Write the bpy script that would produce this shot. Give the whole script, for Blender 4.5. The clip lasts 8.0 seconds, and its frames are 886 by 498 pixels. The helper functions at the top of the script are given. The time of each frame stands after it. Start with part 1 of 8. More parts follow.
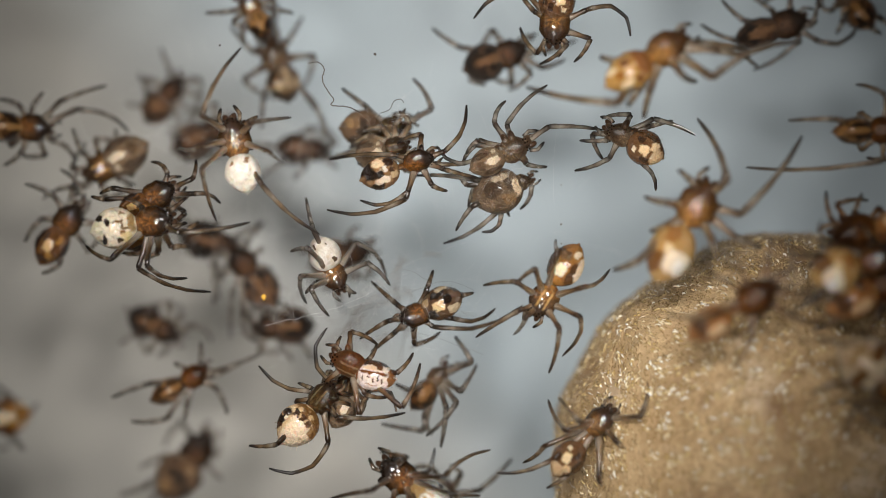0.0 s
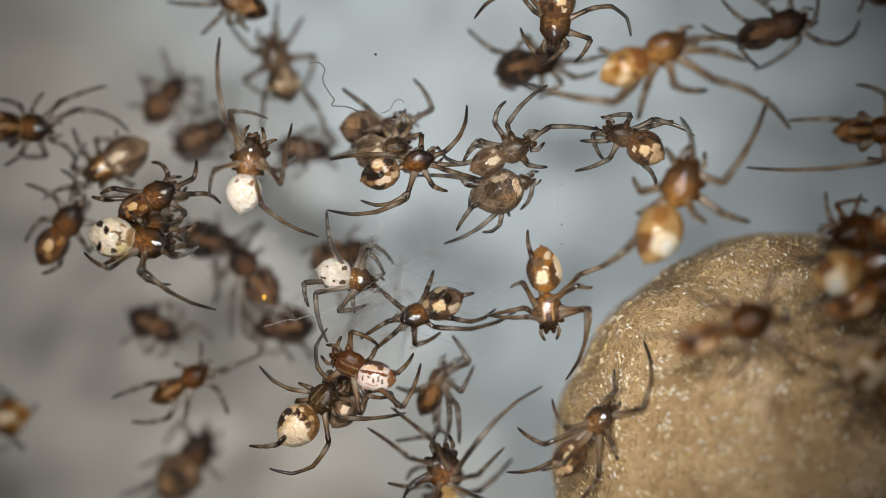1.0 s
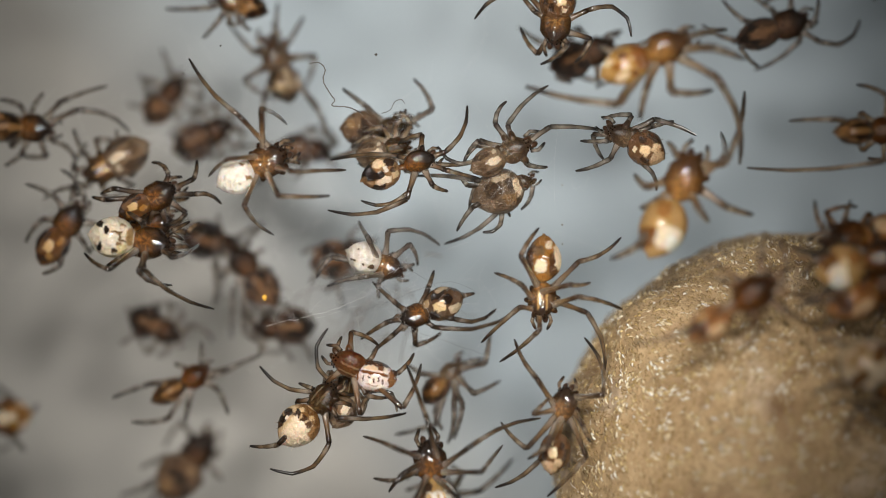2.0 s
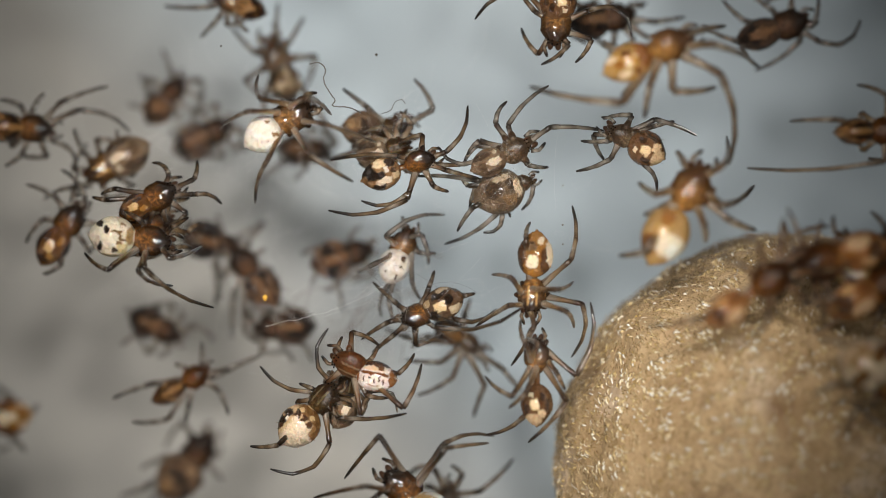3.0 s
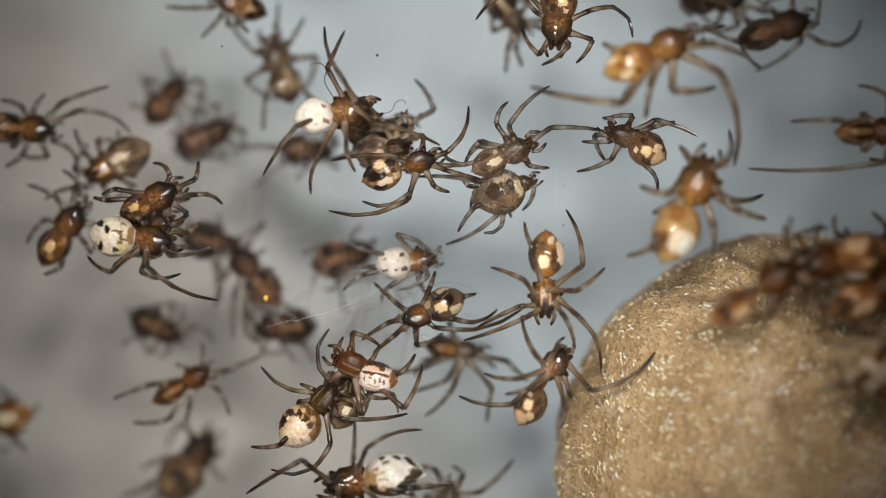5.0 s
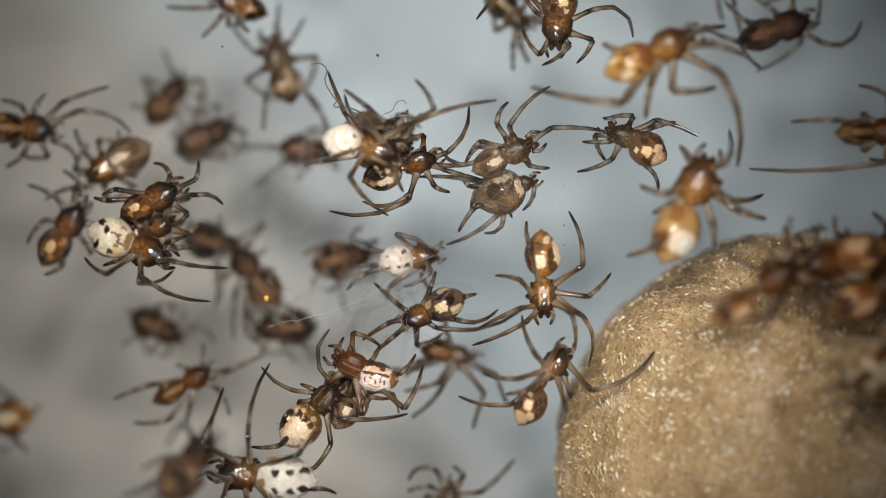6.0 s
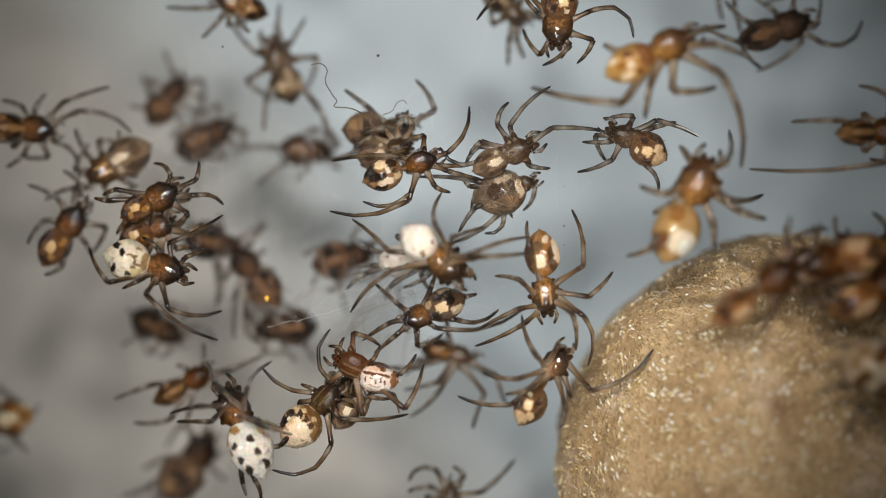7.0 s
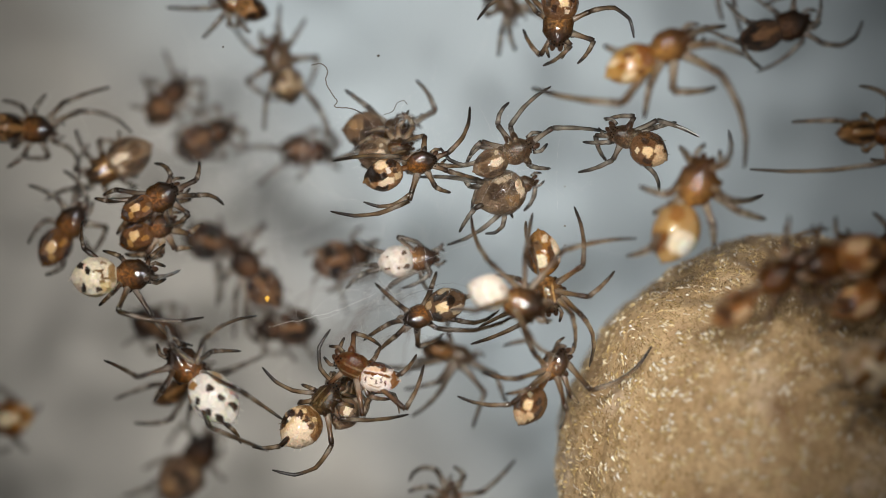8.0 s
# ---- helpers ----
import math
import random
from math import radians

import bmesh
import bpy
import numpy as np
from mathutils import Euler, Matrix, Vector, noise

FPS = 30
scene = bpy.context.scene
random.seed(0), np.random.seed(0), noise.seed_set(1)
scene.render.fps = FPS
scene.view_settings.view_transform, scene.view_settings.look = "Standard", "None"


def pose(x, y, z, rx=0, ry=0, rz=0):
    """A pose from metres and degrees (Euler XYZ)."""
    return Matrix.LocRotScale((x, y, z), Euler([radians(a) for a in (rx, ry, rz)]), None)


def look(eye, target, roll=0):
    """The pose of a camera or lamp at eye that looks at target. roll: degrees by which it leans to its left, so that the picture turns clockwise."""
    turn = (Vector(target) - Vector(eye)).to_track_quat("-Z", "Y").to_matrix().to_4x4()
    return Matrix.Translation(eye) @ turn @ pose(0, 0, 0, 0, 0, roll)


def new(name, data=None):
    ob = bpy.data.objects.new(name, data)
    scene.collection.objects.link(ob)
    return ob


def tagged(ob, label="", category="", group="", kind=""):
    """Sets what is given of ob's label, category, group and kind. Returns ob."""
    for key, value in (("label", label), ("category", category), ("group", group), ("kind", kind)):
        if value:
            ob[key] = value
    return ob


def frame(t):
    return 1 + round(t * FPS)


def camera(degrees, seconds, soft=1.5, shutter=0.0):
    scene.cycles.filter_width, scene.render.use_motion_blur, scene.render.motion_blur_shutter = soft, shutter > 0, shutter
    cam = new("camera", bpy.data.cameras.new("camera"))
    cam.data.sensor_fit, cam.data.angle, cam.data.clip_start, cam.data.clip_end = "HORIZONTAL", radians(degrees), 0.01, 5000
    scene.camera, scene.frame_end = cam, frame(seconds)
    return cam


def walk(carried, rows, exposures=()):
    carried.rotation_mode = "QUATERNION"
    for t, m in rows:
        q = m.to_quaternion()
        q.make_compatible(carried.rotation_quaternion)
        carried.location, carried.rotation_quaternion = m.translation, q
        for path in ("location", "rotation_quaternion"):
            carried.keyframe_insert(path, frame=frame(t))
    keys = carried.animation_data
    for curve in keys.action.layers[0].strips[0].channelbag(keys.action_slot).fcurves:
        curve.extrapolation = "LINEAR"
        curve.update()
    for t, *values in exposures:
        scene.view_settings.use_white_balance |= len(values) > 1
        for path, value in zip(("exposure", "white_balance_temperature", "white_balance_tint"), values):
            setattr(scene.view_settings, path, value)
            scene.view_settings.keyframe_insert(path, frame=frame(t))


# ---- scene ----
# A microscope looks straight down on a brood of spiderlings in a tangle web beside their egg sac.
MM = 0.001
WORK = 60.0                                   # lens to the plane of focus, millimetres

# ---- camera ----
cam = camera(14.896, 8.0, soft=0.5, shutter=0.4)
cam.data.dof.use_dof = True
cam.data.dof.focus_distance = WORK * MM
cam.data.dof.aperture_fstop = 40.0
walk(cam, [(0.0, pose(0.0338 * MM, -0.0158 * MM, WORK * MM)),
           (4.5, pose(0, 0, WORK * MM)),
           (8.0, pose(-0.0262 * MM, 0.0122 * MM, WORK * MM))])

# ---- light: the dim room and the ring of small lamps round the lens ----
world = bpy.data.worlds.new("room")
scene.world = world
world.use_nodes = True
world.node_tree.nodes["Background"].inputs["Color"].default_value = (0.86, 0.94, 1.0, 1)
world.node_tree.nodes["Background"].inputs["Strength"].default_value = 0.025


def ring_lamp(angle, watts, reach=15.0):
    """One narrow-beamed lamp of the ring round the lens."""
    data = bpy.data.lights.new("ring_lamp", "SPOT")
    data.spot_size, data.spot_blend, data.shadow_soft_size = radians(20.6), 1.0, 2.6 * MM
    data.energy, data.color = watts, (1.0, 0.96, 0.905)
    a = radians(angle)
    lamp = new("ring_lamp", data)
    lamp.matrix_world = look((reach * MM * math.cos(a), reach * MM * math.sin(a), 56 * MM), (-0.85 * MM, 0.85 * MM, 0))
    return lamp


for angle, watts in ((48, 0.033), (84, 0.057), (122, 0.060), (190, 0.041), (252, 0.032), (318, 0.019)):
    ring_lamp(angle, watts)
scene.view_settings.exposure = 0.0


# ---- materials ----
class Nodes:
    """A short way to wire one node material."""

    def __init__(self, name, rough=0.5, specular=0.5):
        self.mat = bpy.data.materials.new(name)
        self.mat.use_nodes = True
        self.tree = self.mat.node_tree
        self.bsdf = self.tree.nodes["Principled BSDF"]
        self.bsdf.inputs["Roughness"].default_value = rough
        self.bsdf.inputs["Specular IOR Level"].default_value = specular

    def add(self, kind, **inputs):
        node = self.tree.nodes.new(kind)
        for key, value in inputs.items():
            self.put(node.inputs[key.replace("_", " ")], value)
        return node

    def put(self, socket, value):
        if hasattr(value, "is_linked"):
            self.tree.links.new(value, socket)
        else:
            socket.default_value = value

    def math(self, op, a, b=0.0, clamp=False):
        node = self.tree.nodes.new("ShaderNodeMath")
        node.operation, node.use_clamp = op, clamp
        self.put(node.inputs[0], a)
        self.put(node.inputs[1], b)
        return node.outputs[0]

    def coords(self, which="Object"):
        return self.add("ShaderNodeTexCoord").outputs[which]

    def split(self, vector):
        return self.add("ShaderNodeSeparateXYZ", Vector=vector).outputs

    def noise(self, vector, scale, detail=3.0, rough=0.55):
        return self.add("ShaderNodeTexNoise", Vector=vector, Scale=scale, Detail=detail, Roughness=rough).outputs["Fac"]

    def ramp(self, fac, stops, hard=False):
        node = self.add("ShaderNodeValToRGB", Fac=fac)
        node.color_ramp.interpolation = "CONSTANT" if hard else "LINEAR"
        while len(node.color_ramp.elements) < len(stops):
            node.color_ramp.elements.new(0.5)
        for element, (at, colour) in zip(node.color_ramp.elements, stops):
            element.position, element.color = at, (*colour, 1)
        return node.outputs["Color"]

    def mix(self, fac, a, b):
        node = self.tree.nodes.new("ShaderNodeMix")
        node.data_type = "RGBA"
        self.put(node.inputs[0], fac)
        self.put(node.inputs[6], a if hasattr(a, "is_linked") else (*a, 1))
        self.put(node.inputs[7], b if hasattr(b, "is_linked") else (*b, 1))
        return node.outputs[2]

    def colour(self, value):
        self.put(self.bsdf.inputs["Base Color"], value)

    def bump(self, height, strength, distance):
        node = self.add("ShaderNodeBump", Height=height, Strength=strength, Distance=distance)
        self.tree.links.new(node.outputs["Normal"], self.bsdf.inputs["Normal"])

    def random(self):
        return self.add("ShaderNodeObjectInfo").outputs["Random"]

    def glow_through(self, weight, radius=0.0002):
        self.bsdf.inputs["Subsurface Weight"].default_value = weight
        self.bsdf.inputs["Subsurface Radius"].default_value = (1.0, 0.5, 0.25)
        self.bsdf.inputs["Subsurface Scale"].default_value = radius


def carapace_material(name, dark, light, gloss=1.0, relief=0.18, stripe=None):
    """Glossy shield: dark head and margin, paler behind, with dark lines radiating from the middle."""
    n = Nodes(name, 0.38, 0.22)
    p = n.coords()
    x, y, z = n.split(p)
    wob = n.math("SUBTRACT", n.noise(p, 3.5, 4), 0.5)
    middle = n.math("SUBTRACT", 1.2, n.math("MULTIPLY", n.math("ABSOLUTE", y), 1.35), True)
    back = n.math("MULTIPLY", n.math("SUBTRACT", n.math("ADD", 0.45, n.math("MULTIPLY", wob, 0.6)), x), 1.6, True)
    turn = n.math("ARCTAN2", y, n.math("ADD", x, 0.22))
    rays = n.math("SINE", n.math("ADD", n.math("MULTIPLY", turn, 7.0), n.math("MULTIPLY", wob, 14.0)))
    rays = n.math("ADD", 0.7, n.math("MULTIPLY", rays, 0.35), True)
    mottle = n.math("MULTIPLY", n.math("SUBTRACT", n.noise(p, 6.0, 4), 0.3), 2.4, True)
    spread = n.math("MULTIPLY", n.math("MULTIPLY", middle, back), n.math("ADD", 0.12, n.math("MULTIPLY", rays, mottle)), True)
    shade = n.mix(spread, dark, light)
    if stripe:
        off = n.math("ABSOLUTE", n.math("SUBTRACT", n.math("ABSOLUTE", n.math("ADD", y, n.math("MULTIPLY", wob, 0.12))), 0.24))
        line = n.math("MULTIPLY", n.math("SUBTRACT", 0.085, off), 22.0, True)
        line = n.math("MULTIPLY", line, n.math("MULTIPLY", n.math("SUBTRACT", 0.62, n.math("ABSOLUTE", n.math("ADD", x, 0.05))), 6.0, True))
        shade = n.mix(n.math("MULTIPLY", line, 0.8), shade, stripe)
    grime = n.math("MULTIPLY", n.math("SUBTRACT", n.noise(own_place(n, p, 9.0), 7.0, 6, 0.7), 0.5), 1.5)
    tone = n.add("ShaderNodeHueSaturation", Color=shade, Value=n.math("ADD", 0.98, grime)).outputs["Color"]
    n.colour(tone)
    n.put(n.bsdf.inputs["Coat Roughness"], n.math("ADD", 0.02 if gloss > 0.5 else 0.3, n.math("MULTIPLY", n.math("SUBTRACT", n.noise(p, 5.0, 4), 0.45), 0.5, True)))
    n.bump(n.math("ADD", n.noise(p, 12, 5, 0.65), n.math("MULTIPLY", rays, 0.5)), relief * 1.8, 0.05)
    n.glow_through(0.35)
    n.bsdf.inputs["Coat Weight"].default_value = gloss
    return n.mat


def own_place(n, p, spread=37.0):
    """Object coordinates shifted by a random amount for each object."""
    each = n.math("MULTIPLY", n.random(), spread)
    moved = n.add("ShaderNodeVectorMath")
    n.put(moved.inputs[0], p)
    n.put(moved.inputs[1], n.add("ShaderNodeCombineXYZ", X=each, Y=each, Z=0.0).outputs[0])
    return moved.outputs[0]


def spotted(name, ground, warm, spot, rough=0.3, least=0.32):
    """Pale abdomen with uneven paired dark spots and a net of fine veins."""
    n = Nodes(name, rough, 0.5)
    p = n.coords()
    q = own_place(n, p)
    wobble = n.add("ShaderNodeTexNoise", Vector=q, Scale=2.1, Detail=2.0)
    shift = n.add("ShaderNodeVectorMath", Vector=wobble.outputs["Color"])
    shift.operation = "SCALE"
    shift.inputs["Scale"].default_value = 0.75
    moved = n.add("ShaderNodeVectorMath")
    n.put(moved.inputs[0], p)
    n.put(moved.inputs[1], shift.outputs[0])
    x, y, z = n.split(moved.outputs[0])
    row = n.math("DIVIDE", n.math("SUBTRACT", n.math("ABSOLUTE", n.math("SUBTRACT", y, 0.37)), 0.42), 0.15)
    step = n.math("DIVIDE", n.math("SUBTRACT", n.math("FRACT", n.math("DIVIDE", x, 0.56)), 0.5), 0.27)
    away = n.math("ADD", n.math("MULTIPLY", row, row), n.math("MULTIPLY", step, step))
    size = n.math("MULTIPLY", n.math("SUBTRACT", n.noise(q, 1.7, 1), least), 5.0)
    mask = n.math("MULTIPLY", n.math("SUBTRACT", size, away), 5.0, True)
    mask = n.math("MULTIPLY", mask, n.math("GREATER_THAN", n.split(p)[2], 0.05))
    cell = n.add("ShaderNodeTexVoronoi", Vector=q, Scale=5.5)
    cell.feature = "DISTANCE_TO_EDGE"
    vein = n.math("MULTIPLY", n.math("SUBTRACT", 0.07, cell.outputs["Distance"]), 7.0, True)
    base = n.mix(n.math("MULTIPLY", n.math("SUBTRACT", n.noise(q, 2.6, 4), 0.42), 3.0, True), ground, warm)
    base = n.mix(n.math("MULTIPLY", vein, 0.7), base, warm)
    crack = n.add("ShaderNodeTexVoronoi", Vector=moved.outputs[0], Scale=2.3)
    crack.feature = "DISTANCE_TO_EDGE"
    line = n.math("MULTIPLY", n.math("SUBTRACT", 0.05, crack.outputs["Distance"]), 16.0, True)
    line = n.math("MULTIPLY", line, n.math("SUBTRACT", 0.9, n.math("MULTIPLY", n.math("ABSOLUTE", n.split(p)[1]), 1.6), True))
    base = n.mix(n.math("MULTIPLY", line, 0.45), base, tuple(0.6 * v for v in warm))
    # Shading of the underside, put into the colour: warm and darker below the middle.
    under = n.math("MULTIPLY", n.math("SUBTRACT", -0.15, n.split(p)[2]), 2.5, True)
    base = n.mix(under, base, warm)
    n.colour(n.mix(mask, base, spot))
    n.bump(n.math("ADD", n.noise(q, 8, 4), n.math("MULTIPLY", n.noise(q, 3, 2), 1.5)), 0.3, 0.05)
    n.glow_through(0.3)
    n.bsdf.inputs["Coat Weight"].default_value = 0.4
    n.bsdf.inputs["Coat Roughness"].default_value = 0.12
    return n.mat


def marked(name, ground, dark, pale, rough=0.3, rim=0.5, blocks_each=1.9, along=0.85, coat=0.45):
    """Abdomen in mirrored blocks of pale, brown and dark, with a pale mark along the back."""
    n = Nodes(name, rough, 0.5)
    p = n.coords()
    q = own_place(n, p)
    x, y, z = n.split(p)
    each = n.math("MULTIPLY", n.random(), 19.0)
    jitter = n.math("MULTIPLY", n.math("SUBTRACT", n.noise(q, 4.0, 5, 0.65), 0.5), 0.5)
    folded = n.add("ShaderNodeCombineXYZ", X=n.math("ADD", x, n.math("ADD", each, jitter)), Y=n.math("ADD", n.math("ABSOLUTE", y), jitter), Z=z).outputs[0]
    cell = n.add("ShaderNodeTexVoronoi", Vector=folded, Scale=blocks_each)
    cell.feature = "SMOOTH_F1"
    cell.inputs["Smoothness"].default_value = 0.16
    pick = n.split(cell.outputs["Color"])[0]
    blocks = n.ramp(pick, [(0.0, dark), (0.30, dark), (0.36, ground), (0.60, ground), (0.66, pale), (0.82, pale), (0.87, dark)])
    base = n.mix(n.math("MULTIPLY", n.math("SUBTRACT", n.noise(q, 2.0, 3), 0.48), 6.0 * rim, True), blocks, dark)
    stripe = n.math("MULTIPLY", n.math("SUBTRACT", 0.26, n.math("ADD", n.math("ABSOLUTE", y), jitter)), 12.0, True)
    stripe = n.math("MULTIPLY", stripe, n.math("MULTIPLY", n.math("SUBTRACT", 0.75, n.math("ABSOLUTE", n.math("SUBTRACT", x, 0.1))), 5.0, True))
    base = n.mix(n.math("MULTIPLY", stripe, along), base, pale)
    tone = n.math("ADD", 0.72, n.math("MULTIPLY", n.noise(q, 7.0, 4), 0.5))
    shade = n.add("ShaderNodeHueSaturation", Color=base, Value=tone).outputs["Color"]
    n.colour(shade)
    n.bump(n.noise(q, 11, 4), 0.6, 0.06)
    n.glow_through(0.3)
    n.bsdf.inputs["Coat Weight"].default_value = coat
    n.bsdf.inputs["Coat Roughness"].default_value = 0.12
    return n.mat


def patched(name, ground, patches, rough=0.3, coat=0.4, flank=()):
    """Abdomen with blocky marks of its own: each is (x, y, half length, half width, colour), x towards the head.
    flank: marks of the left side, seen when the body tips over: each with its height below the middle in place of y."""
    n = Nodes(name, rough, 0.45)
    p = n.coords()
    x, y, z = n.split(p)
    jx = n.math("MULTIPLY", n.math("SUBTRACT", n.noise(p, 3.4, 5, 0.62), 0.5), 0.46)
    jy = n.math("MULTIPLY", n.math("SUBTRACT", n.noise(own_place(n, p, 11.0), 3.0, 5, 0.62), 0.5), 0.46)
    beside = n.math("MULTIPLY", n.math("SUBTRACT", y, n.math("ADD", 0.12, n.math("MULTIPLY", z, 1.1))), 5.0, True)
    below = n.math("SUBTRACT", jy, z)
    x, y = n.math("ADD", x, jx), n.math("ADD", y, jy)
    tone = n.math("MULTIPLY", n.math("SUBTRACT", n.noise(p, 3.0, 4), 0.42), 2.6, True)
    base = n.mix(n.math("MULTIPLY", tone, 0.45), ground, tuple(0.55 * v for v in ground))
    side = base

    def lay(under, across, mark):
        cx, cy, rx, ry, tint = mark
        u = n.math("POWER", n.math("ABSOLUTE", n.math("DIVIDE", n.math("SUBTRACT", x, cx), rx)), 3.0)
        v = n.math("POWER", n.math("ABSOLUTE", n.math("DIVIDE", n.math("SUBTRACT", across, cy), ry)), 3.0)
        return n.mix(n.math("MULTIPLY", n.math("SUBTRACT", 1.0, n.math("ADD", u, v)), 1.7, True), under, tint)

    for mark in patches:
        base = lay(base, y, mark)
    for mark in flank:
        side = lay(side, below, mark)
    if flank:
        base = n.mix(beside, base, side)
    cell = n.add("ShaderNodeTexVoronoi", Vector=p, Scale=6.0)
    cell.feature = "DISTANCE_TO_EDGE"
    vein = n.math("MULTIPLY", n.math("SUBTRACT", 0.05, cell.outputs["Distance"]), 9.0, True)
    shade = n.add("ShaderNodeHueSaturation", Color=base, Value=n.math("SUBTRACT", n.math("ADD", 0.58, n.math("MULTIPLY", n.noise(p, 7.0, 6, 0.68), 0.80)), n.math("MULTIPLY", vein, 0.12)))
    n.colour(shade.outputs["Color"])
    n.bump(n.math("ADD", n.noise(p, 10, 4), n.math("MULTIPLY", n.noise(p, 3.2, 2), 1.6)), 0.45, 0.06)
    n.glow_through(0.35)
    n.bsdf.inputs["Coat Weight"].default_value = coat
    n.bsdf.inputs["Coat Roughness"].default_value = 0.12
    return n.mat


def leg_material(name, pale, dark, tip, upper):
    """Banded, half clear leg: dark at the joints, greyish and pale between."""
    n = Nodes(name, 0.34, 0.4)
    x, y, z = n.split(n.coords("Generated"))
    glassy = tuple(0.55 * v + 0.45 * w for v, w in zip(pale, (0.62, 0.56, 0.48)))
    ring = tuple(0.5 * v + 0.5 * w for v, w in zip(pale, dark))
    if upper:
        stops = [(0.0, pale), (0.25, glassy), (0.55, pale), (0.72, ring), (0.86, dark), (1.0, dark)]
    else:
        stops = [(0.0, dark), (0.10, ring), (0.18, glassy), (0.32, pale), (0.40, ring), (0.47, ring), (0.55, pale), (0.66, ring), (0.80, tip), (1.0, tip)]
    wob = n.math("SUBTRACT", n.noise(own_place(n, n.coords(), 0.01), 7000, 3), 0.5)
    band = n.ramp(n.math("ADD", x, n.math("MULTIPLY", wob, 0.22)), stops)
    speckle = n.math("MULTIPLY", n.math("SUBTRACT", n.noise(n.coords(), 21000, 3), 0.5), 2.2, True)
    band = n.mix(n.math("MULTIPLY", speckle, 0.5), band, dark)
    n.colour(n.mix(n.math("MULTIPLY", n.random(), 0.3), band, dark))
    n.bump(n.noise(n.coords(), 26000, 3), 0.5, 0.00001)
    n.glow_through(0.3, 0.0001)
    n.bsdf.inputs["Transmission Weight"].default_value = 0.5
    n.bsdf.inputs["IOR"].default_value = 1.38
    n.bsdf.inputs["Coat Weight"].default_value = 0.55
    n.bsdf.inputs["Coat Roughness"].default_value = 0.14
    return n.mat


CHITIN = {
    "brown": carapace_material("brown_carapace", (0.028, 0.012, 0.004), (0.34, 0.160, 0.040)),
    "umber": carapace_material("umber_carapace", (0.012, 0.0050, 0.0015), (0.26, 0.098, 0.014)),
    "amber": carapace_material("amber_carapace", (0.060, 0.023, 0.005), (0.46, 0.22, 0.050), 0.6),
    "russet": carapace_material("russet_carapace", (0.075, 0.026, 0.006), (0.46, 0.18, 0.038), 0.3, 0.5),
    "honey": carapace_material("honey_carapace", (0.030, 0.012, 0.003), (0.36, 0.165, 0.036), 0.9, 0.2, (0.50, 0.30, 0.11)),
    "murk": carapace_material("murky_carapace", (0.012, 0.0055, 0.0023), (0.13, 0.054, 0.019), 0.08),
    "dun": carapace_material("dun_carapace", (0.105, 0.052, 0.018), (0.42, 0.25, 0.095), 0.35, 0.7, (0.60, 0.44, 0.24)),
    "rust": carapace_material("rust_carapace", (0.29, 0.105, 0.030), (0.55, 0.235, 0.080), 0.4, 0.6, (0.86, 0.60, 0.36)),
    "dusky": carapace_material("dusky_carapace", (0.105, 0.062, 0.034), (0.44, 0.29, 0.165), 0.5, 0.5),
}
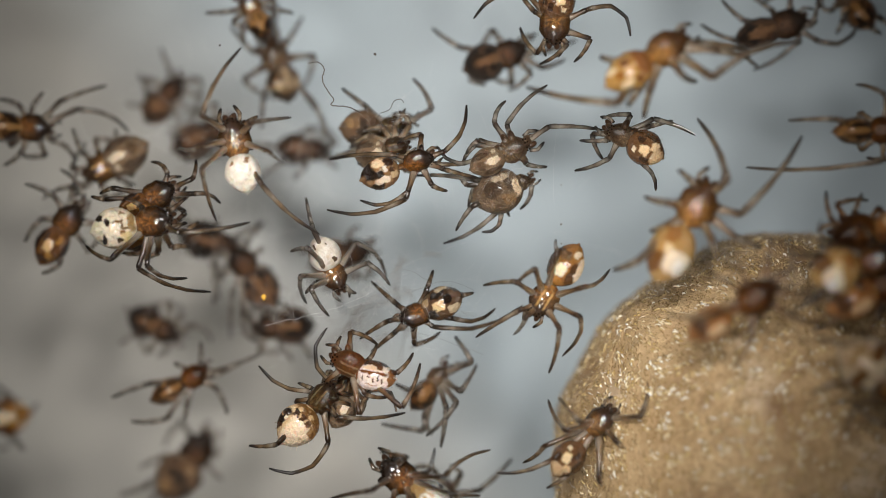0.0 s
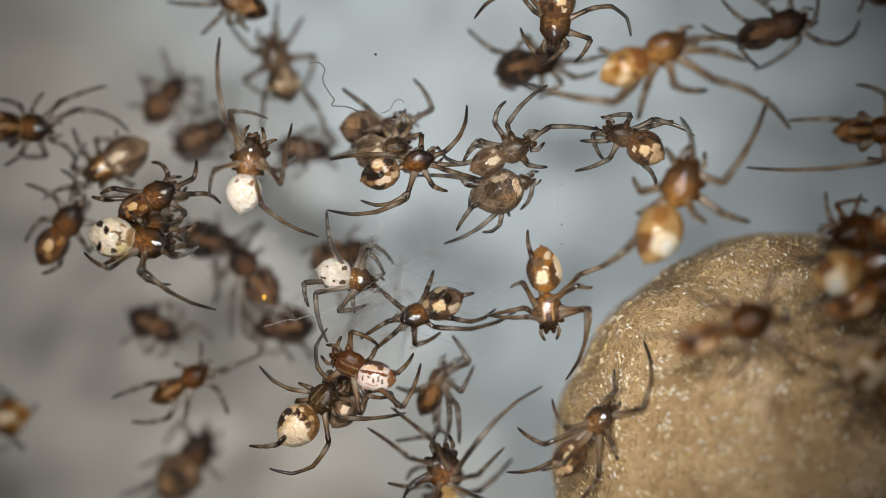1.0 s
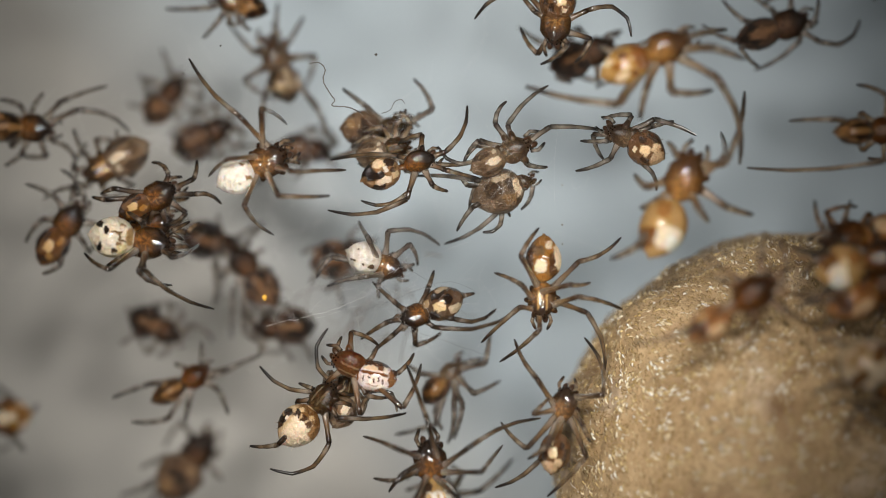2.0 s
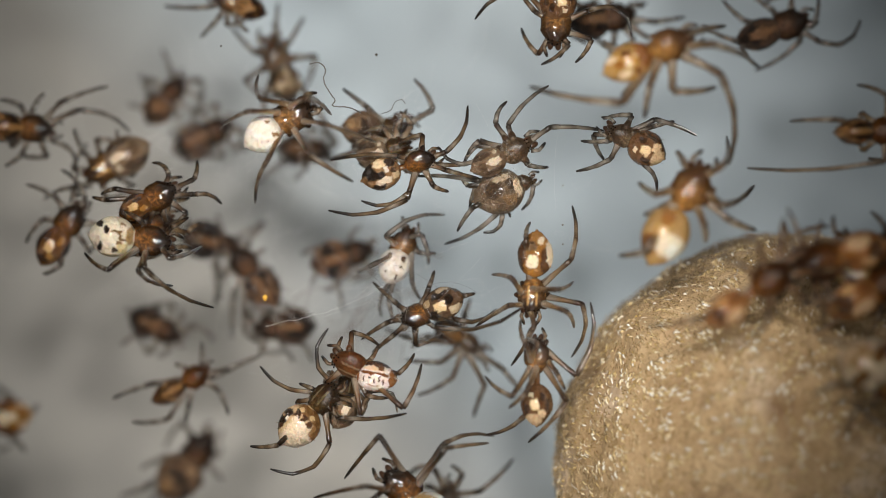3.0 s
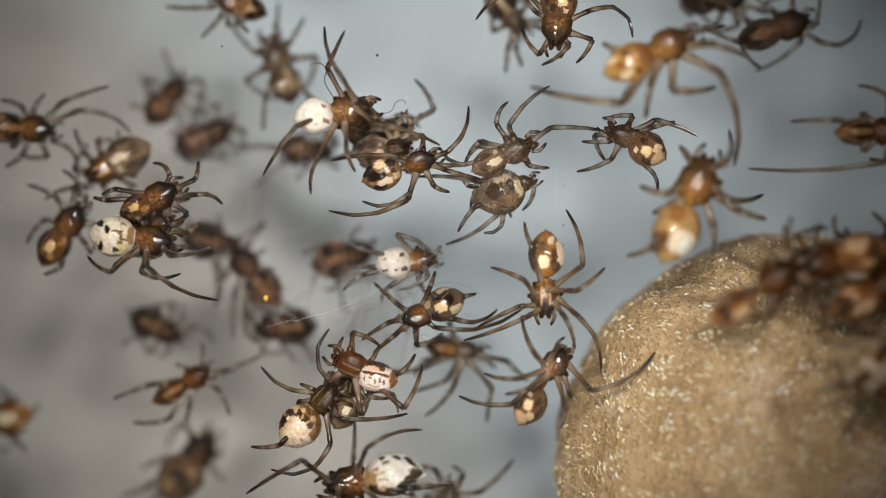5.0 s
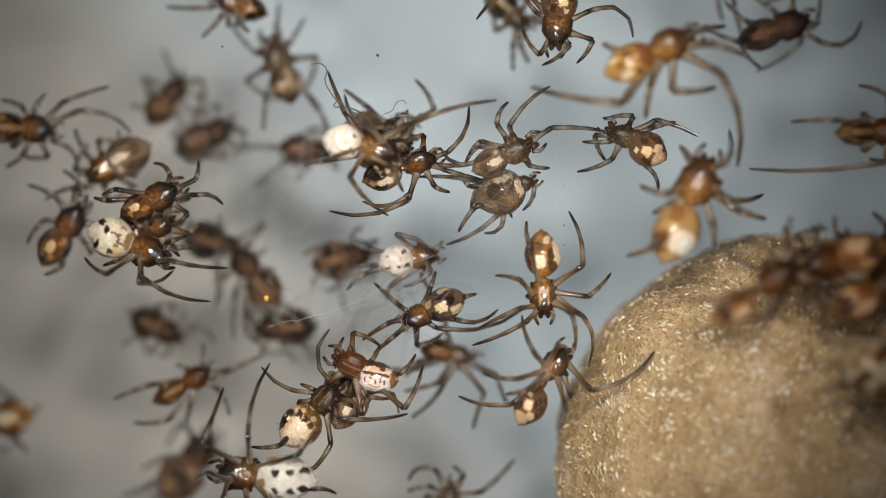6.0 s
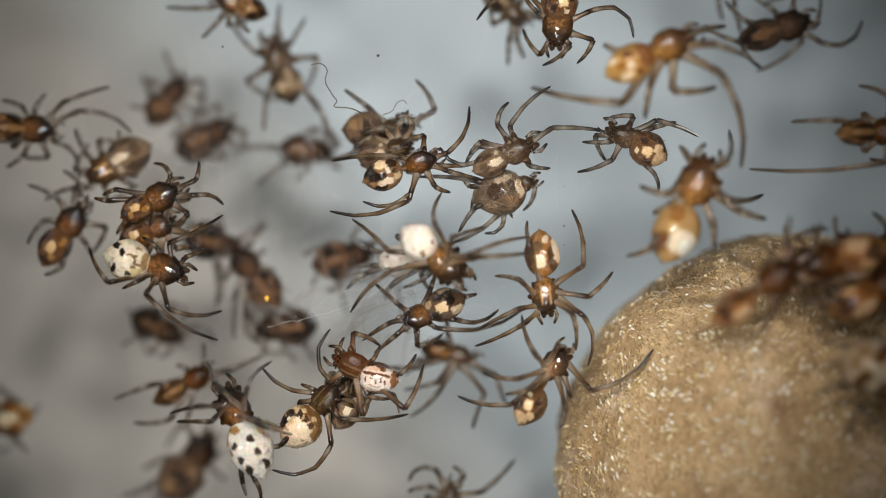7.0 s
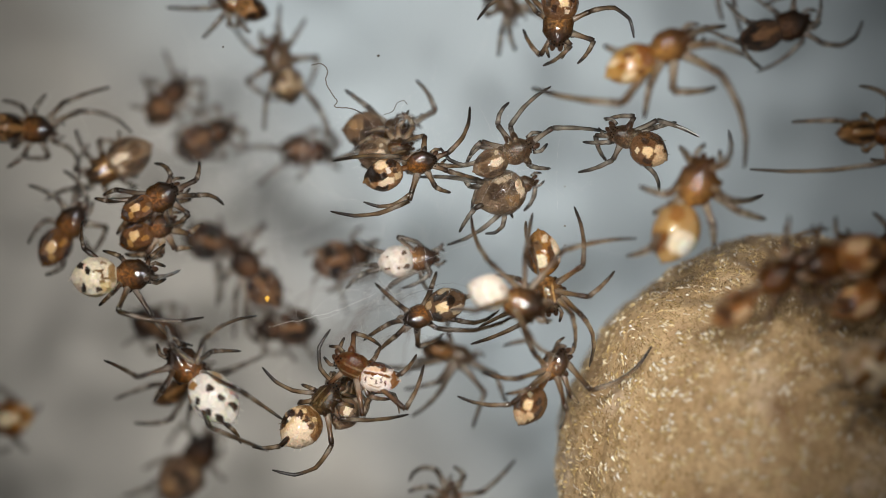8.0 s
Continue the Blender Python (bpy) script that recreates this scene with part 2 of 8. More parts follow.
BACKS = {
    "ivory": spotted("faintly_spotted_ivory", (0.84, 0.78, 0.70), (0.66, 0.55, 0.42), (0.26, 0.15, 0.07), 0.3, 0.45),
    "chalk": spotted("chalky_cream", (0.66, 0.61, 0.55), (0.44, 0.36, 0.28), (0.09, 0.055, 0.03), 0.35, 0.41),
    "front": patched("black_cream_blocks_with_glint", (0.26, 0.14, 0.06), [
        (-0.80, 0.55, 0.44, 0.52, (0.016, 0.009, 0.005)), (-0.62, 0.05, 0.36, 0.34, (0.016, 0.009, 0.005)), (-0.28, -0.08, 0.40, 0.24, (0.020, 0.011, 0.006)), (-0.55, -0.75, 0.55, 0.24, (0.03, 0.016, 0.008)),
        (-0.02, 0.60, 0.36, 0.30, (0.82, 0.62, 0.38)), (0.50, 0.52, 0.32, 0.30, (0.035, 0.015, 0.006)), (-0.06, -0.46, 0.46, 0.20, (0.80, 0.62, 0.46)),
        # The grey-white mark that comes next is a glint put into the colour.
        (0.20, 0.16, 0.15, 0.22, (0.70, 0.62, 0.54)), (0.62, -0.30, 0.26, 0.24, (0.58, 0.42, 0.24)), (0.55, 0.05, 0.18, 0.18, (0.05, 0.022, 0.009))], 0.24),
    "blotch": patched("cream_with_round_spots", (0.80, 0.69, 0.53), [
        (0.46, -0.50, 0.30, 0.26, (0.66, 0.52, 0.26)), (0.78, 0.10, 0.20, 0.50, (0.40, 0.25, 0.10)), (0.0, -0.95, 0.7, 0.16, (0.50, 0.36, 0.20)),
        (0.10, 0.24, 0.26, 0.07, (0.20, 0.12, 0.05)), (0.30, 0.10, 0.09, 0.20, (0.17, 0.10, 0.045)), (0.46, -0.06, 0.20, 0.08, (0.20, 0.12, 0.05)), (0.28, -0.24, 0.12, 0.12, (0.26, 0.16, 0.07)),
        (-0.36, 0.30, 0.13, 0.21, (0.014, 0.007, 0.003)), (-0.68, 0.58, 0.16, 0.20, (0.014, 0.007, 0.003)), (-0.56, -0.44, 0.13, 0.22, (0.014, 0.007, 0.003)),
        (0.12, -0.62, 0.20, 0.15, (0.05, 0.028, 0.011)), (0.42, 0.62, 0.18, 0.09, (0.30, 0.19, 0.09))]),
    "paired": patched("white_with_paired_spots", (0.84, 0.78, 0.69), [
        (0.78, 0.30, 0.16, 0.26, (0.42, 0.22, 0.07)), (0.22, 0.56, 0.13, 0.15, (0.026, 0.013, 0.006)), (-0.30, 0.52, 0.14, 0.14, (0.026, 0.013, 0.006)), (-0.76, 0.38, 0.20, 0.15, (0.03, 0.015, 0.007)),
        (0.24, -0.20, 0.13, 0.16, (0.026, 0.013, 0.006)), (-0.26, -0.28, 0.14, 0.13, (0.07, 0.05, 0.035)), (-0.74, -0.40, 0.22, 0.17, (0.04, 0.018, 0.007)),
        (0.05, 0.88, 0.14, 0.12, (0.10, 0.05, 0.02)), (0.55, -0.75, 0.30, 0.14, (0.55, 0.36, 0.17))], 0.28, 0.5,
        [(0.78, 0.0, 0.30, 0.9, (0.40, 0.24, 0.085)), (-0.90, 0.05, 0.24, 0.22, (0.045, 0.020, 0.007)), (-0.70, 0.26, 0.24, 0.20, (0.030, 0.013, 0.005)), (-0.50, 0.47, 0.23, 0.20, (0.030, 0.013, 0.005)),
         (-0.26, 0.66, 0.25, 0.20, (0.040, 0.017, 0.006)), (-0.02, 0.92, 0.24, 0.19, (0.055, 0.024, 0.008)), (0.40, 0.74, 0.36, 0.30, (0.11, 0.048, 0.014)), (0.70, 0.46, 0.20, 0.26, (0.060, 0.026, 0.009)),
         (0.30, 0.42, 0.22, 0.07, (0.55, 0.37, 0.17)), (0.26, 0.10, 0.26, 0.06, (0.50, 0.33, 0.15)), (0.32, -0.20, 0.24, 0.06, (0.55, 0.38, 0.19)), (0.52, -0.50, 0.22, 0.18, (0.34, 0.20, 0.07)),
         (-0.20, -0.85, 0.7, 0.12, (0.60, 0.44, 0.24))]),
    "leaf": patched("amber_with_cream_leaf", (0.30, 0.135, 0.032), [
        (0.0, -0.82, 0.9, 0.30, (0.085, 0.034, 0.009)), (-0.20, 0.88, 0.75, 0.38, (0.90, 0.70, 0.48)), (0.10, 0.46, 0.58, 0.19, (0.085, 0.034, 0.009)),
        (0.55, 0.60, 0.36, 0.22, (0.11, 0.045, 0.010)), (0.22, -0.14, 0.36, 0.34, (0.95, 0.80, 0.56)), (-0.50, -0.30, 0.26, 0.36, (0.17, 0.10, 0.05)),
        (-0.76, 0.22, 0.18, 0.20, (0.72, 0.56, 0.38)), (0.82, -0.05, 0.24, 0.4, (0.44, 0.19, 0.035))], 0.26, 0.6),
    "clasp": patched("cream_belly_with_dark_band", (0.66, 0.45, 0.25), [
        (-0.50, -0.30, 0.75, 0.80, (0.86, 0.68, 0.48)), (0.72, -0.10, 0.34, 0.80, (0.20, 0.095, 0.026)), (0.20, -0.80, 0.42, 0.28, (0.26, 0.13, 0.045)),
        (-0.31, 0.82, 0.24, 0.26, (0.030, 0.014, 0.006)), (0.10, 0.76, 0.26, 0.20, (0.032, 0.014, 0.006)), (0.36, 0.44, 0.22, 0.20, (0.045, 0.019, 0.007)), (0.34, 0.04, 0.20, 0.16, (0.07, 0.030, 0.011)),
        (0.30, -0.36, 0.16, 0.18, (0.10, 0.045, 0.016)), (-0.10, 0.66, 0.12, 0.12, (0.90, 0.72, 0.52)), (0.12, 0.34, 0.15, 0.13, (0.92, 0.74, 0.54)), (0.10, -0.10, 0.15, 0.16, (0.94, 0.78, 0.62)),
        (0.62, 0.36, 0.13, 0.13, (0.72, 0.50, 0.26)), (0.60, -0.22, 0.14, 0.12, (0.62, 0.42, 0.20)), (-0.62, 0.75, 0.20, 0.20, (0.10, 0.045, 0.02))], 0.26, 0.6),
    "strokes": patched("pink_with_dark_strokes", (0.90, 0.75, 0.67), [
        (0.0, -0.84, 1.0, 0.24, (0.085, 0.030, 0.010)), (0.10, -0.50, 0.66, 0.14, (0.82, 0.60, 0.40)), (0.0, -0.20, 0.85, 0.12, (0.17, 0.060, 0.018)), (-0.30, -0.54, 0.14, 0.15, (0.13, 0.05, 0.018)),
        (-0.92, 0.0, 0.17, 0.8, (0.26, 0.11, 0.035)), (0.0, 0.94, 0.9, 0.10, (0.34, 0.16, 0.08)),
        (0.52, 0.22, 0.055, 0.22, (0.09, 0.035, 0.018)), (0.20, 0.06, 0.10, 0.06, (0.09, 0.035, 0.018)), (-0.04, 0.24, 0.05, 0.17, (0.13, 0.055, 0.03)),
        (-0.28, 0.10, 0.06, 0.18, (0.09, 0.035, 0.018)), (-0.52, 0.26, 0.06, 0.20, (0.12, 0.05, 0.025)), (0.05, 0.54, 0.40, 0.05, (0.55, 0.33, 0.22)), (0.90, 0.0, 0.12, 0.5, (0.28, 0.10, 0.03))], 0.22, 0.8),
    "saddle": patched("black_with_beige_saddle", (0.10, 0.055, 0.026), [
        (0.10, 0.10, 0.34, 0.34, (0.70, 0.50, 0.28)), (0.55, 0.45, 0.30, 0.30, (0.020, 0.011, 0.006)), (-0.55, 0.55, 0.34, 0.26, (0.52, 0.40, 0.26)),
        (-0.42, -0.08, 0.24, 0.34, (0.018, 0.010, 0.006)), (0.0, -0.56, 0.42, 0.20, (0.022, 0.012, 0.007)), (-0.30, -0.80, 0.4, 0.14, (0.42, 0.32, 0.20)), (0.70, -0.35, 0.22, 0.26, (0.40, 0.27, 0.14))], 0.24, 0.6),
    "shred": patched("tan_brown_cream_shreds", (0.15, 0.070, 0.026), [
        (-0.10, 0.15, 0.34, 0.30, (0.82, 0.60, 0.34)), (-0.56, -0.28, 0.26, 0.30, (0.74, 0.52, 0.30)), (0.32, -0.30, 0.24, 0.18, (0.045, 0.020, 0.008)), (-0.30, 0.62, 0.3, 0.18, (0.05, 0.022, 0.009)),
        (0.42, 0.38, 0.16, 0.16, (0.80, 0.62, 0.40)), (-0.85, 0.25, 0.30, 0.6, (0.62, 0.42, 0.24)), (-0.1, -0.62, 0.4, 0.15, (0.06, 0.03, 0.012)), (0.02, -0.20, 0.12, 0.14, (0.10, 0.04, 0.014))], 0.26, 0.6),
    "flare": patched("orange_with_white_flank", (0.50, 0.29, 0.10), [
        (-0.60, 0.45, 0.40, 0.45, (0.20, 0.085, 0.022)), (-0.38, -0.40, 0.46, 0.66, (0.92, 0.78, 0.58)), (-0.45, -0.55, 0.26, 0.30, (0.96, 0.90, 0.80)), (0.50, 0.30, 0.35, 0.35, (0.34, 0.15, 0.035)), (-0.05, 0.20, 0.22, 0.20, (0.72, 0.52, 0.28))], 0.26, 0.6),
    # Ember's small cream patches are broken glints painted into its colour.
    "ember": patched("amber_with_painted_glints", (0.52, 0.28, 0.075), [
        (0.60, 0.10, 0.42, 0.75, (0.26, 0.095, 0.020)), (-0.10, 0.50, 0.24, 0.20, (0.16, 0.062, 0.015)), (-0.50, 0.05, 0.20, 0.20, (0.30, 0.12, 0.025)), (-0.15, -0.10, 0.17, 0.15, (0.92, 0.74, 0.48)),
        (-0.45, -0.52, 0.30, 0.20, (0.88, 0.68, 0.42)), (-0.70, 0.45, 0.20, 0.16, (0.86, 0.66, 0.40)), (0.10, -0.55, 0.20, 0.16, (0.20, 0.075, 0.018)), (0.22, 0.18, 0.12, 0.12, (0.80, 0.58, 0.32))], 0.26, 0.7),
    "gilt": patched("dark_amber_with_gold_patch", (0.13, 0.052, 0.011), [
        (0.0, 0.88, 0.9, 0.26, (0.030, 0.012, 0.004)), (0.0, -0.90, 0.9, 0.22, (0.036, 0.014, 0.004)), (-0.20, 0.12, 0.34, 0.30, (0.62, 0.41, 0.18)), (-0.62, -0.22, 0.22, 0.26, (0.38, 0.20, 0.05)),
        (0.32, -0.30, 0.26, 0.18, (0.34, 0.16, 0.03)), (0.20, 0.48, 0.30, 0.14, (0.05, 0.02, 0.006)), (-0.88, 0.1, 0.16, 0.5, (0.04, 0.016, 0.005))], 0.24, 0.7),
    "rusty": patched("rust_brown_with_tan_flank", (0.36, 0.15, 0.036), [
        (-0.55, 0.10, 0.34, 0.55, (0.10, 0.042, 0.014)), (0.05, -0.45, 0.5, 0.34, (0.66, 0.44, 0.24)), (0.45, 0.35, 0.36, 0.30, (0.22, 0.08, 0.018)), (-0.2, 0.6, 0.3, 0.2, (0.58, 0.34, 0.14))], 0.3, 0.5),
    "shadow": patched("shaded_brown_with_tan_corner", (0.15, 0.085, 0.042), [
        (-0.70, 0.25, 0.22, 0.30, (0.30, 0.175, 0.078)), (-0.05, 0.05, 0.34, 0.55, (0.040, 0.022, 0.012)), (0.50, -0.30, 0.22, 0.30, (0.26, 0.165, 0.090)), (-0.30, 0.30, 0.14, 0.34, (0.20, 0.12, 0.06)), (0.45, 0.45, 0.25, 0.25, (0.09, 0.05, 0.026)),
        (-0.40, -0.60, 0.35, 0.22, (0.06, 0.034, 0.018))], 0.5, 0.1),
    "dusty": patched("dusty_brown_with_pale_patch", (0.20, 0.130, 0.076), [
        (-0.35, 0.55, 0.6, 0.25, (0.065, 0.038, 0.020)), (0.25, -0.10, 0.46, 0.26, (0.70, 0.58, 0.43)), (-0.55, -0.15, 0.28, 0.35, (0.12, 0.072, 0.040)), (0.1, -0.7, 0.6, 0.2, (0.08, 0.047, 0.025)), (0.42, 0.45, 0.18, 0.18, (0.50, 0.40, 0.29))], 0.34, 0.4),
    "bowl": patched("dusty_brown_with_cream_end", (0.145, 0.094, 0.055), [
        (-0.30, 0.15, 0.40, 0.40, (0.060, 0.036, 0.020)), (0.70, -0.12, 0.20, 0.40, (0.72, 0.56, 0.38)), (0.25, -0.45, 0.35, 0.25, (0.22, 0.125, 0.052)), (0.15, 0.50, 0.40, 0.14, (0.40, 0.31, 0.21)), (-0.65, -0.45, 0.30, 0.30, (0.20, 0.135, 0.085)), (0.40, 0.12, 0.16, 0.3, (0.065, 0.038, 0.020))], 0.34, 0.35),
    "orange": marked("orange_leaf_marked", (0.46, 0.22, 0.05), (0.19, 0.07, 0.012), (0.95, 0.80, 0.56), 0.28, 0.4),
    "brown": marked("dull_brown", (0.12, 0.055, 0.018), (0.020, 0.008, 0.003), (0.36, 0.19, 0.07), 0.3, 0.6),
    "dim": marked("dim_maroon", (0.088, 0.042, 0.020), (0.016, 0.008, 0.004), (0.23, 0.120, 0.056), 0.6, 0.6, coat=0.08),
    "grey": marked("grey_brown", (0.17, 0.105, 0.056), (0.038, 0.023, 0.012), (0.46, 0.34, 0.21), 0.3, 0.5),
}
UPPER = {
    "rust": leg_material("rust_femur", (0.24, 0.12, 0.045), (0.045, 0.018, 0.007), (0.02, 0.014, 0.010), True),
    "murk": leg_material("murky_femur", (0.21, 0.165, 0.125), (0.075, 0.056, 0.042), (0.06, 0.05, 0.042), True),
    "brown": leg_material("brown_femur", (0.20, 0.115, 0.050), (0.026, 0.013, 0.006), (0.02, 0.014, 0.010), True),
    "umber": leg_material("umber_femur", (0.105, 0.055, 0.021), (0.016, 0.008, 0.0035), (0.012, 0.008, 0.005), True),
    "russet": leg_material("russet_femur", (0.28, 0.135, 0.048), (0.07, 0.028, 0.010), (0.02, 0.012, 0.008), True),
    "honey": leg_material("honey_femur", (0.26, 0.155, 0.066), (0.050, 0.023, 0.009), (0.03, 0.02, 0.013), True),
    "amber": leg_material("amber_femur", (0.40, 0.22, 0.075), (0.13, 0.052, 0.015), (0.05, 0.03, 0.02), True),
    "tawny": leg_material("tawny_femur", (0.30, 0.20, 0.105), (0.13, 0.078, 0.040), (0.06, 0.045, 0.03), True),
    "dusky": leg_material("dusky_femur", (0.24, 0.19, 0.135), (0.04, 0.028, 0.019), (0.02, 0.017, 0.014), True),
}
LOWER = {
    "rust": leg_material("rust_shin", (0.24, 0.15, 0.075), (0.035, 0.018, 0.009), (0.022, 0.017, 0.013), False),
    "murk": leg_material("murky_shin", (0.22, 0.19, 0.16), (0.085, 0.072, 0.062), (0.055, 0.048, 0.043), False),
    "brown": leg_material("brown_shin", (0.235, 0.155, 0.082), (0.028, 0.017, 0.010), (0.018, 0.014, 0.012), False),
    "umber": leg_material("umber_shin", (0.13, 0.078, 0.036), (0.018, 0.010, 0.005), (0.010, 0.007, 0.005), False),
    "russet": leg_material("russet_shin", (0.26, 0.15, 0.065), (0.055, 0.026, 0.012), (0.022, 0.015, 0.010), False),
    "honey": leg_material("honey_shin", (0.27, 0.18, 0.098), (0.045, 0.024, 0.012), (0.025, 0.018, 0.014), False),
    "amber": leg_material("amber_shin", (0.33, 0.20, 0.090), (0.070, 0.038, 0.018), (0.035, 0.025, 0.018), False),
    "tawny": leg_material("tawny_shin", (0.29, 0.22, 0.145), (0.12, 0.085, 0.056), (0.06, 0.048, 0.038), False),
    "dusky": leg_material("dusky_shin", (0.27, 0.23, 0.18), (0.035, 0.028, 0.022), (0.018, 0.016, 0.014), False),
}


def plain(name, colour, rough, spec=0.5):
    n = Nodes(name, rough, spec)
    n.colour((*colour, 1))
    return n.mat


EYE = plain("black_eye", (0.006, 0.005, 0.005), 0.06)
FANG = plain("brown_fang", (0.045, 0.022, 0.011), 0.35)


def silk_material():
    n = Nodes("silk", 0.25, 0.6)
    n.colour((0.82, 0.82, 0.80, 1))
    n.glow_through(0.2, 0.00002)
    return n.mat


SILK = silk_material()
DULL_SILK = plain("dusty_silk", (0.10, 0.09, 0.08), 0.4)


def floor_material():
    n = Nodes("pale_plastic", 0.55, 0.3)
    p = n.coords()
    tint = n.mix(n.noise(p, 160, 3), (0.350, 0.422, 0.470), (0.415, 0.475, 0.510))
    # Blue-grey turns to a warmer grey towards the west and south.
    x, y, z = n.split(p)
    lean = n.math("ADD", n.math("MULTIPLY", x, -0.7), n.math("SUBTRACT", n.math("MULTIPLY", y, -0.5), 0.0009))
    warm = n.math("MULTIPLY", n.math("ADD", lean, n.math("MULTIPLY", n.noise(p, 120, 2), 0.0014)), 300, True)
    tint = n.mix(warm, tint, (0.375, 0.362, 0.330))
    n.colour(tint)
    n.bump(n.noise(p, 900, 4), 0.1, 0.0001)
    return n.mat


def sac_material(name, low, high, stain, rough):
    n = Nodes(name, rough, 0.35)
    p = n.coords()
    cloud = n.mix(n.math("MULTIPLY", n.math("SUBTRACT", n.noise(p, 520, 4), 0.3), 2.4, True), low, high)
    fine = n.math("MULTIPLY", n.math("SUBTRACT", n.noise(p, 7200, 3), 0.4), 2.4, True)
    cloud = n.mix(n.math("MULTIPLY", fine, 0.6), cloud, high)
    blot = n.math("MULTIPLY", n.math("SUBTRACT", n.noise(p, 900, 4), 0.54), 6.0, True)
    cloud = n.mix(n.math("MULTIPLY", blot, 0.7), cloud, stain)
    bare = n.math("MULTIPLY", n.math("SUBTRACT", n.noise(p, 640, 4), 0.55), 7.0, True)
    n.colour(n.mix(n.math("MULTIPLY", bare, 0.6), cloud, (0.74, 0.60, 0.47)))
    n.bump(n.noise(p, 5200, 5, 0.65), 1.0, 0.0001)
    return n.mat


def fuzz_material():
    """Loose silk of the sac: most strands tan, some bright and glassy."""
    n = Nodes("sac_fuzz", 0.16, 0.9)
    each = n.add("ShaderNodeNewGeometry").outputs["Random Per Island"]
    n.colour(n.ramp(each, [(0.0, (0.26, 0.165, 0.070)), (0.5, (0.46, 0.32, 0.15)), (0.85, (0.64, 0.48, 0.26)), (1.0, (0.84, 0.70, 0.46))]))
    n.bsdf.inputs["Coat Weight"].default_value = 1.0
    n.bsdf.inputs["Coat Roughness"].default_value = 0.1
    return n.mat


def gleam_material():
    """The sac's thickest strands: glassy, cream to gold."""
    n = Nodes("sac_gleam", 0.12, 1.0)
    each = n.add("ShaderNodeNewGeometry").outputs["Random Per Island"]
    n.colour(n.ramp(each, [(0.0, (0.50, 0.34, 0.13)), (0.5, (0.78, 0.60, 0.32)), (0.82, (0.94, 0.85, 0.66)), (1.0, (0.98, 0.96, 0.90))]))
    n.bsdf.inputs["Coat Weight"].default_value = 1.0
    n.bsdf.inputs["Coat Roughness"].default_value = 0.05
    return n.mat


# ---- mesh helpers ----
def part(name, bm, material, parent, label=""):
    data = bpy.data.meshes.new(name)
    bm.to_mesh(data)
    bm.free()
    data.materials.append(material)
    data.polygons.foreach_set("use_smooth", [True] * len(data.polygons))
    return shared(name, data, parent, label)


def shared(name, data, parent, label=""):
    ob = new(name, data)
    ob.parent = parent
    return tagged(ob, label) if label else ob


def tube(bm, path, radii, sides=8):
    """A round tube along path, closed at both ends."""
    rings = []
    for i, p in enumerate(path):
        way = (path[min(i + 1, len(path) - 1)] - path[max(i - 1, 0)]).normalized()
        side = way.cross(Vector((0.03, 0.05, 1))).normalized()
        up = side.cross(way)
        rings.append([bm.verts.new(p + radii[i] * (math.cos(a) * side + math.sin(a) * up))
                      for a in (2 * math.pi * k / sides for k in range(sides))])
    for a, b in zip(rings, rings[1:]):
        for k in range(sides):
            bm.faces.new((a[k], a[(k + 1) % sides], b[(k + 1) % sides], b[k]))
    bm.faces.new(rings[0][::-1])
    bm.faces.new(rings[-1])


# ---- the spiderlings' shared body shapes, one unit long from centre to edge ----
def abdomen_mesh(name, material, seed, flat=0.9):
    bm = bmesh.new()
    bmesh.ops.create_uvsphere(bm, u_segments=26, v_segments=18, radius=1)
    for v in bm.verts:
        x, y, z = v.co
        taper = 1 - 0.20 * max(0.0, -x) ** 2 + 0.02 * x
        dent = 0.045 * noise.noise(Vector((x, y, z)) * 1.7 + Vector((seed, 0, 0)))
        dent += 0.014 * noise.noise(Vector((x, y, z)) * 6 + Vector((0, seed, 0)))
        v.co = Vector((x * 1.08 - 0.06 * max(0.0, -x) ** 3, y * taper * 0.98, z * taper * flat + 0.05 * (1 - x * x))) * (1 + dent)
    rng = random.Random(int(seed * 10) + 1)
    skin = list(bm.verts)
    for _ in range(90):
        root = rng.choice(skin)
        p = root.co.copy()
        tip = p + p.normalized() * rng.uniform(0.08, 0.15) + Vector((-0.08, rng.uniform(-0.04, 0.04), 0.02))
        a, b, c = bm.verts.new(p + Vector((0.011, 0, 0))), bm.verts.new(p + Vector((0, 0.011, 0.006))), bm.verts.new(tip)
        bm.faces.new((root, a, c))
        bm.faces.new((a, b, c))
        bm.faces.new((b, root, c))
    tube(bm, [Vector((-0.98, 0, -0.16)), Vector((-1.1, 0, -0.2)), Vector((-1.18, 0, -0.24))], [0.16, 0.11, 0.05], 10)
    data = bpy.data.meshes.new(name)
    bm.to_mesh(data)
    bm.free()
    data.materials.append(material)
    data.polygons.foreach_set("use_smooth", [True] * len(data.polygons))
    return data


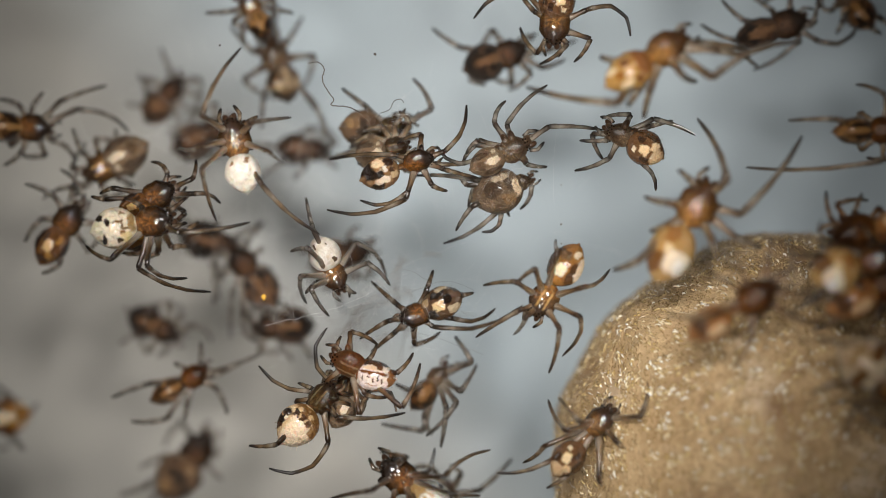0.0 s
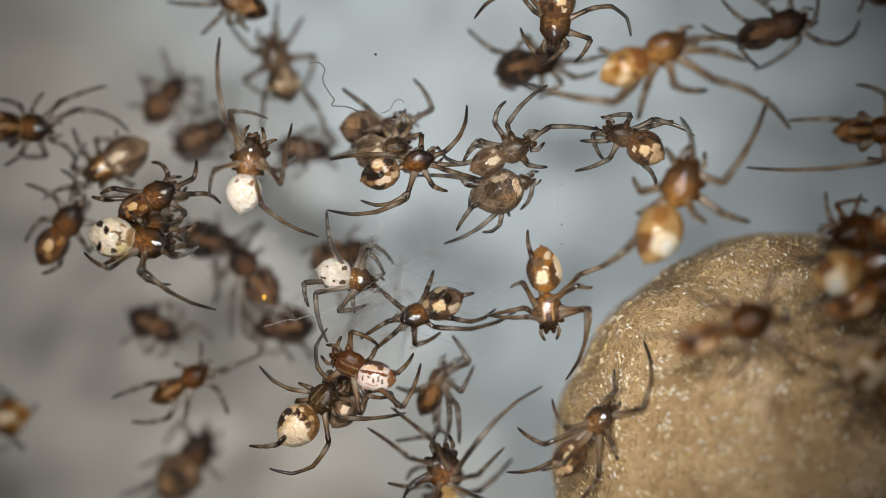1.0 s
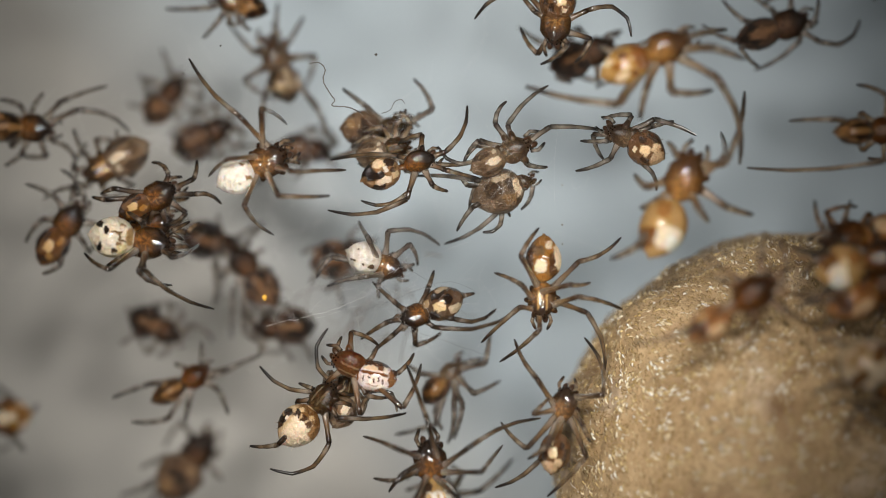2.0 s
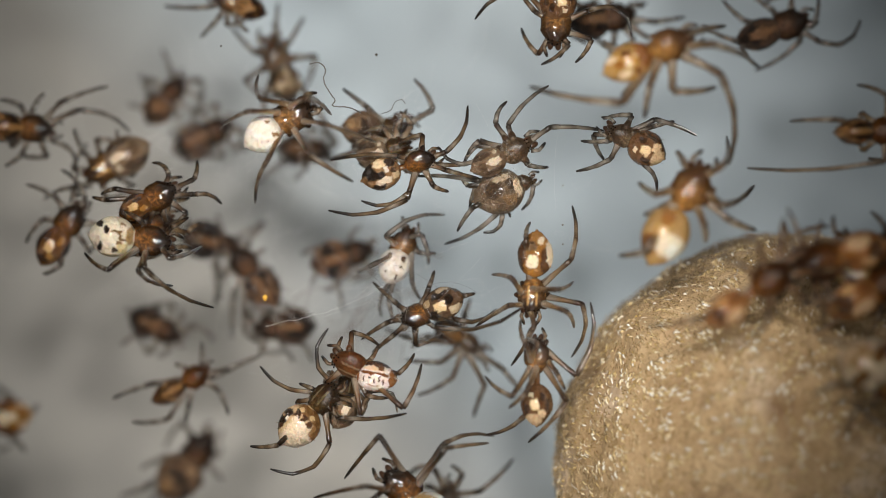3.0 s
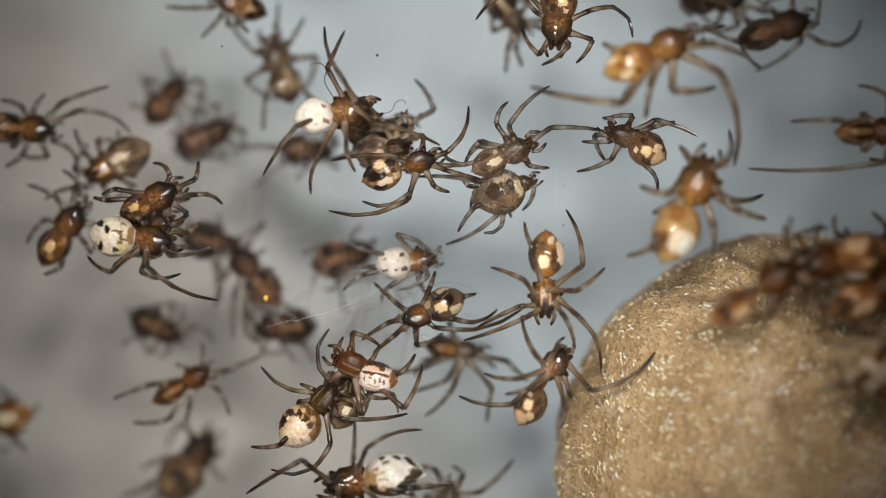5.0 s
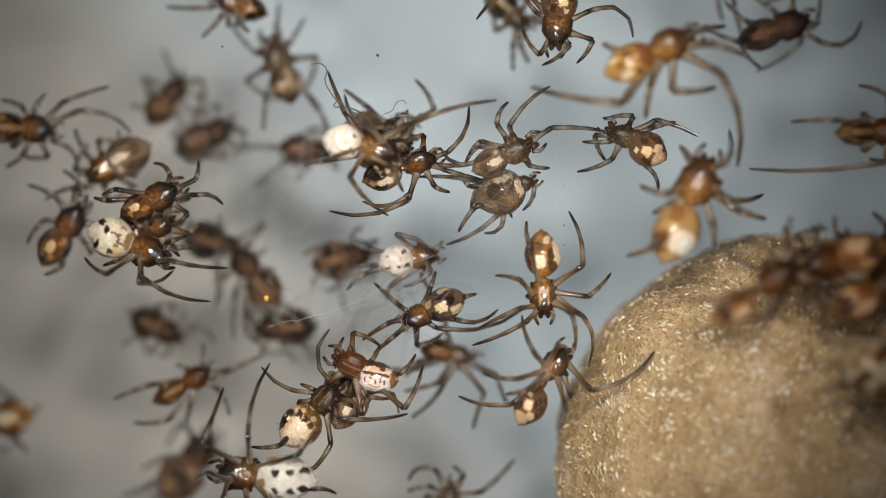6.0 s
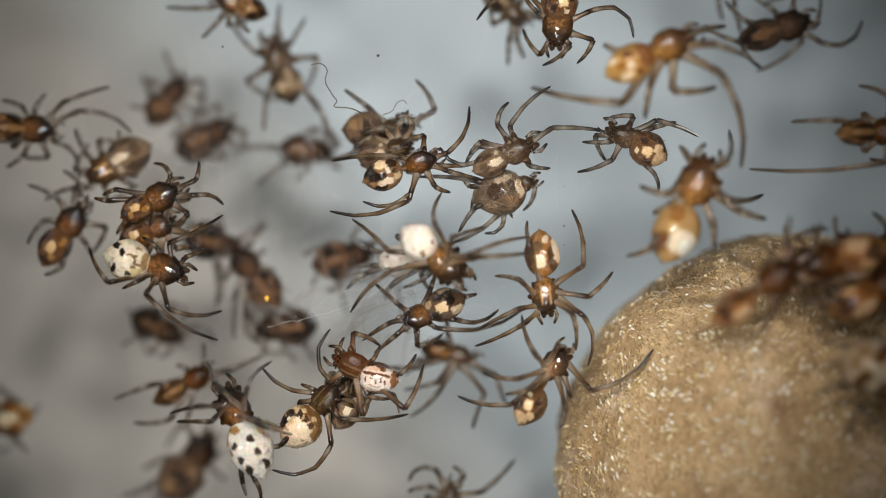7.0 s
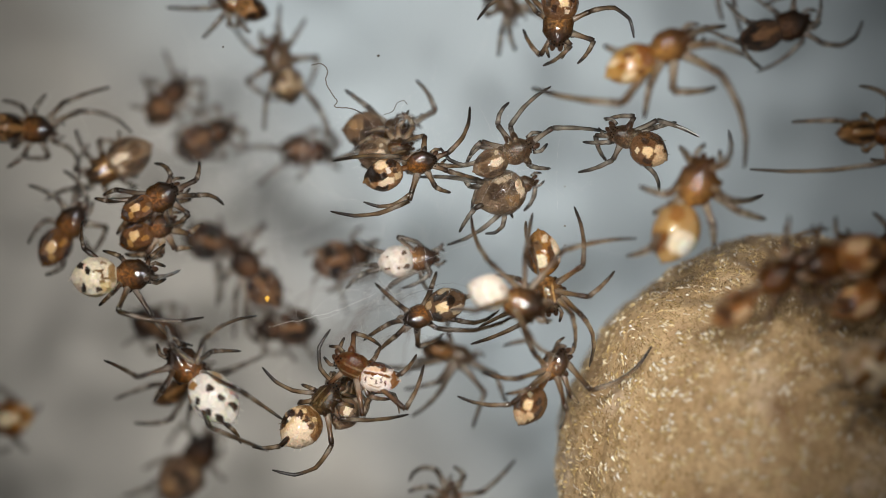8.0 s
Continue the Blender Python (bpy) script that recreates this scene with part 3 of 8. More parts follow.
def carapace_mesh(name, material):
    bm = bmesh.new()
    bmesh.ops.create_uvsphere(bm, u_segments=24, v_segments=16, radius=1)
    for v in bm.verts:
        x, y, z = v.co
        head = max(0.0, min(1.0, (x - 0.25) / 0.6))
        groove = 0.09 * math.exp(-((x + 0.25) / 0.22) ** 2 - (y / 0.18) ** 2)
        ridge = 0.04 * math.cos(7 * math.atan2(y, x + 0.2)) * (1 - head) * max(0.0, 1 - z * z)
        wide = 0.86 * (1 - 0.38 * head) + ridge
        wide *= 1 + 0.05 * noise.noise(Vector((x, y, z)) * 3.1)
        v.co = Vector((x * 1.1, y * wide, (z * (0.62 if z > 0 else 0.45)) * (1 - 0.10 * abs(y)) - groove * (z > 0) + 0.10 * head * (z > 0)))
    data = bpy.data.meshes.new(name)
    bm.to_mesh(data)
    bm.free()
    data.materials.append(material)
    data.polygons.foreach_set("use_smooth", [True] * len(data.polygons))
    return data


def bead_mesh(name, material, lengthen=1.0):
    bm = bmesh.new()
    bmesh.ops.create_uvsphere(bm, u_segments=10, v_segments=7, radius=1)
    for v in bm.verts:
        v.co.x *= lengthen * (1 - 0.18 * v.co.z * (lengthen > 1))
    data = bpy.data.meshes.new(name)
    bm.to_mesh(data)
    bm.free()
    data.materials.append(material)
    data.polygons.foreach_set("use_smooth", [True] * len(data.polygons))
    return data


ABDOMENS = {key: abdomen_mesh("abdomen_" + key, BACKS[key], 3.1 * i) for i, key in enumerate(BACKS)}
CARAPACES = {key: carapace_mesh("carapace_" + key, CHITIN[key]) for key in CHITIN}
COXAE = {key: bead_mesh("coxa_" + key, CHITIN[key], 2.0) for key in CHITIN}
EYE_MESH, FANG_MESH = bead_mesh("eye", EYE), bead_mesh("chelicera", FANG, 1.9)


def aim(yaw, lift):
    """A turn whose x axis points along yaw and lift, with z kept as upright as can be."""
    return Euler((0, radians(-lift), radians(yaw))).to_matrix().to_4x4()


def leg_pose(root, yaw, lift):
    return Matrix.Translation(Vector(root) * MM) @ aim(yaw, lift)


def shin_pose(reach, yaw, lift, yaw2, lift2):
    return Matrix.Translation((reach * MM, 0, 0)) @ aim(yaw, lift).inverted() @ aim(yaw2, lift2)


def shin_path(length, curl, steps=10):
    """Points along the shin, bent by curl degrees in all, most at its two joints."""
    pts, p, turn = [Vector((0, 0, 0))], Vector((0, 0, 0)), 0.0
    for i in range(steps):
        turn += radians(curl) * (0.3 if i in (4, 7) else 0.05)
        p = p + Vector((math.cos(turn), math.sin(turn), 0)) * (length * MM / steps)
        pts.append(p.copy())
    return pts


def hairs(bm, count, length, rng):
    """Fine bristles growing from a leg's own skin, slanting towards its tip."""
    skin = list(bm.verts)
    bm.normal_update()
    for _ in range(count):
        root = rng.choice(skin)
        out = root.normal.normalized()
        way = out.cross(Vector((rng.gauss(0, 0.2), rng.gauss(0, 0.2), 1))).normalized()
        tip = root.co + (out + 0.5 * Vector((1, 0, 0)) + 0.3 * way).normalized() * length * rng.uniform(0.5, 1.2)
        a, b = bm.verts.new(root.co + way * 0.006 * MM), bm.verts.new(tip)
        c = bm.verts.new(root.co + Vector((0.006 * MM, 0, 0)))
        bm.faces.new((root, a, b))
        bm.faces.new((a, c, b))
        bm.faces.new((c, root, b))


def leg(spider, root, chitin, thick, yaw, lift, reach, yaw2, lift2, length, curl):
    bm = bmesh.new()
    r, n = thick * MM, 9
    swell = [1.2, 1.38, 1.36, 1.22, 1.10, 1.0, 0.90, 0.94, 1.06, 0.92]
    rng = random.Random(int(1000 * (reach + length)))
    path = [Vector((reach * MM * i / n, 0, 0.05 * reach * MM * math.sin(math.pi * i / n))) for i in range(n + 1)]
    tube(bm, path, [r * s for s in swell])
    hairs(bm, 18, 0.06 * MM, rng)
    upper = part("leg", bm, UPPER[chitin], spider)
    upper.matrix_basis = leg_pose(root, yaw, lift)
    bm = bmesh.new()
    thin = [0.92, 1.04, 0.88, 0.90, 0.90, 0.74, 0.74, 0.74, 0.62, 0.58, 0.30]
    path = shin_path(length, curl)
    tube(bm, path, [r * s for s in thin])
    hairs(bm, 34, 0.055 * MM, rng)
    lower = part("lower_leg", bm, LOWER[chitin], upper)
    lower.matrix_basis = shin_pose(reach, yaw, lift, yaw2, lift2)
    return upper, lower, tuple(root), reach


SPIDERLINGS = {}
UPRIGHT = ("front", "blotch", "paired", "leaf", "clasp", "strokes", "saddle", "shred", "flare", "ember", "gilt", "rusty", "shadow", "dusty", "bowl")      # marks laid out as seen from above


def spiderling(key, back, chitin, at, heading, size, abdomen, legs, label, roll=0.0, thick=0.048, eyes=False, slim=1.0, limbs=None):
    """at: centre of the carapace, millimetres; size: its half length; abdomen: (distance behind it, half length, rise, pitch, and its turn, if any).
    Each leg: its root, then yaw, lift and length of the thigh, yaw, lift, length and curl of the shin."""
    body = new("spiderling")
    tagged(body, label, "spider", "brood of spiderlings")
    body.matrix_basis = pose(at[0] * MM, at[1] * MM, at[2] * MM, 0, 0, heading)
    shell = shared("carapace", CARAPACES[chitin], body)
    round_back = 0.84 if chitin == "dusky" else 1.0
    shell.matrix_basis = pose(0, 0, 0, roll, 0, 0) @ Matrix.Scale(size * round_back * MM, 4)
    behind, girth, rise, pitch, *turn = abdomen
    belly = shared("abdomen", ABDOMENS[back], body)
    lean = 0 if back in UPRIGHT else roll
    belly.matrix_basis = pose(-behind * MM, 0, rise * MM, lean, pitch, sum(turn)) @ Matrix.Diagonal((girth * MM, girth * slim * MM, girth * slim * MM, 1))
    bm = bmesh.new()
    tube(bm, [Vector((-0.75 * size * MM, 0, -0.05 * size * MM)), Vector((-(behind - 0.8 * girth) * MM, 0, rise * 0.6 * MM))], [0.2 * size * MM] * 2)
    part("pedicel", bm, CHITIN[chitin], body)
    for side in (-1, 1):
        fang = shared("chelicera", FANG_MESH, body)
        fang.matrix_basis = pose(0, 0, 0, roll, 0, 0) @ pose(1.02 * size * MM, side * 0.2 * size * MM, -0.12 * size * MM, 0, 35, side * 6) @ Matrix.Scale(0.17 * size * MM, 4)
        bm = bmesh.new()
        s = size * MM
        tube(bm, [Vector((0.75 * s, side * 0.42 * s, -0.2 * s)), Vector((1.15 * s, side * 0.55 * s, -0.12 * s)), Vector((1.45 * s, side * 0.42 * s, -0.25 * s)),
                  Vector((1.62 * s, side * 0.34 * s, -0.4 * s))], [0.10 * s, 0.11 * s, 0.10 * s, 0.07 * s])
        part("pedipalp", bm, LOWER[limbs or chitin], body)
        if eyes:
            for ex, ey, ez in ((0.98, 0.14, 0.36), (0.92, 0.34, 0.34), (0.80, 0.15, 0.52), (0.76, 0.38, 0.46)):
                eye = shared("eye", EYE_MESH, shell)
                eye.matrix_basis = Matrix.Translation((ex, side * ey, ez)) @ Matrix.Scale(0.055, 4)
    hung = 0.1 if chitin in ("dusky", "amber", "honey", "dun") else -0.2
    for row in legs:
        a = math.atan2(row[1], row[0])
        coxa = shared("coxa", COXAE[chitin], body)
        coxa.matrix_basis = pose(0, 0, 0, roll, 0, 0) @ pose(0.74 * size * MM * math.cos(a), 0.66 * size * MM * math.sin(a), hung * size * MM, 0, 12, math.degrees(a)) @ Matrix.Scale(0.215 * size * MM, 4)
    SPIDERLINGS[key] = (body, [leg(body, row[:3], limbs or chitin, thick, *row[3:]) for row in legs])
    return body


def crawl(key, rows, strides):
    """Keys a spiderling's way (seconds, x, y, z, heading) and its legs (seconds, yaw, lift, yaw2, lift2), leg by leg."""
    body, legs = SPIDERLINGS[key]
    walk(body, [(t, pose(x * MM, y * MM, z * MM, 0, 0, h)) for t, x, y, z, h in rows])
    for (upper, lower, root, reach), steps in zip(legs, strides):
        walk(upper, [(t, leg_pose(root, a, b)) for t, a, b, c, d in steps])
        walk(lower, [(t, shin_pose(reach, a, b, c, d)) for t, a, b, c, d in steps])


def drift(key, rows):
    """Keys a spiderling that shifts its place with its legs held: seconds, x, y, z, heading."""
    walk(SPIDERLINGS[key][0], [(t, pose(x * MM, y * MM, z * MM, 0, 0, h)) for t, x, y, z, h in rows])


def tip(key, behind, rise, pitch, rows):
    """Keys the roll of a spiderling's abdomen: seconds, degrees."""
    belly = next(c for c in SPIDERLINGS[key][0].children if c.name.startswith("abdomen"))
    walk(belly, [(t, pose(-behind * MM, 0, rise * MM, roll, pitch, 0)) for t, roll in rows])


# ---- the place: floor and walls of the tub ----
FLOOR = -9.9


def tub():
    bm = bmesh.new()
    bmesh.ops.create_grid(bm, x_segments=60, y_segments=60, size=45 * MM)
    for v in bm.verts:
        v.co.z = FLOOR * MM + 0.05 * MM * noise.noise(v.co * 300)
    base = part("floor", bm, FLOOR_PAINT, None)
    tagged(base, "pale blue-grey plastic floor of the tub", "floor", kind="structure")
    for k, name in enumerate(("wall_east", "wall_north", "wall_west", "wall_south")):
        bm = bmesh.new()
        bmesh.ops.create_cube(bm, size=1)
        for v in bm.verts:
            v.co = Vector((v.co.x * 2 * MM, v.co.y * 90 * MM, v.co.z * 50 * MM))
        wall = part(name, bm, FLOOR_PAINT, None)
        wall.data.polygons.foreach_set("use_smooth", [False] * len(wall.data.polygons))
        wall.matrix_basis = pose(0, 0, 0, 0, 0, 90 * k) @ pose(46.1 * MM, 0, (FLOOR + 24.9) * MM)
        tagged(wall, "pale plastic side of the tub", "wall", kind="structure")


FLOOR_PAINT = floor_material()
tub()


# ---- the egg sac ----
SAC = (6.22, -3.94, -1.9, 4.11)               # centre and radius, millimetres


def sac_surface(way):
    """The lumpy papery skin of the sac, along a direction from its centre."""
    d = way.normalized()
    swell = 1 + 0.04 * noise.noise(d * 1.6) + 0.022 * noise.noise(d * 4.2) + 0.009 * noise.noise(d * 9) + 0.007 * noise.noise(d * 21)
    return Vector((d.x, d.y, d.z * (0.97 if d.z > 0 else 1.96))) * SAC[3] * swell * MM


def egg_sac():
    sac = new("egg_sac")
    tagged(sac, "round tan papery silk egg sac on the tub floor", "egg sac")
    sac.matrix_basis = pose(SAC[0] * MM, SAC[1] * MM, SAC[2] * MM)
    bm = bmesh.new()
    bmesh.ops.create_icosphere(bm, subdivisions=7, radius=1)
    for v in bm.verts:
        v.co = sac_surface(v.co)
        fine = 0.012 * noise.noise(v.co * 2600) + 0.010 * noise.noise(v.co * 6000)
        v.co += v.co.normalized() * fine * MM
    part("silk_wall", bm, sac_material("sac_silk", (0.31, 0.190, 0.082), (0.62, 0.445, 0.252), (0.18, 0.088, 0.040), 0.5), sac)
    bm = bmesh.new()
    rng = random.Random(5)
    for _ in range(17000):
        d = Vector((rng.gauss(-0.25, 1), rng.gauss(0.25, 1), rng.gauss(0.5, 1))).normalized()
        if d.z < -0.1:
            continue
        drift = noise.noise(d * 2.3) * 2.6
        along = d.cross(Vector((math.cos(drift), math.sin(drift), 0.4))).normalized()
        along = (along + 0.42 * Vector((rng.gauss(0, 1), rng.gauss(0, 1), rng.gauss(0, 1)))).normalized()
        span, lift = rng.uniform(0.010, 0.03), rng.uniform(0.0, 0.03)
        pts = []
        for k in range(4):
            u = k / 3 - 0.5
            q = (d + along * span * u + d.cross(along) * 0.2 * span * math.sin(5 * u + drift)).normalized()
            pts.append(sac_surface(q) + q * MM * (0.012 + lift * (1 - 4 * u * u)))
        tube(bm, pts, [r * MM * rng.uniform(0.006, 0.0105) for r in (0.5, 1, 1, 0.5)], 4)
    strands = part("silk_fuzz", bm, fuzz_material(), sac, "loose golden silk fibres")
    tagged(strands, kind="stuff")
    bm = bmesh.new()
    for _ in range(10500):
        d = Vector((rng.gauss(-0.42, 0.62), rng.gauss(0.22, 0.75), rng.gauss(1.05, 0.6))).normalized()
        if d.z < 0.05 or 0.22 * noise.noise(d * 4.0) + 0.9 * noise.noise(d * 21.0) < 0.06:
            continue
        drift = noise.noise(d * 2.4 + Vector((4, 0, 0))) * 2.6
        slope = (Vector((0, 0, 1)) - d * d.z).normalized()
        along = (slope * math.cos(drift) + d.cross(slope) * math.sin(drift) + 0.3 * Vector((rng.gauss(0, 1), rng.gauss(0, 1), rng.gauss(0, 1)))).normalized()
        span, wide = rng.uniform(0.010, 0.034), rng.choice((0.008, 0.010, 0.014, 0.021))
        pts = []
        for k in range(4):
            u = k / 3 - 0.5
            q = (d + along * span * u).normalized()
            pts.append(sac_surface(q) + q * MM * (0.02 + 0.03 * (1 - 4 * u * u)))
        tube(bm, pts, [wide * r * MM for r in (0.4, 1, 1, 0.4)], 5)
    for _ in range(900):
        a = rng.uniform(0, 2 * math.pi)
        d = Vector((math.cos(a), math.sin(a), rng.gauss(0.42, 0.2))).normalized()
        along = (Vector((-1, 0.25, 0.5)) + 0.5 * Vector((rng.gauss(0, 1), rng.gauss(0, 1), rng.gauss(0, 1)))).normalized()
        span, stand = rng.uniform(0.03, 0.08), rng.uniform(0.02, 0.07)
        pts = []
        for k in range(7):
            u = k / 6
            q = (d + along * span * u).normalized()
            pts.append(sac_surface(q) + q * MM * (0.01 + stand * u * u + 0.02 * math.sin(7 * u + a)))
        tube(bm, pts, [0.0055 * r * MM for r in (1, 1, 1, 0.9, 0.8, 0.7, 0.4)], 4)
    loops = part("silk_nap", bm, gleam_material(), sac, "short gleaming cream silk loops")
    tagged(loops, kind="stuff")


egg_sac()


# ---- silk threads ----
def thread(points, radius, label, wander=0.0, seed=0, material=None):
    """A strand of silk through a few places, millimetres."""
    rng = random.Random(seed)
    path, knots = [], [Vector(p) for p in (points[0], *points, points[-1])]
    for a, b, c, d in zip(knots, knots[1:], knots[2:], knots[3:]):
        for k in range(8):
            u = k / 8
            p = 0.5 * (2 * b + (c - a) * u + (2 * a - 5 * b + 4 * c - d) * u * u + (3 * b - a - 3 * c + d) * u ** 3)
            path.append(p * MM + Vector((rng.gauss(0, 1), rng.gauss(0, 1), rng.gauss(0, 1))) * wander * MM)
    path.append(Vector(points[-1]) * MM)
    bm = bmesh.new()
    tube(bm, path, [radius * MM] * len(path), 6)
    return tagged(part("silk_thread", bm, material or SILK, None), label, "silk thread", "web threads")


thread([(-3.166, -1.381, -0.5), (-2.402, -1.216, -0.3), (-1.696, -1.003, -0.2), (-1.043, -0.662, -0.2)], 0.0022, "pale silk thread slanting between spiderlings", 0.008, 0)
thread([(-2.36, 3.27, 0), (-2.18, 3.29, 0), (-2.07, 3.17, 0), (-2.1, 2.98, 0), (-1.99, 2.76, 0), (-1.9, 2.63, 0), (-1.94, 2.53, 0), (-1.66, 2.5, 0), (-1.447, 2.422, -0.3)], 0.011, "loose kinked grey silk thread", 0.003, 1, DULL_SILK)
thread([(3.81, 2.27, 0), (4.22, 2.16, 0), (4.51, 2.01, 0)], 0.008, "taut bright silk thread", 0.004, 2)
thread([(-1.084, 2.398, -0.2), (-0.923, 2.458, -0.2), (-0.843, 2.599, -0.2), (-0.722, 2.649, -0.2), (-0.662, 2.579, -0.2)], 0.007, "small grey hook of loose silk", 0.002, 3, DULL_SILK)
thread([(-2.255, -1.248, -0.4), (-1.447, -0.995, -0.3), (-0.441, -0.642, -0.2)], 0.0009, "faint fine silk strand of the tangle web", 0.006, 4)
thread([(-0.943, -0.441, -0.2), (-0.241, -0.141, -0.3), (0.462, 0.111, -0.3)], 0.0009, "faint fine silk strand of the tangle web", 0.006, 5)
thread([(-1.447, -0.744, -0.3), (-0.844, -1.196, -0.3), (-0.04, -1.802, -0.4)], 0.0009, "faint fine silk strand of the tangle web", 0.006, 6)
thread([(-1.445, -0.793, -0.2), (-1.164, -0.592, -0.2), (-0.943, -0.742, -0.2), (-0.844, -0.945, -0.3)], 0.0014, "white wisp of tangled silk", 0.006, 7)
thread([(-0.903, 2.348, -0.2), (-0.692, 2.378, -0.2), (-0.522, 2.358, -0.2)], 0.0016, "fine pale hair of silk over a spiderling", 0.004, 8)
thread([(-0.873, 2.278, -0.2), (-0.722, 2.318, -0.2), (-0.582, 2.308, -0.2)], 0.0014, "fine pale hair of silk over a spiderling", 0.004, 9)
thread([(-1.349, -0.393, -0.4), (-0.945, -0.794, -0.3), (-0.644, -1.5, -0.4)], 0.0020, "fine dusty strand of the tangle web", 0.010, 10, DULL_SILK)
thread([(-1.553, -1.2, -0.5), (-0.846, -0.896, -0.4), (0.06, -0.593, -0.3), (0.664, -0.795, -0.4)], 0.0020, "fine dusty strand of the tangle web", 0.010, 11, DULL_SILK)
thread([(-0.846, -0.292, -0.4), (-0.241, -0.593, -0.3), (0.463, -1.198, -0.4)], 0.0018, "fine dusty strand of the tangle web", 0.010, 12, DULL_SILK)
thread([(-1.25, -1.603, -0.5), (-0.443, -1.5, -0.4), (0.766, -1.906, -0.5)], 0.0018, "fine dusty strand of the tangle web", 0.010, 13, DULL_SILK)


def tangle(label, middle, spread, count, seed, radius=0.0011, material=None):
    """A loose veil of the finest strands about a place, millimetres."""
    rng = random.Random(seed)
    bm = bmesh.new()
    for _ in range(count):
        c = Vector([m + rng.gauss(0, 0.5) * r for m, r in zip(middle, spread)])
        way = Vector((rng.gauss(0, 1), rng.gauss(0, 1), rng.gauss(0, 0.25))).normalized()
        side = Vector((-way.y, way.x, 0))
        half, bend = rng.uniform(0.15, 0.75), rng.gauss(0, 0.12)
        pts = [(c + way * half * u + side * bend * (1 - u * u) + Vector((rng.gauss(0, 0.006), rng.gauss(0, 0.006), 0))) * MM for u in (-1, -0.6, -0.2, 0.2, 0.6, 1)]
        tube(bm, pts, [radius * rng.uniform(0.6, 1.5) * MM] * 6, 4)
    return tagged(part("tangle_web", bm, material or SILK, None), label, "web", kind="stuff")


tangle("faint veil of fine silk over a knot of spiderlings", (-0.85, 2.1, -0.7), (1.0, 0.6, 0.4), 50, 21, 0.0004)
tangle("faint veil of fine silk between two spiderlings", (1.25, 1.25, 0.1), (0.7, 0.7, 0.3), 26, 22, 0.0005)
tangle("loose white tangle of fine silk strands", (-0.9, -0.9, -0.5), (1.5, 0.9, 0.6), 70, 23, 0.0006)
tangle("faint veil of fine silk low in the tub", (-3.0, 0.9, -2.4), (3.6, 2.6, 0.8), 160, 24, 0.0012)
tangle("dusty grey strands of old silk low in the tub", (-1.5, -1.25, -2.3), (1.7, 0.8, 0.5), 26, 25, 0.010, plain("grey_silk", (0.22, 0.20, 0.185), 0.5))


def speck(at, size, colour, label, seed):
    """A crumb of dirt caught in the silk."""
    bm = bmesh.new()
    bmesh.ops.create_icosphere(bm, subdivisions=3, radius=size * MM)
    for v in bm.verts:
        v.co *= 0.75 + 0.6 * noise.noise(v.co.normalized() * 1.6 + Vector((seed, 0, 0)))
    crumb = part("dust_speck", bm, plain("speck_" + str(seed), colour, 0.45), None)
    crumb.matrix_basis = pose(at[0] * MM, at[1] * MM, at[2] * MM, 20 * seed, 0, 35 * seed)
    return tagged(crumb, label, "dust speck", "crumbs in the web")


speck((-1.17, 3.43, 0), 0.03, (0.05, 0.04, 0.03), "tiny dark dust speck caught in the web", 1)
speck((-3.92, 3.59, 0), 0.022, (0.05, 0.04, 0.03), "tiny dark dust speck caught in the web", 2)
speck((-4.58, 3.1, 0), 0.026, (0.05, 0.04, 0.03), "tiny dark dust speck caught in the web", 3)
speck((2.13, 0.42, 0), 0.022, (0.2, 0.19, 0.17), "tiny grey crumb caught in the web", 4)
speck((2.13, 0.08, 0), 0.018, (0.2, 0.19, 0.17), "tiny grey crumb caught in the web", 5)
speck((2.13, 1.12, 0), 0.02, (0.3, 0.32, 0.3), "tiny grey dust speck caught in the web", 6)
speck((-3.14, -0.87, 0), 0.055, (0.75, 0.42, 0.06), "tiny bright yellow crumb caught in the web", 7)
speck((5.078, -2.361, 0.72), 0.06, (0.05, 0.03, 0.015), "dark crumb of dirt on the egg sac", 8)


# ---- the brood ----
spiderling("edge_dark", "brown", "umber", (-7.425, 2.19, -1.7), -2.1, 0.308, (0.556, 0.387, 0.046, 8),
           [(0.133, 0.111, -0.068, 48, 19.2, 0.542, 27.3, -18, 0.925, -9.3),
            (-0.03, 0.152, -0.068, 97.3, 14, 0.192, 66.6, -14, 0.384, -16.2),
            (0.174, 0.064, -0.068, 25.6, 17.5, 0.715, 2.2, -20, 1.099, -43.8),
            (-0.075, -0.142, -0.068, -110.9, 21, 0.401, -137.9, -16, 0.387, -12.5),
            (-0.104, 0.129, -0.068, 120, 15.8, 0.327, 156.3, -22, 0.444, 16.6),
            (0.163, -0.081, -0.068, -35.7, 19.2, 0.241, -12.8, -18, 0.765, -73.1),
            (0.081, -0.14, -0.068, -67.1, -15, 0.393, -167.5, -25, 0.585, -25),
            (-0.147, -0.099, -0.068, -137.1, -15, 0.377, 117.5, -25, 0.585, -25)],
           "dark brown spiderling hanging in loose silk", roll=0, thick=0.053, slim=0.75, limbs="murk")
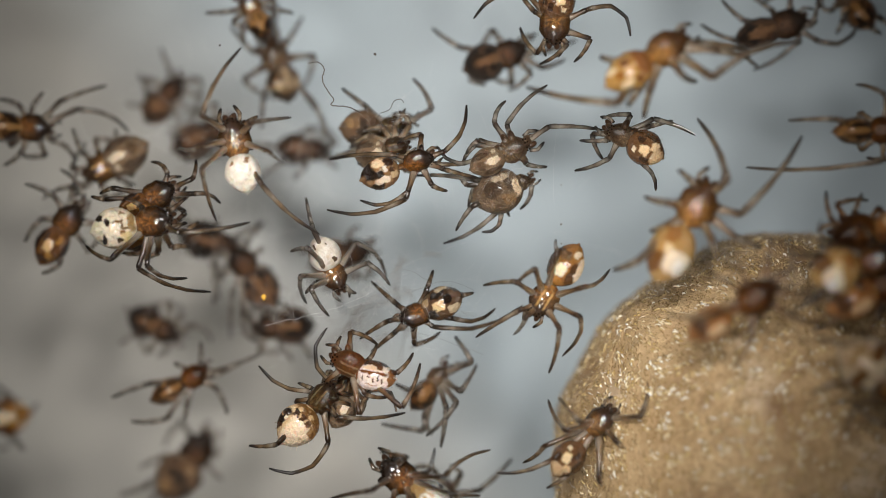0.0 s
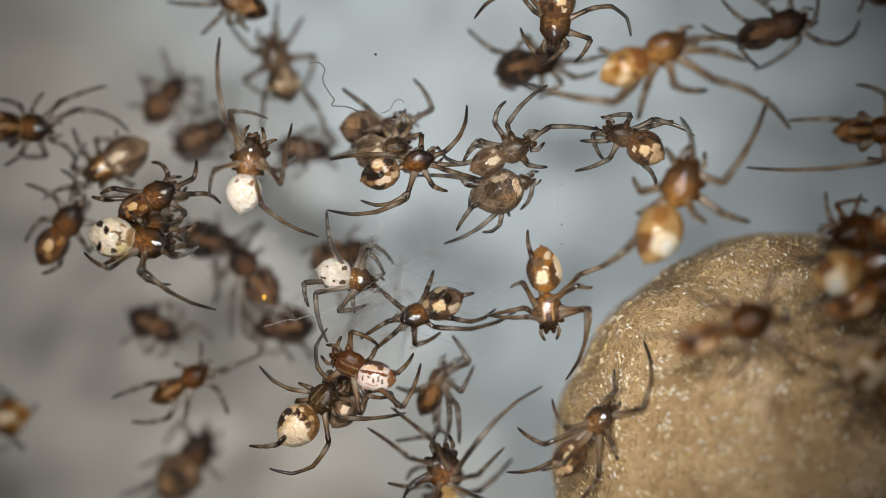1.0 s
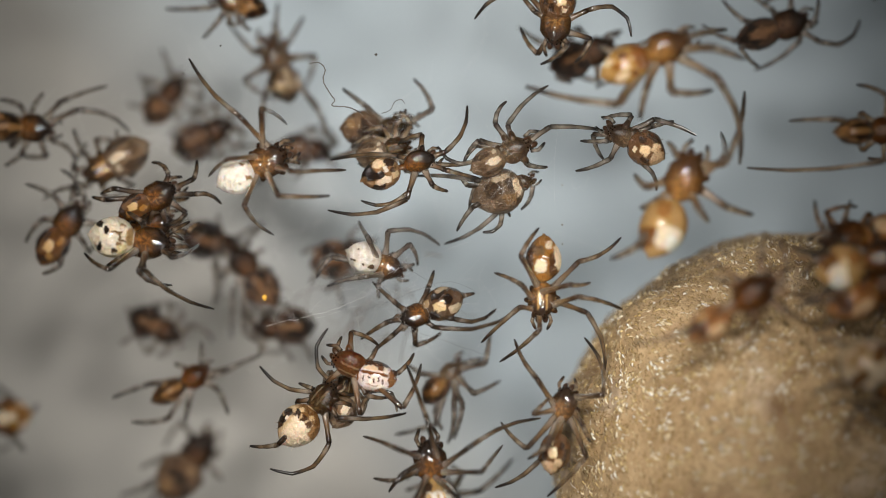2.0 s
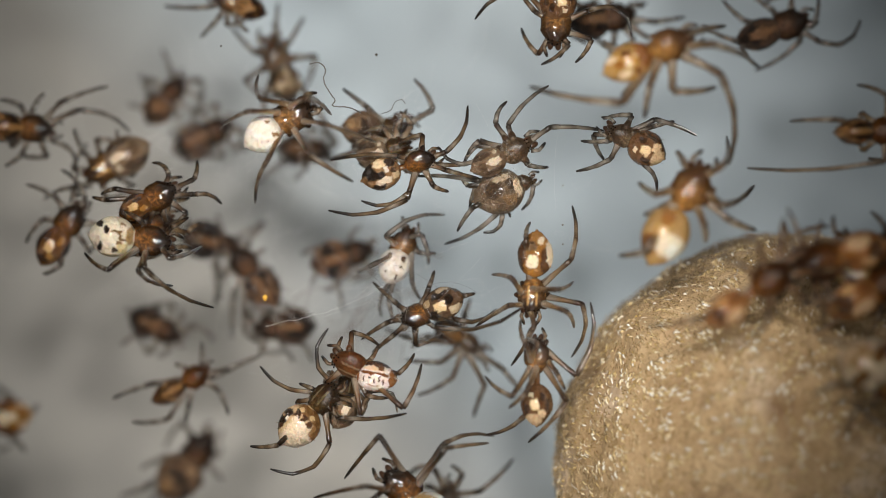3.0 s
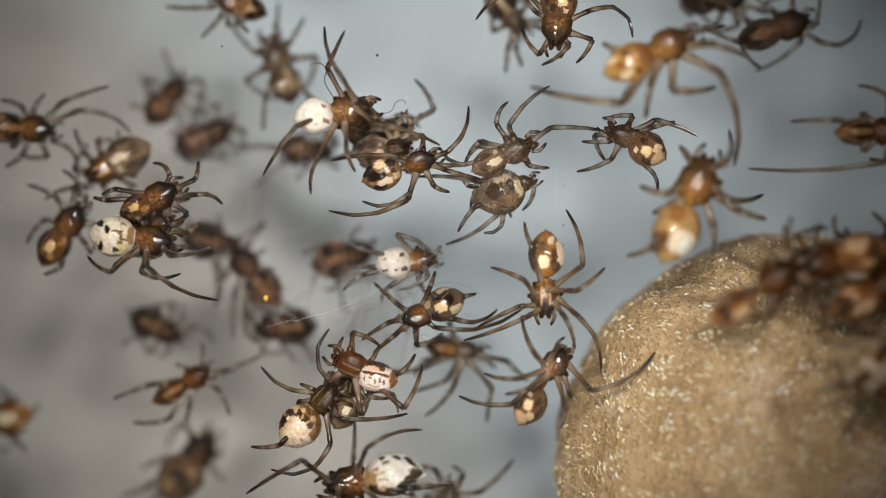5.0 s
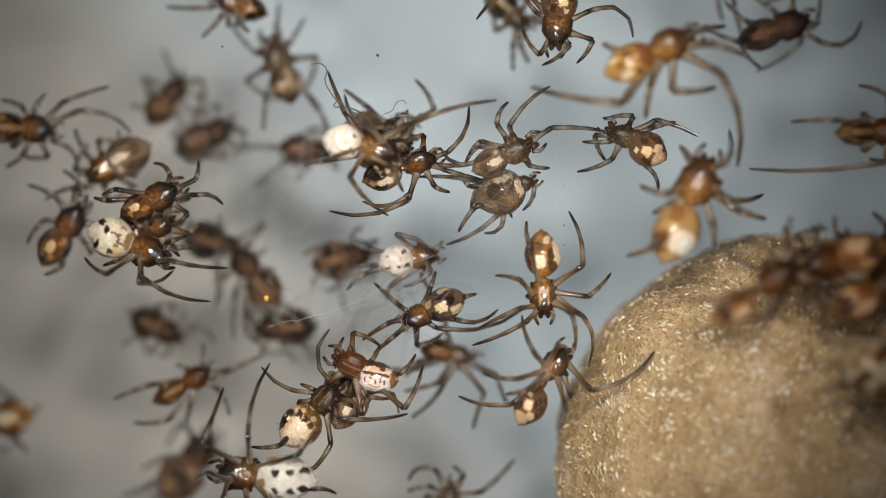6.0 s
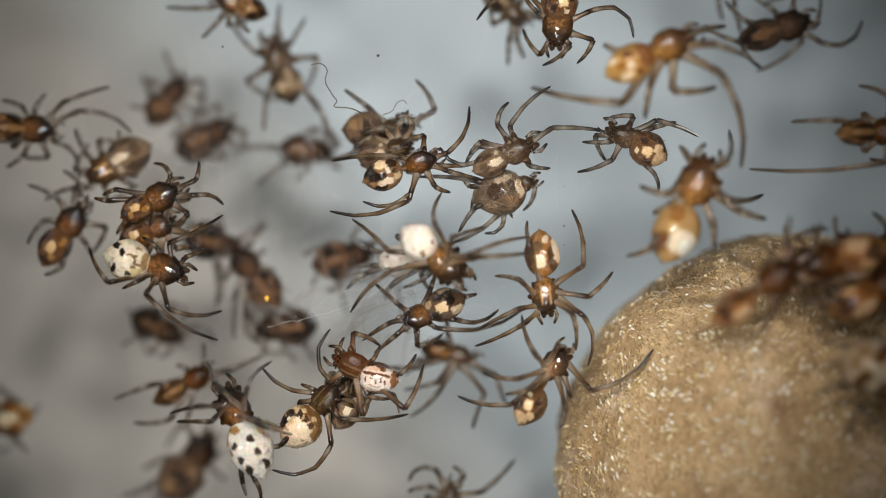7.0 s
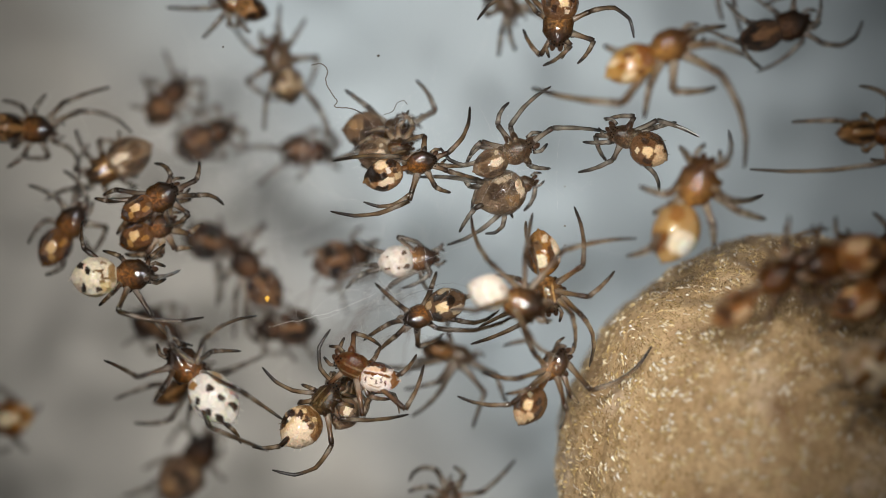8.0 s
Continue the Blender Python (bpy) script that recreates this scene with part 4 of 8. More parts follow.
spiderling("back_up", "dim", "murk", (-5.046, 2.979, -3.6), 51.7, 0.26, (0.45, 0.30, 0.043, 8),
           [(0.134, 0.109, -0.068, 51.6, 21, 0.183, 58.3, -16, 0.504, 6.4),
            (-0.136, 0.108, -0.068, 131.3, 15.8, 0.266, 80.5, -22, 0.466, -25),
            (-0.176, 0.058, -0.068, 156.2, 19.2, 0.488, 125.8, -18, 0.307, -16),
            (-0.051, -0.148, -0.068, -103.2, 14, 0.246, -83.7, -14, 0.245, 10.9),
            (-0.121, -0.119, -0.068, -127, 17.5, 0.449, -175.3, -20, 0.322, -22.9),
            (0.168, -0.072, -0.068, -30.5, -15, 0.368, -130.5, -25, 0.583, -25),
            (0.081, -0.139, -0.068, -67.1, -15, 0.391, -167.5, -25, 0.583, -25),
            (-0.049, 0.148, -0.068, 103.6, -15, 0.395, -152.5, -25, 0.583, 25)],
           "blurred grey-brown spiderling low in the tub", roll=0, thick=0.053)
spiderling("back_mid", "dim", "murk", (-4.216, 2.208, -3.4), 26.6, 0.285, (0.473, 0.377, 0.045, 8),
           [(0.164, 0.053, -0.063, 32, 15.8, 0.071, 32.7, -22, 0.194, 5.3),
            (-0.163, 0.055, -0.063, 155.7, 19.2, 0.491, 170, -18, 0.295, 6.4),
            (0.063, -0.133, -0.063, -72.3, 14, 0.219, -53.8, -14, 0.356, 7.7),
            (-0.166, -0.05, -0.063, -158.1, 17.5, 0.47, -161.2, -20, 0.239, -0.8),
            (-0.046, 0.138, -0.063, 103.6, -15, 0.367, -152.5, -25, 0.541, 25),
            (0.075, 0.129, -0.063, 67.1, -15, 0.363, 167.5, -25, 0.541, 25),
            (0.156, -0.067, -0.063, -30.5, -15, 0.342, -130.5, -25, 0.541, -25),
            (-0.046, -0.138, -0.063, -103.6, -15, 0.367, 152.5, -25, 0.541, -25)],
           "dull brown spiderling low in the tub", roll=0, thick=0.053)
spiderling("back_pale", "dusty", "honey", (-6.19, 1.452, -1.8), -151.4, 0.319, (0.5, 0.407, 0.049, 8),
           [(0.071, -0.149, -0.07, -71.5, 19.2, 0.298, -89.1, -18, 0.524, -10.1),
            (-0.17, -0.081, -0.07, -146.3, 14, 0.326, -123.1, -14, 0.298, 13.1),
            (0.193, 0.034, -0.07, 16.3, 17.5, 0.124, 10, -20, 0.445, -1.2),
            (-0.105, 0.135, -0.07, 117.3, 21, 0.223, 125, -16, 0.297, 1.5),
            (0.084, 0.145, -0.07, 67.1, -15, 0.406, 167.5, -25, 0.606, 25),
            (0.175, -0.075, -0.07, -30.5, -15, 0.383, -130.5, -25, 0.606, -25),
            (-0.051, -0.154, -0.07, -103.6, -15, 0.411, 152.5, -25, 0.606, -25),
            (-0.152, 0.103, -0.07, 137.1, -15, 0.39, -117.5, -25, 0.606, 25)],
           "tan spiderling with a pale flank", roll=0, thick=0.053, slim=0.9, limbs="murk")
spiderling("left_low", "gilt", "umber", (-6.765, 0.502, -1.5), 56.9, 0.32, (0.53, 0.36, 0.05, 8),
           [(0.101, 0.16, -0.079, 66.1, 15.8, 0.32, 92.2, -22, 0.666, 14.7),
            (-0.105, 0.158, -0.079, 114.5, 19.2, 0.302, 163.6, -18, 0.581, 22.7),
            (0.222, -0.006, -0.079, -2.2, 14, 0.287, 54.2, -14, 0.739, 38.3),
            (0.188, -0.095, -0.079, -45.2, 17.5, 0.09, 23.8, -20, 0.68, 58.6),
            (-0.205, -0.07, -0.079, -155.6, 21, 0.639, 160.3, -16, 0.385, -21.3),
            (-0.085, -0.166, -0.079, -109.5, 15.8, 0.298, -118.8, -22, 0.247, -3.1),
            (0.094, -0.163, -0.079, -67.1, -15, 0.457, -167.5, -25, 0.681, -25),
            (0.196, 0.084, -0.079, 30.5, -15, 0.43, 130.5, -25, 0.681, 25)],
           "dark brown spiderling with an orange mark", roll=0, thick=0.053, slim=0.85, limbs="murk")
spiderling("pair_upper", "gilt", "umber", (-5.052, 0.948, -0.5), 28.1, 0.313, (0.46, 0.30, 0.045, 8),
           [(0.154, 0.094, -0.069, 41.7, 14, 0.238, 82.9, -14, 0.419, 65.5),
            (0.194, -0.008, -0.069, -3.3, 17.5, 0.521, 42, -20, 0.361, 22.5),
            (0.174, -0.069, -0.069, -28.2, 21, 0.471, -18.6, -16, 0.563, -56.1),
            (0.096, -0.136, -0.069, -62.7, 15.8, 0.436, -159.8, -22, 0.532, -41.5),
            (-0.155, 0.094, -0.069, 141.4, 19.2, 0.652, 167.6, -18, 0.286, 12.2),
            (-0.178, 0.062, -0.069, 155.7, 14, 0.776, 143.8, -14, 0.265, -6.5),
            (-0.148, -0.1, -0.069, -137.1, -15, 0.382, 117.5, -25, 0.593, -25),
            (-0.05, -0.151, -0.069, -103.6, -15, 0.402, 152.5, -25, 0.593, -25)],
           "brown glossy spiderling crowded against another", roll=0, eyes=True, slim=0.85)
spiderling("pair_between", "gilt", "umber", (-5.08, 0.42, -0.78), 24, 0.26, (0.46, 0.30, 0.03, 8),
           [(0.15, 0.13, -0.05, 40, 24, 0.34, -30, -26, 0.36, 24), (0.15, -0.12, -0.05, -40, 22, 0.36, 28, -26, 0.34, -22),
            (0.05, 0.17, -0.05, 82, 26, 0.30, 12, -28, 0.40, 26), (0.04, -0.17, -0.05, -84, 24, 0.34, -10, -26, 0.36, -26),
            (-0.06, 0.17, -0.05, 112, 24, 0.34, 178, -26, 0.42, 20), (-0.06, -0.17, -0.05, -114, 22, 0.34, -176, -28, 0.40, -20),
            (-0.13, 0.13, -0.05, 142, 20, 0.40, 196, -24, 0.44, 16), (-0.13, -0.13, -0.05, -142, 20, 0.40, -196, -24, 0.46, -16)],
           "dark amber spiderling wedged beneath a huddled pair", thick=0.06, limbs="honey")
spiderling("chain_upper", "dim", "murk", (-4.024, 0.053, -3.2), -14.9, 0.253, (0.439, 0.376, 0.045, 8),
           [(0.101, 0.096, -0.056, 55.2, 17.5, 0.164, 47.4, -20, 0.594, -1.2),
            (-0.048, -0.12, -0.056, -106.3, 21, 0.319, -72.9, -16, 0.696, 17.5),
            (-0.155, 0.021, -0.056, 169.8, 15.8, 0.524, 142.8, -22, 0.332, -13.8),
            (-0.086, 0.106, -0.056, 120.3, 19.2, 0.28, 119.8, -18, 0.228, -1.8),
            (0.156, 0.015, -0.056, 8.2, 14, 0.146, 40.3, -14, 0.197, 16.7),
            (0.066, -0.115, -0.056, -67.1, -15, 0.322, -167.5, -25, 0.48, -25),
            (0.138, -0.059, -0.056, -30.5, -15, 0.303, -130.5, -25, 0.48, -25),
            (-0.12, -0.081, -0.056, -137.1, -15, 0.309, 117.5, -25, 0.48, -25)],
           "blurred dark brown spiderling low in the tub", roll=0, thick=0.053)
spiderling("chain_lower", "dim", "murk", (-3.684, -0.262, -2.8), 126.5, 0.304, (0.599, 0.354, 0.043, 8),
           [(0.123, -0.115, -0.067, -53.7, 17.5, 0.23, -71.9, -20, 0.475, -11.5),
            (0.011, 0.151, -0.067, 86.9, 21, 0.332, 118.8, -16, 0.571, 16.1),
            (-0.111, 0.123, -0.067, 123.7, 15.8, 0.445, 137.2, -22, 0.905, 5.6),
            (-0.155, 0.086, -0.067, 144.2, 19.2, 0.856, 134.9, -18, 0.657, 72.4),
            (-0.186, 0.025, -0.067, 170.2, 14, 0.946, -160.3, -14, 0.484, 14.6),
            (-0.005, -0.152, -0.067, -91.2, 17.5, 0.148, -92.6, -20, 0.201, -0.5),
            (0.166, 0.071, -0.067, 30.5, -15, 0.364, 130.5, -25, 0.576, 25),
            (-0.144, -0.098, -0.067, -137.1, -15, 0.371, 117.5, -25, 0.576, -25)],
           "blurred brown spiderling with a yellow fleck", roll=0, thick=0.053)
spiderling("low_left", "dim", "murk", (-5.157, -1.553, -3.4), -26.6, 0.265, (0.42, 0.31, 0.043, 8),
           [(0.063, 0.144, -0.067, 73, 15.8, 0.279, 118.6, -22, 0.237, 24),
            (0.15, 0.095, -0.067, 41, 19.2, 0.374, 15.5, -18, 0.503, -56.6),
            (-0.158, -0.085, -0.067, -144, 14, 0.431, -124.6, -14, 0.33, 10.8),
            (0.105, -0.127, -0.067, -61.8, 17.5, 0.186, -110, -20, 0.265, -25),
            (-0.19, -0.005, -0.067, -178, 21, 0.556, 156.6, -16, 0.199, -12.7),
            (-0.146, 0.098, -0.067, 137.1, -15, 0.375, -117.5, -25, 0.581, 25),
            (-0.049, -0.148, -0.067, -103.6, -15, 0.394, 152.5, -25, 0.581, -25),
            (-0.049, 0.148, -0.067, 103.6, -15, 0.394, -152.5, -25, 0.581, 25)],
           "blurred brown spiderling near the tub floor", roll=0, thick=0.053)
spiderling("orange_low", "brown", "russet", (-4.508, -2.342, -1.9), 30, 0.258, (0.536, 0.33, 0.04, 8),
           [(-0.149, 0.047, -0.057, 157.7, 14, 0.689, 168.4, -14, 0.774, 4.9),
            (-0.054, 0.121, -0.057, 105.3, 17.5, 0.13, 125, -20, 0.212, 7.5),
            (0.132, 0.073, -0.057, 41.7, 21, 0.122, 56.1, -16, 0.398, 10.8),
            (0.154, -0.036, -0.057, -17.4, 15.8, 0.421, -9.7, -22, 0.744, 3.3),
            (0.084, -0.11, -0.057, -60.6, 19.2, 0.363, -91.1, -18, 0.524, -16.4),
            (-0.142, -0.06, -0.057, -151.5, 14, 0.774, 165.7, -14, 0.7, -20.9),
            (-0.109, -0.094, -0.057, -130.8, 17.5, 0.427, -131.7, -20, 0.28, 0.7),
            (0.138, -0.065, -0.057, -34.6, 21, 0.18, -11.5, -16, 0.491, 9.3)],
           "small reddish brown spiderling low in the silk", roll=0, thick=0.053, slim=0.66, limbs="murk")
spiderling("bottom_left", "shadow", "murk", (-4.579, -3.805, -3.6), 53.5, 0.36, (0.606, 0.428, 0.051, 8),
           [(0.223, -0.007, -0.079, -3, 17.5, 0.122, 4.4, -20, 0.223, 3.3),
            (-0.062, -0.173, -0.079, -103, 21, 0.233, -100, -16, 0.312, 3),
            (-0.211, 0.06, -0.079, 159.6, 15.8, 0.995, 148.9, -22, 0.546, -5.8),
            (-0.16, 0.126, -0.079, 133, 19.2, 0.491, 149.6, -18, 0.499, 7),
            (0.075, -0.17, -0.079, -74.7, 14, 0.186, 4.7, -14, 0.234, 25),
            (-0.22, 0.029, -0.079, 170.2, 17.5, 0.883, -173.9, -20, 0.253, 7.7),
            (0.094, 0.163, -0.079, 67.1, -15, 0.459, 167.5, -25, 0.684, 25),
            (-0.171, -0.116, -0.079, -137.1, -15, 0.441, 117.5, -25, 0.684, -25)],
           "large blurred brown spiderling low in the tub", roll=20, thick=0.053)
spiderling("left_edge", "orange", "murk", (-8.575, -3.222, -3.6), -171.9, 0.36, (0.484, 0.359, 0.043, 8),
           [(-0.221, 0.025, -0.079, 171.1, 19.2, 0.494, -152.1, -18, 0.476, 18),
            (-0.17, 0.117, -0.079, 136.9, 14, 0.501, 122.9, -14, 0.273, -8.3),
            (0.197, -0.085, -0.079, -30.5, -15, 0.432, -130.5, -25, 0.684, -25),
            (0.094, -0.163, -0.079, -67.1, -15, 0.459, -167.5, -25, 0.684, -25),
            (0.197, 0.085, -0.079, 30.5, -15, 0.432, 130.5, -25, 0.684, 25),
            (-0.058, -0.174, -0.079, -103.6, -15, 0.464, 152.5, -25, 0.684, -25),
            (0.094, 0.163, -0.079, 67.1, -15, 0.459, 167.5, -25, 0.684, 25),
            (-0.171, -0.116, -0.079, -137.1, -15, 0.441, 117.5, -25, 0.684, -25)],
           "blurred yellow-brown spiderling at rest", roll=0, thick=0.053)
spiderling("top_brown", "brown", "brown", (-3.91, 4.529, -1.9), 160.6, 0.248, (0.405, 0.291, 0.035, 8),
           [(0.118, 0.079, -0.054, 45, 19.2, 0.166, 22.4, -18, 0.956, -8.7),
            (0.024, 0.122, -0.054, 82.4, 14, 0.209, 68.4, -14, 0.534, -6.4),
            (-0.106, 0.09, -0.054, 130.5, 17.5, 0.306, 152.9, -20, 0.265, 9.7),
            (-0.096, -0.097, -0.054, -125.6, 21, 0.312, -127.3, -16, 0.387, 0.6),
            (0.143, -0.044, -0.054, -25.7, 15.8, 0.126, -24.7, -22, 0.393, -1.9),
            (0.065, -0.112, -0.054, -67.1, -15, 0.315, -167.5, -25, 0.47, -25),
            (-0.04, 0.12, -0.054, 103.6, -15, 0.318, -152.5, -25, 0.47, 25),
            (-0.04, -0.12, -0.054, -103.6, -15, 0.318, 152.5, -25, 0.47, -25)],
           "brown spiderling with an orange mark on its back", roll=0, thick=0.053, slim=0.8, limbs="murk")
spiderling("top_blur", "grey", "dusky", (-3.067, 3.52, -2.6), 109.1, 0.38, (0.50, 0.325, 0.047, 8),
           [(0.242, -0.056, -0.09, -21.1, 15.8, 0.155, -21.4, -22, 0.699, -2.7),
            (0.136, -0.171, -0.09, -65.5, 19.2, 0.165, -50.3, -18, 0.58, 3.5),
            (0.14, 0.169, -0.09, 62.9, 14, 0.199, 28.9, -14, 0.688, -13.6),
            (-0.235, -0.074, -0.09, -157.5, 17.5, 0.922, -172.9, -20, 0.867, -7.1),
            (-0.208, 0.116, -0.09, 143, 21, 0.582, 153.6, -16, 0.6, 4.1),
            (-0.234, -0.075, -0.09, -156.2, 15.8, 0.491, -165.3, -22, 0.531, -3.5),
            (-0.065, -0.197, -0.09, -103.6, -15, 0.523, 152.5, -25, 0.772, -25),
            (-0.065, 0.197, -0.09, 103.6, -15, 0.523, -152.5, -25, 0.772, 25)],
           "blurred pale brown spiderling with spread legs", roll=20, thick=0.053, limbs="murk")
spiderling("cluster_back", "shadow", "dun", (-0.879, 2.135, -1.3), -2, 0.286, (0.56, 0.345, 0.048, 8),
           [(-0.137, 0.09, -0.063, 138.8, 21, 0.523, 143.9, -16, 0.561, 1.6),
            (0.154, 0.071, -0.063, 31.2, 15.8, 0.665, 110.4, -22, 0.715, 25),
            (-0.151, -0.075, -0.063, -146.6, 19.2, 0.481, -157.4, -18, 0.68, -4.4),
            (-0.169, 0.043, -0.063, 160.8, 14, 0.357, -157, -14, 0.471, 20.3),
            (0.159, 0.064, -0.063, 29.9, 17.5, 0.258, 52, -20, 0.197, 12.7),
            (-0.158, -0.066, -0.063, -149.6, 21, 0.278, -158.9, -16, 0.424, -3.1),
            (0.007, 0.143, -0.063, 88.3, 15.8, 0.139, 9.6, -22, 0.392, -25),
            (-0.04, -0.139, -0.063, -100.5, 19.2, 0.183, 167.8, -18, 0.864, -32.5)],
           "dark mottled spiderling in a knot of three", roll=0, thick=0.053, limbs="murk")
spiderling("knot_third", "dusty", "dun", (-0.82, 1.80, -0.66), 12, 0.23, (0.44, 0.27, 0.03, 8),
           [(0.13, 0.12, -0.05, 46, 24, 0.34, 104, -26, 0.36, 24), (0.13, -0.11, -0.05, -44, 22, 0.30, -96, -26, 0.34, -22),
            (0.04, 0.15, -0.05, 84, 26, 0.28, 30, -28, 0.40, 26), (0.04, -0.15, -0.05, -84, 24, 0.30, -20, -26, 0.32, -26),
            (-0.05, 0.15, -0.05, 110, 24, 0.30, 170, -26, 0.42, 20), (-0.05, -0.15, -0.05, -112, 22, 0.32, -176, -28, 0.36, -20),
            (-0.11, 0.11, -0.05, 144, 20, 0.36, 188, -24, 0.44, 16), (-0.11, -0.11, -0.05, -144, 20, 0.36, -200, -24, 0.42, -16)],
           "dull brown spiderling in the middle of a knot", thick=0.05, limbs="tawny")
spiderling("cluster_front", "front", "umber", (-0.4, 1.55, 0), 19, 0.26, (0.71, 0.33, 0.043, 8),
           [(0.167, 0, -0.059, 0.2, 15.8, 0.332, 21.7, -22, 1.017, 45.1),
            (0.028, -0.133, -0.059, -81.2, 19.2, 0.387, -47.5, -18, 0.304, 16.4),
            (-0.101, -0.108, -0.059, -125.4, 14, 0.586, -171.1, -14, 1.5, -39.5),
            (-0.102, -0.107, -0.059, -125.7, 17.5, 0.466, -158.5, -20, 0.96, -59.3),
            (0.132, -0.083, -0.059, -40.9, 21, 0.356, -34.1, -16, 0.643, 2.1),
            (-0.142, 0.072, -0.059, 144.6, 15.8, 0.252, 155.4, -22, 1.301, 15.9),
            (0.145, -0.067, -0.059, -35.1, 19.2, 0.166, -21.2, -18, 0.579, 4.4),
            (0.071, 0.122, -0.059, 67.1, -15, 0.344, 167.5, -25, 0.512, 25)],
           "beige and black spiderling in sharp detail", roll=30, eyes=True, slim=0.9, limbs="brown")
spiderling("gate_upper", "dusty", "dusky", (1.29, 1.75, 0), 25.1, 0.33, (0.519, 0.301, 0.036, 8),
           [(-0.043, 0.161, -0.073, 101, 14, 0.424, 60.6, -14, 0.478, -44.5),
            (0.031, 0.163, -0.073, 82.5, 17.5, 0.307, 32.2, -20, 1.096, -24.6),
            (0.203, 0.022, -0.073, 8.3, 21, 0.572, -22.4, -16, 0.992, -11.4),
            (0.053, -0.159, -0.073, -78.2, 15.8, 0.18, -41.2, -22, 0.405, 16.8),
            (-0.202, 0.029, -0.073, 169.2, 19.2, 0.476, 179.7, -18, 0.896, -82.4),
            (-0.174, 0.087, -0.073, 146.1, 14, 0.506, -164, -14, 0.411, 26.5),
            (0.194, 0.053, -0.073, 25.2, 17.5, 0.109, -80.8, -20, 0.29, -25),
            (-0.158, 0.105, -0.073, 138.3, 21, 0.495, -168.9, -16, 0.35, 25)],
           "grey-brown spiderling with outstretched legs", roll=10, eyes=True, slim=0.86)
spiderling("gate_lower", "bowl", "dusky", (1.419, 1.168, -0.4), 21, 0.22, (0.44, 0.425, 0.042, 8),
           [(-0.165, 0.027, -0.06, 165.9, 14, 0.143, -113.1, -14, 0.587, 25),
            (-0.155, 0.054, -0.06, 155.6, 17.5, 0.621, -143.9, -20, 0.577, 26.3),
            (-0.168, -0.013, -0.06, -174.4, 21, 0.866, -150.6, -16, 0.53, 12),
            (-0.145, -0.069, -0.06, -147.9, 15.8, 0.504, -157.1, -22, 1.227, -24.1),
            (-0.137, -0.079, -0.06, -142.6, 19.2, 0.511, -107.5, -18, 0.585, -93.9),
            (0.157, -0.049, -0.06, -37.4, 14, 0.04, -110.6, -14, 0.552, -46.8),
            (-0.16, 0.042, -0.06, 161.4, 17.5, 0.831, 117.1, -20, 0.27, -22.5),
            (-0.154, 0.056, -0.06, 154.7, 21, 0.744, 148, -16, 1.054, 13)],
           "dark grey-brown spiderling hung beneath another", roll=15, eyes=True)
spiderling("thread_walker", "shred", "dusky", (3.19, 2.01, 0), 150.3, 0.29, (0.484, 0.32, 0.038, 8),
           [(-0.01, 0.145, -0.064, 92.8, 15.8, 0.337, 58.5, -22, 0.693, -17.3),
            (-0.163, 0.061, -0.064, 153.5, 19.2, 0.492, 173.9, -18, 0.578, -51.3),
            (-0.101, -0.12, -0.064, -122.2, 14, 0.494, -163.1, -14, 0.829, -15.2),
            (0.178, -0.021, -0.064, -10.8, 17.5, 0.119, 105, -20, 0.592, 150.2),
            (0.108, 0.116, -0.064, 63.4, 21, 0.102, 34.4, -16, 0.521, -9.4),
            (0.012, -0.145, -0.064, -86.7, 15.8, 0.253, 23, -22, 0.548, 25),
            (-0.125, -0.104, -0.064, -131.5, 19.2, 0.402, -135.8, -18, 0.434, -0.8),
            (0.159, 0.068, -0.064, 30.5, -15, 0.348, 130.5, -25, 0.55, 25)],
           "small beige and brown spiderling gripping a silk thread", roll=-20, eyes=True)
spiderling("top_sharp", "shred", "brown", (2.017, 3.95, -0.2), -94.5, 0.331, (0.453, 0.34, 0.041, 8),
           [(-0.141, -0.12, -0.073, -131.7, 19.2, 0.678, -83.9, -18, 1.094, 51.1),
            (-0.105, 0.142, -0.073, 118.5, 14, 0.476, 117.6, -14, 1.141, -106.4),
            (0.157, 0.107, -0.073, 45.6, 17.5, 0.218, -36.9, -20, 0.642, -25),
            (0.058, 0.159, -0.073, 74.9, 21, 0.544, -18, -16, 0.516, -25),
            (-0.104, -0.143, -0.073, -117, 15.8, 0.289, -135.5, -22, 0.604, -7.5),
            (-0.18, -0.079, -0.073, -149.1, 19.2, 0.444, -134.7, -18, 0.448, 8.4),
            (-0.195, 0.051, -0.073, 160.8, 14, 0.474, 165.3, -14, 0.327, 1.5),
            (0.181, -0.078, -0.073, -30.5, -15, 0.397, -130.5, -25, 0.628, -25)],
           "brown and cream spiderling hanging head down", roll=0, eyes=True)
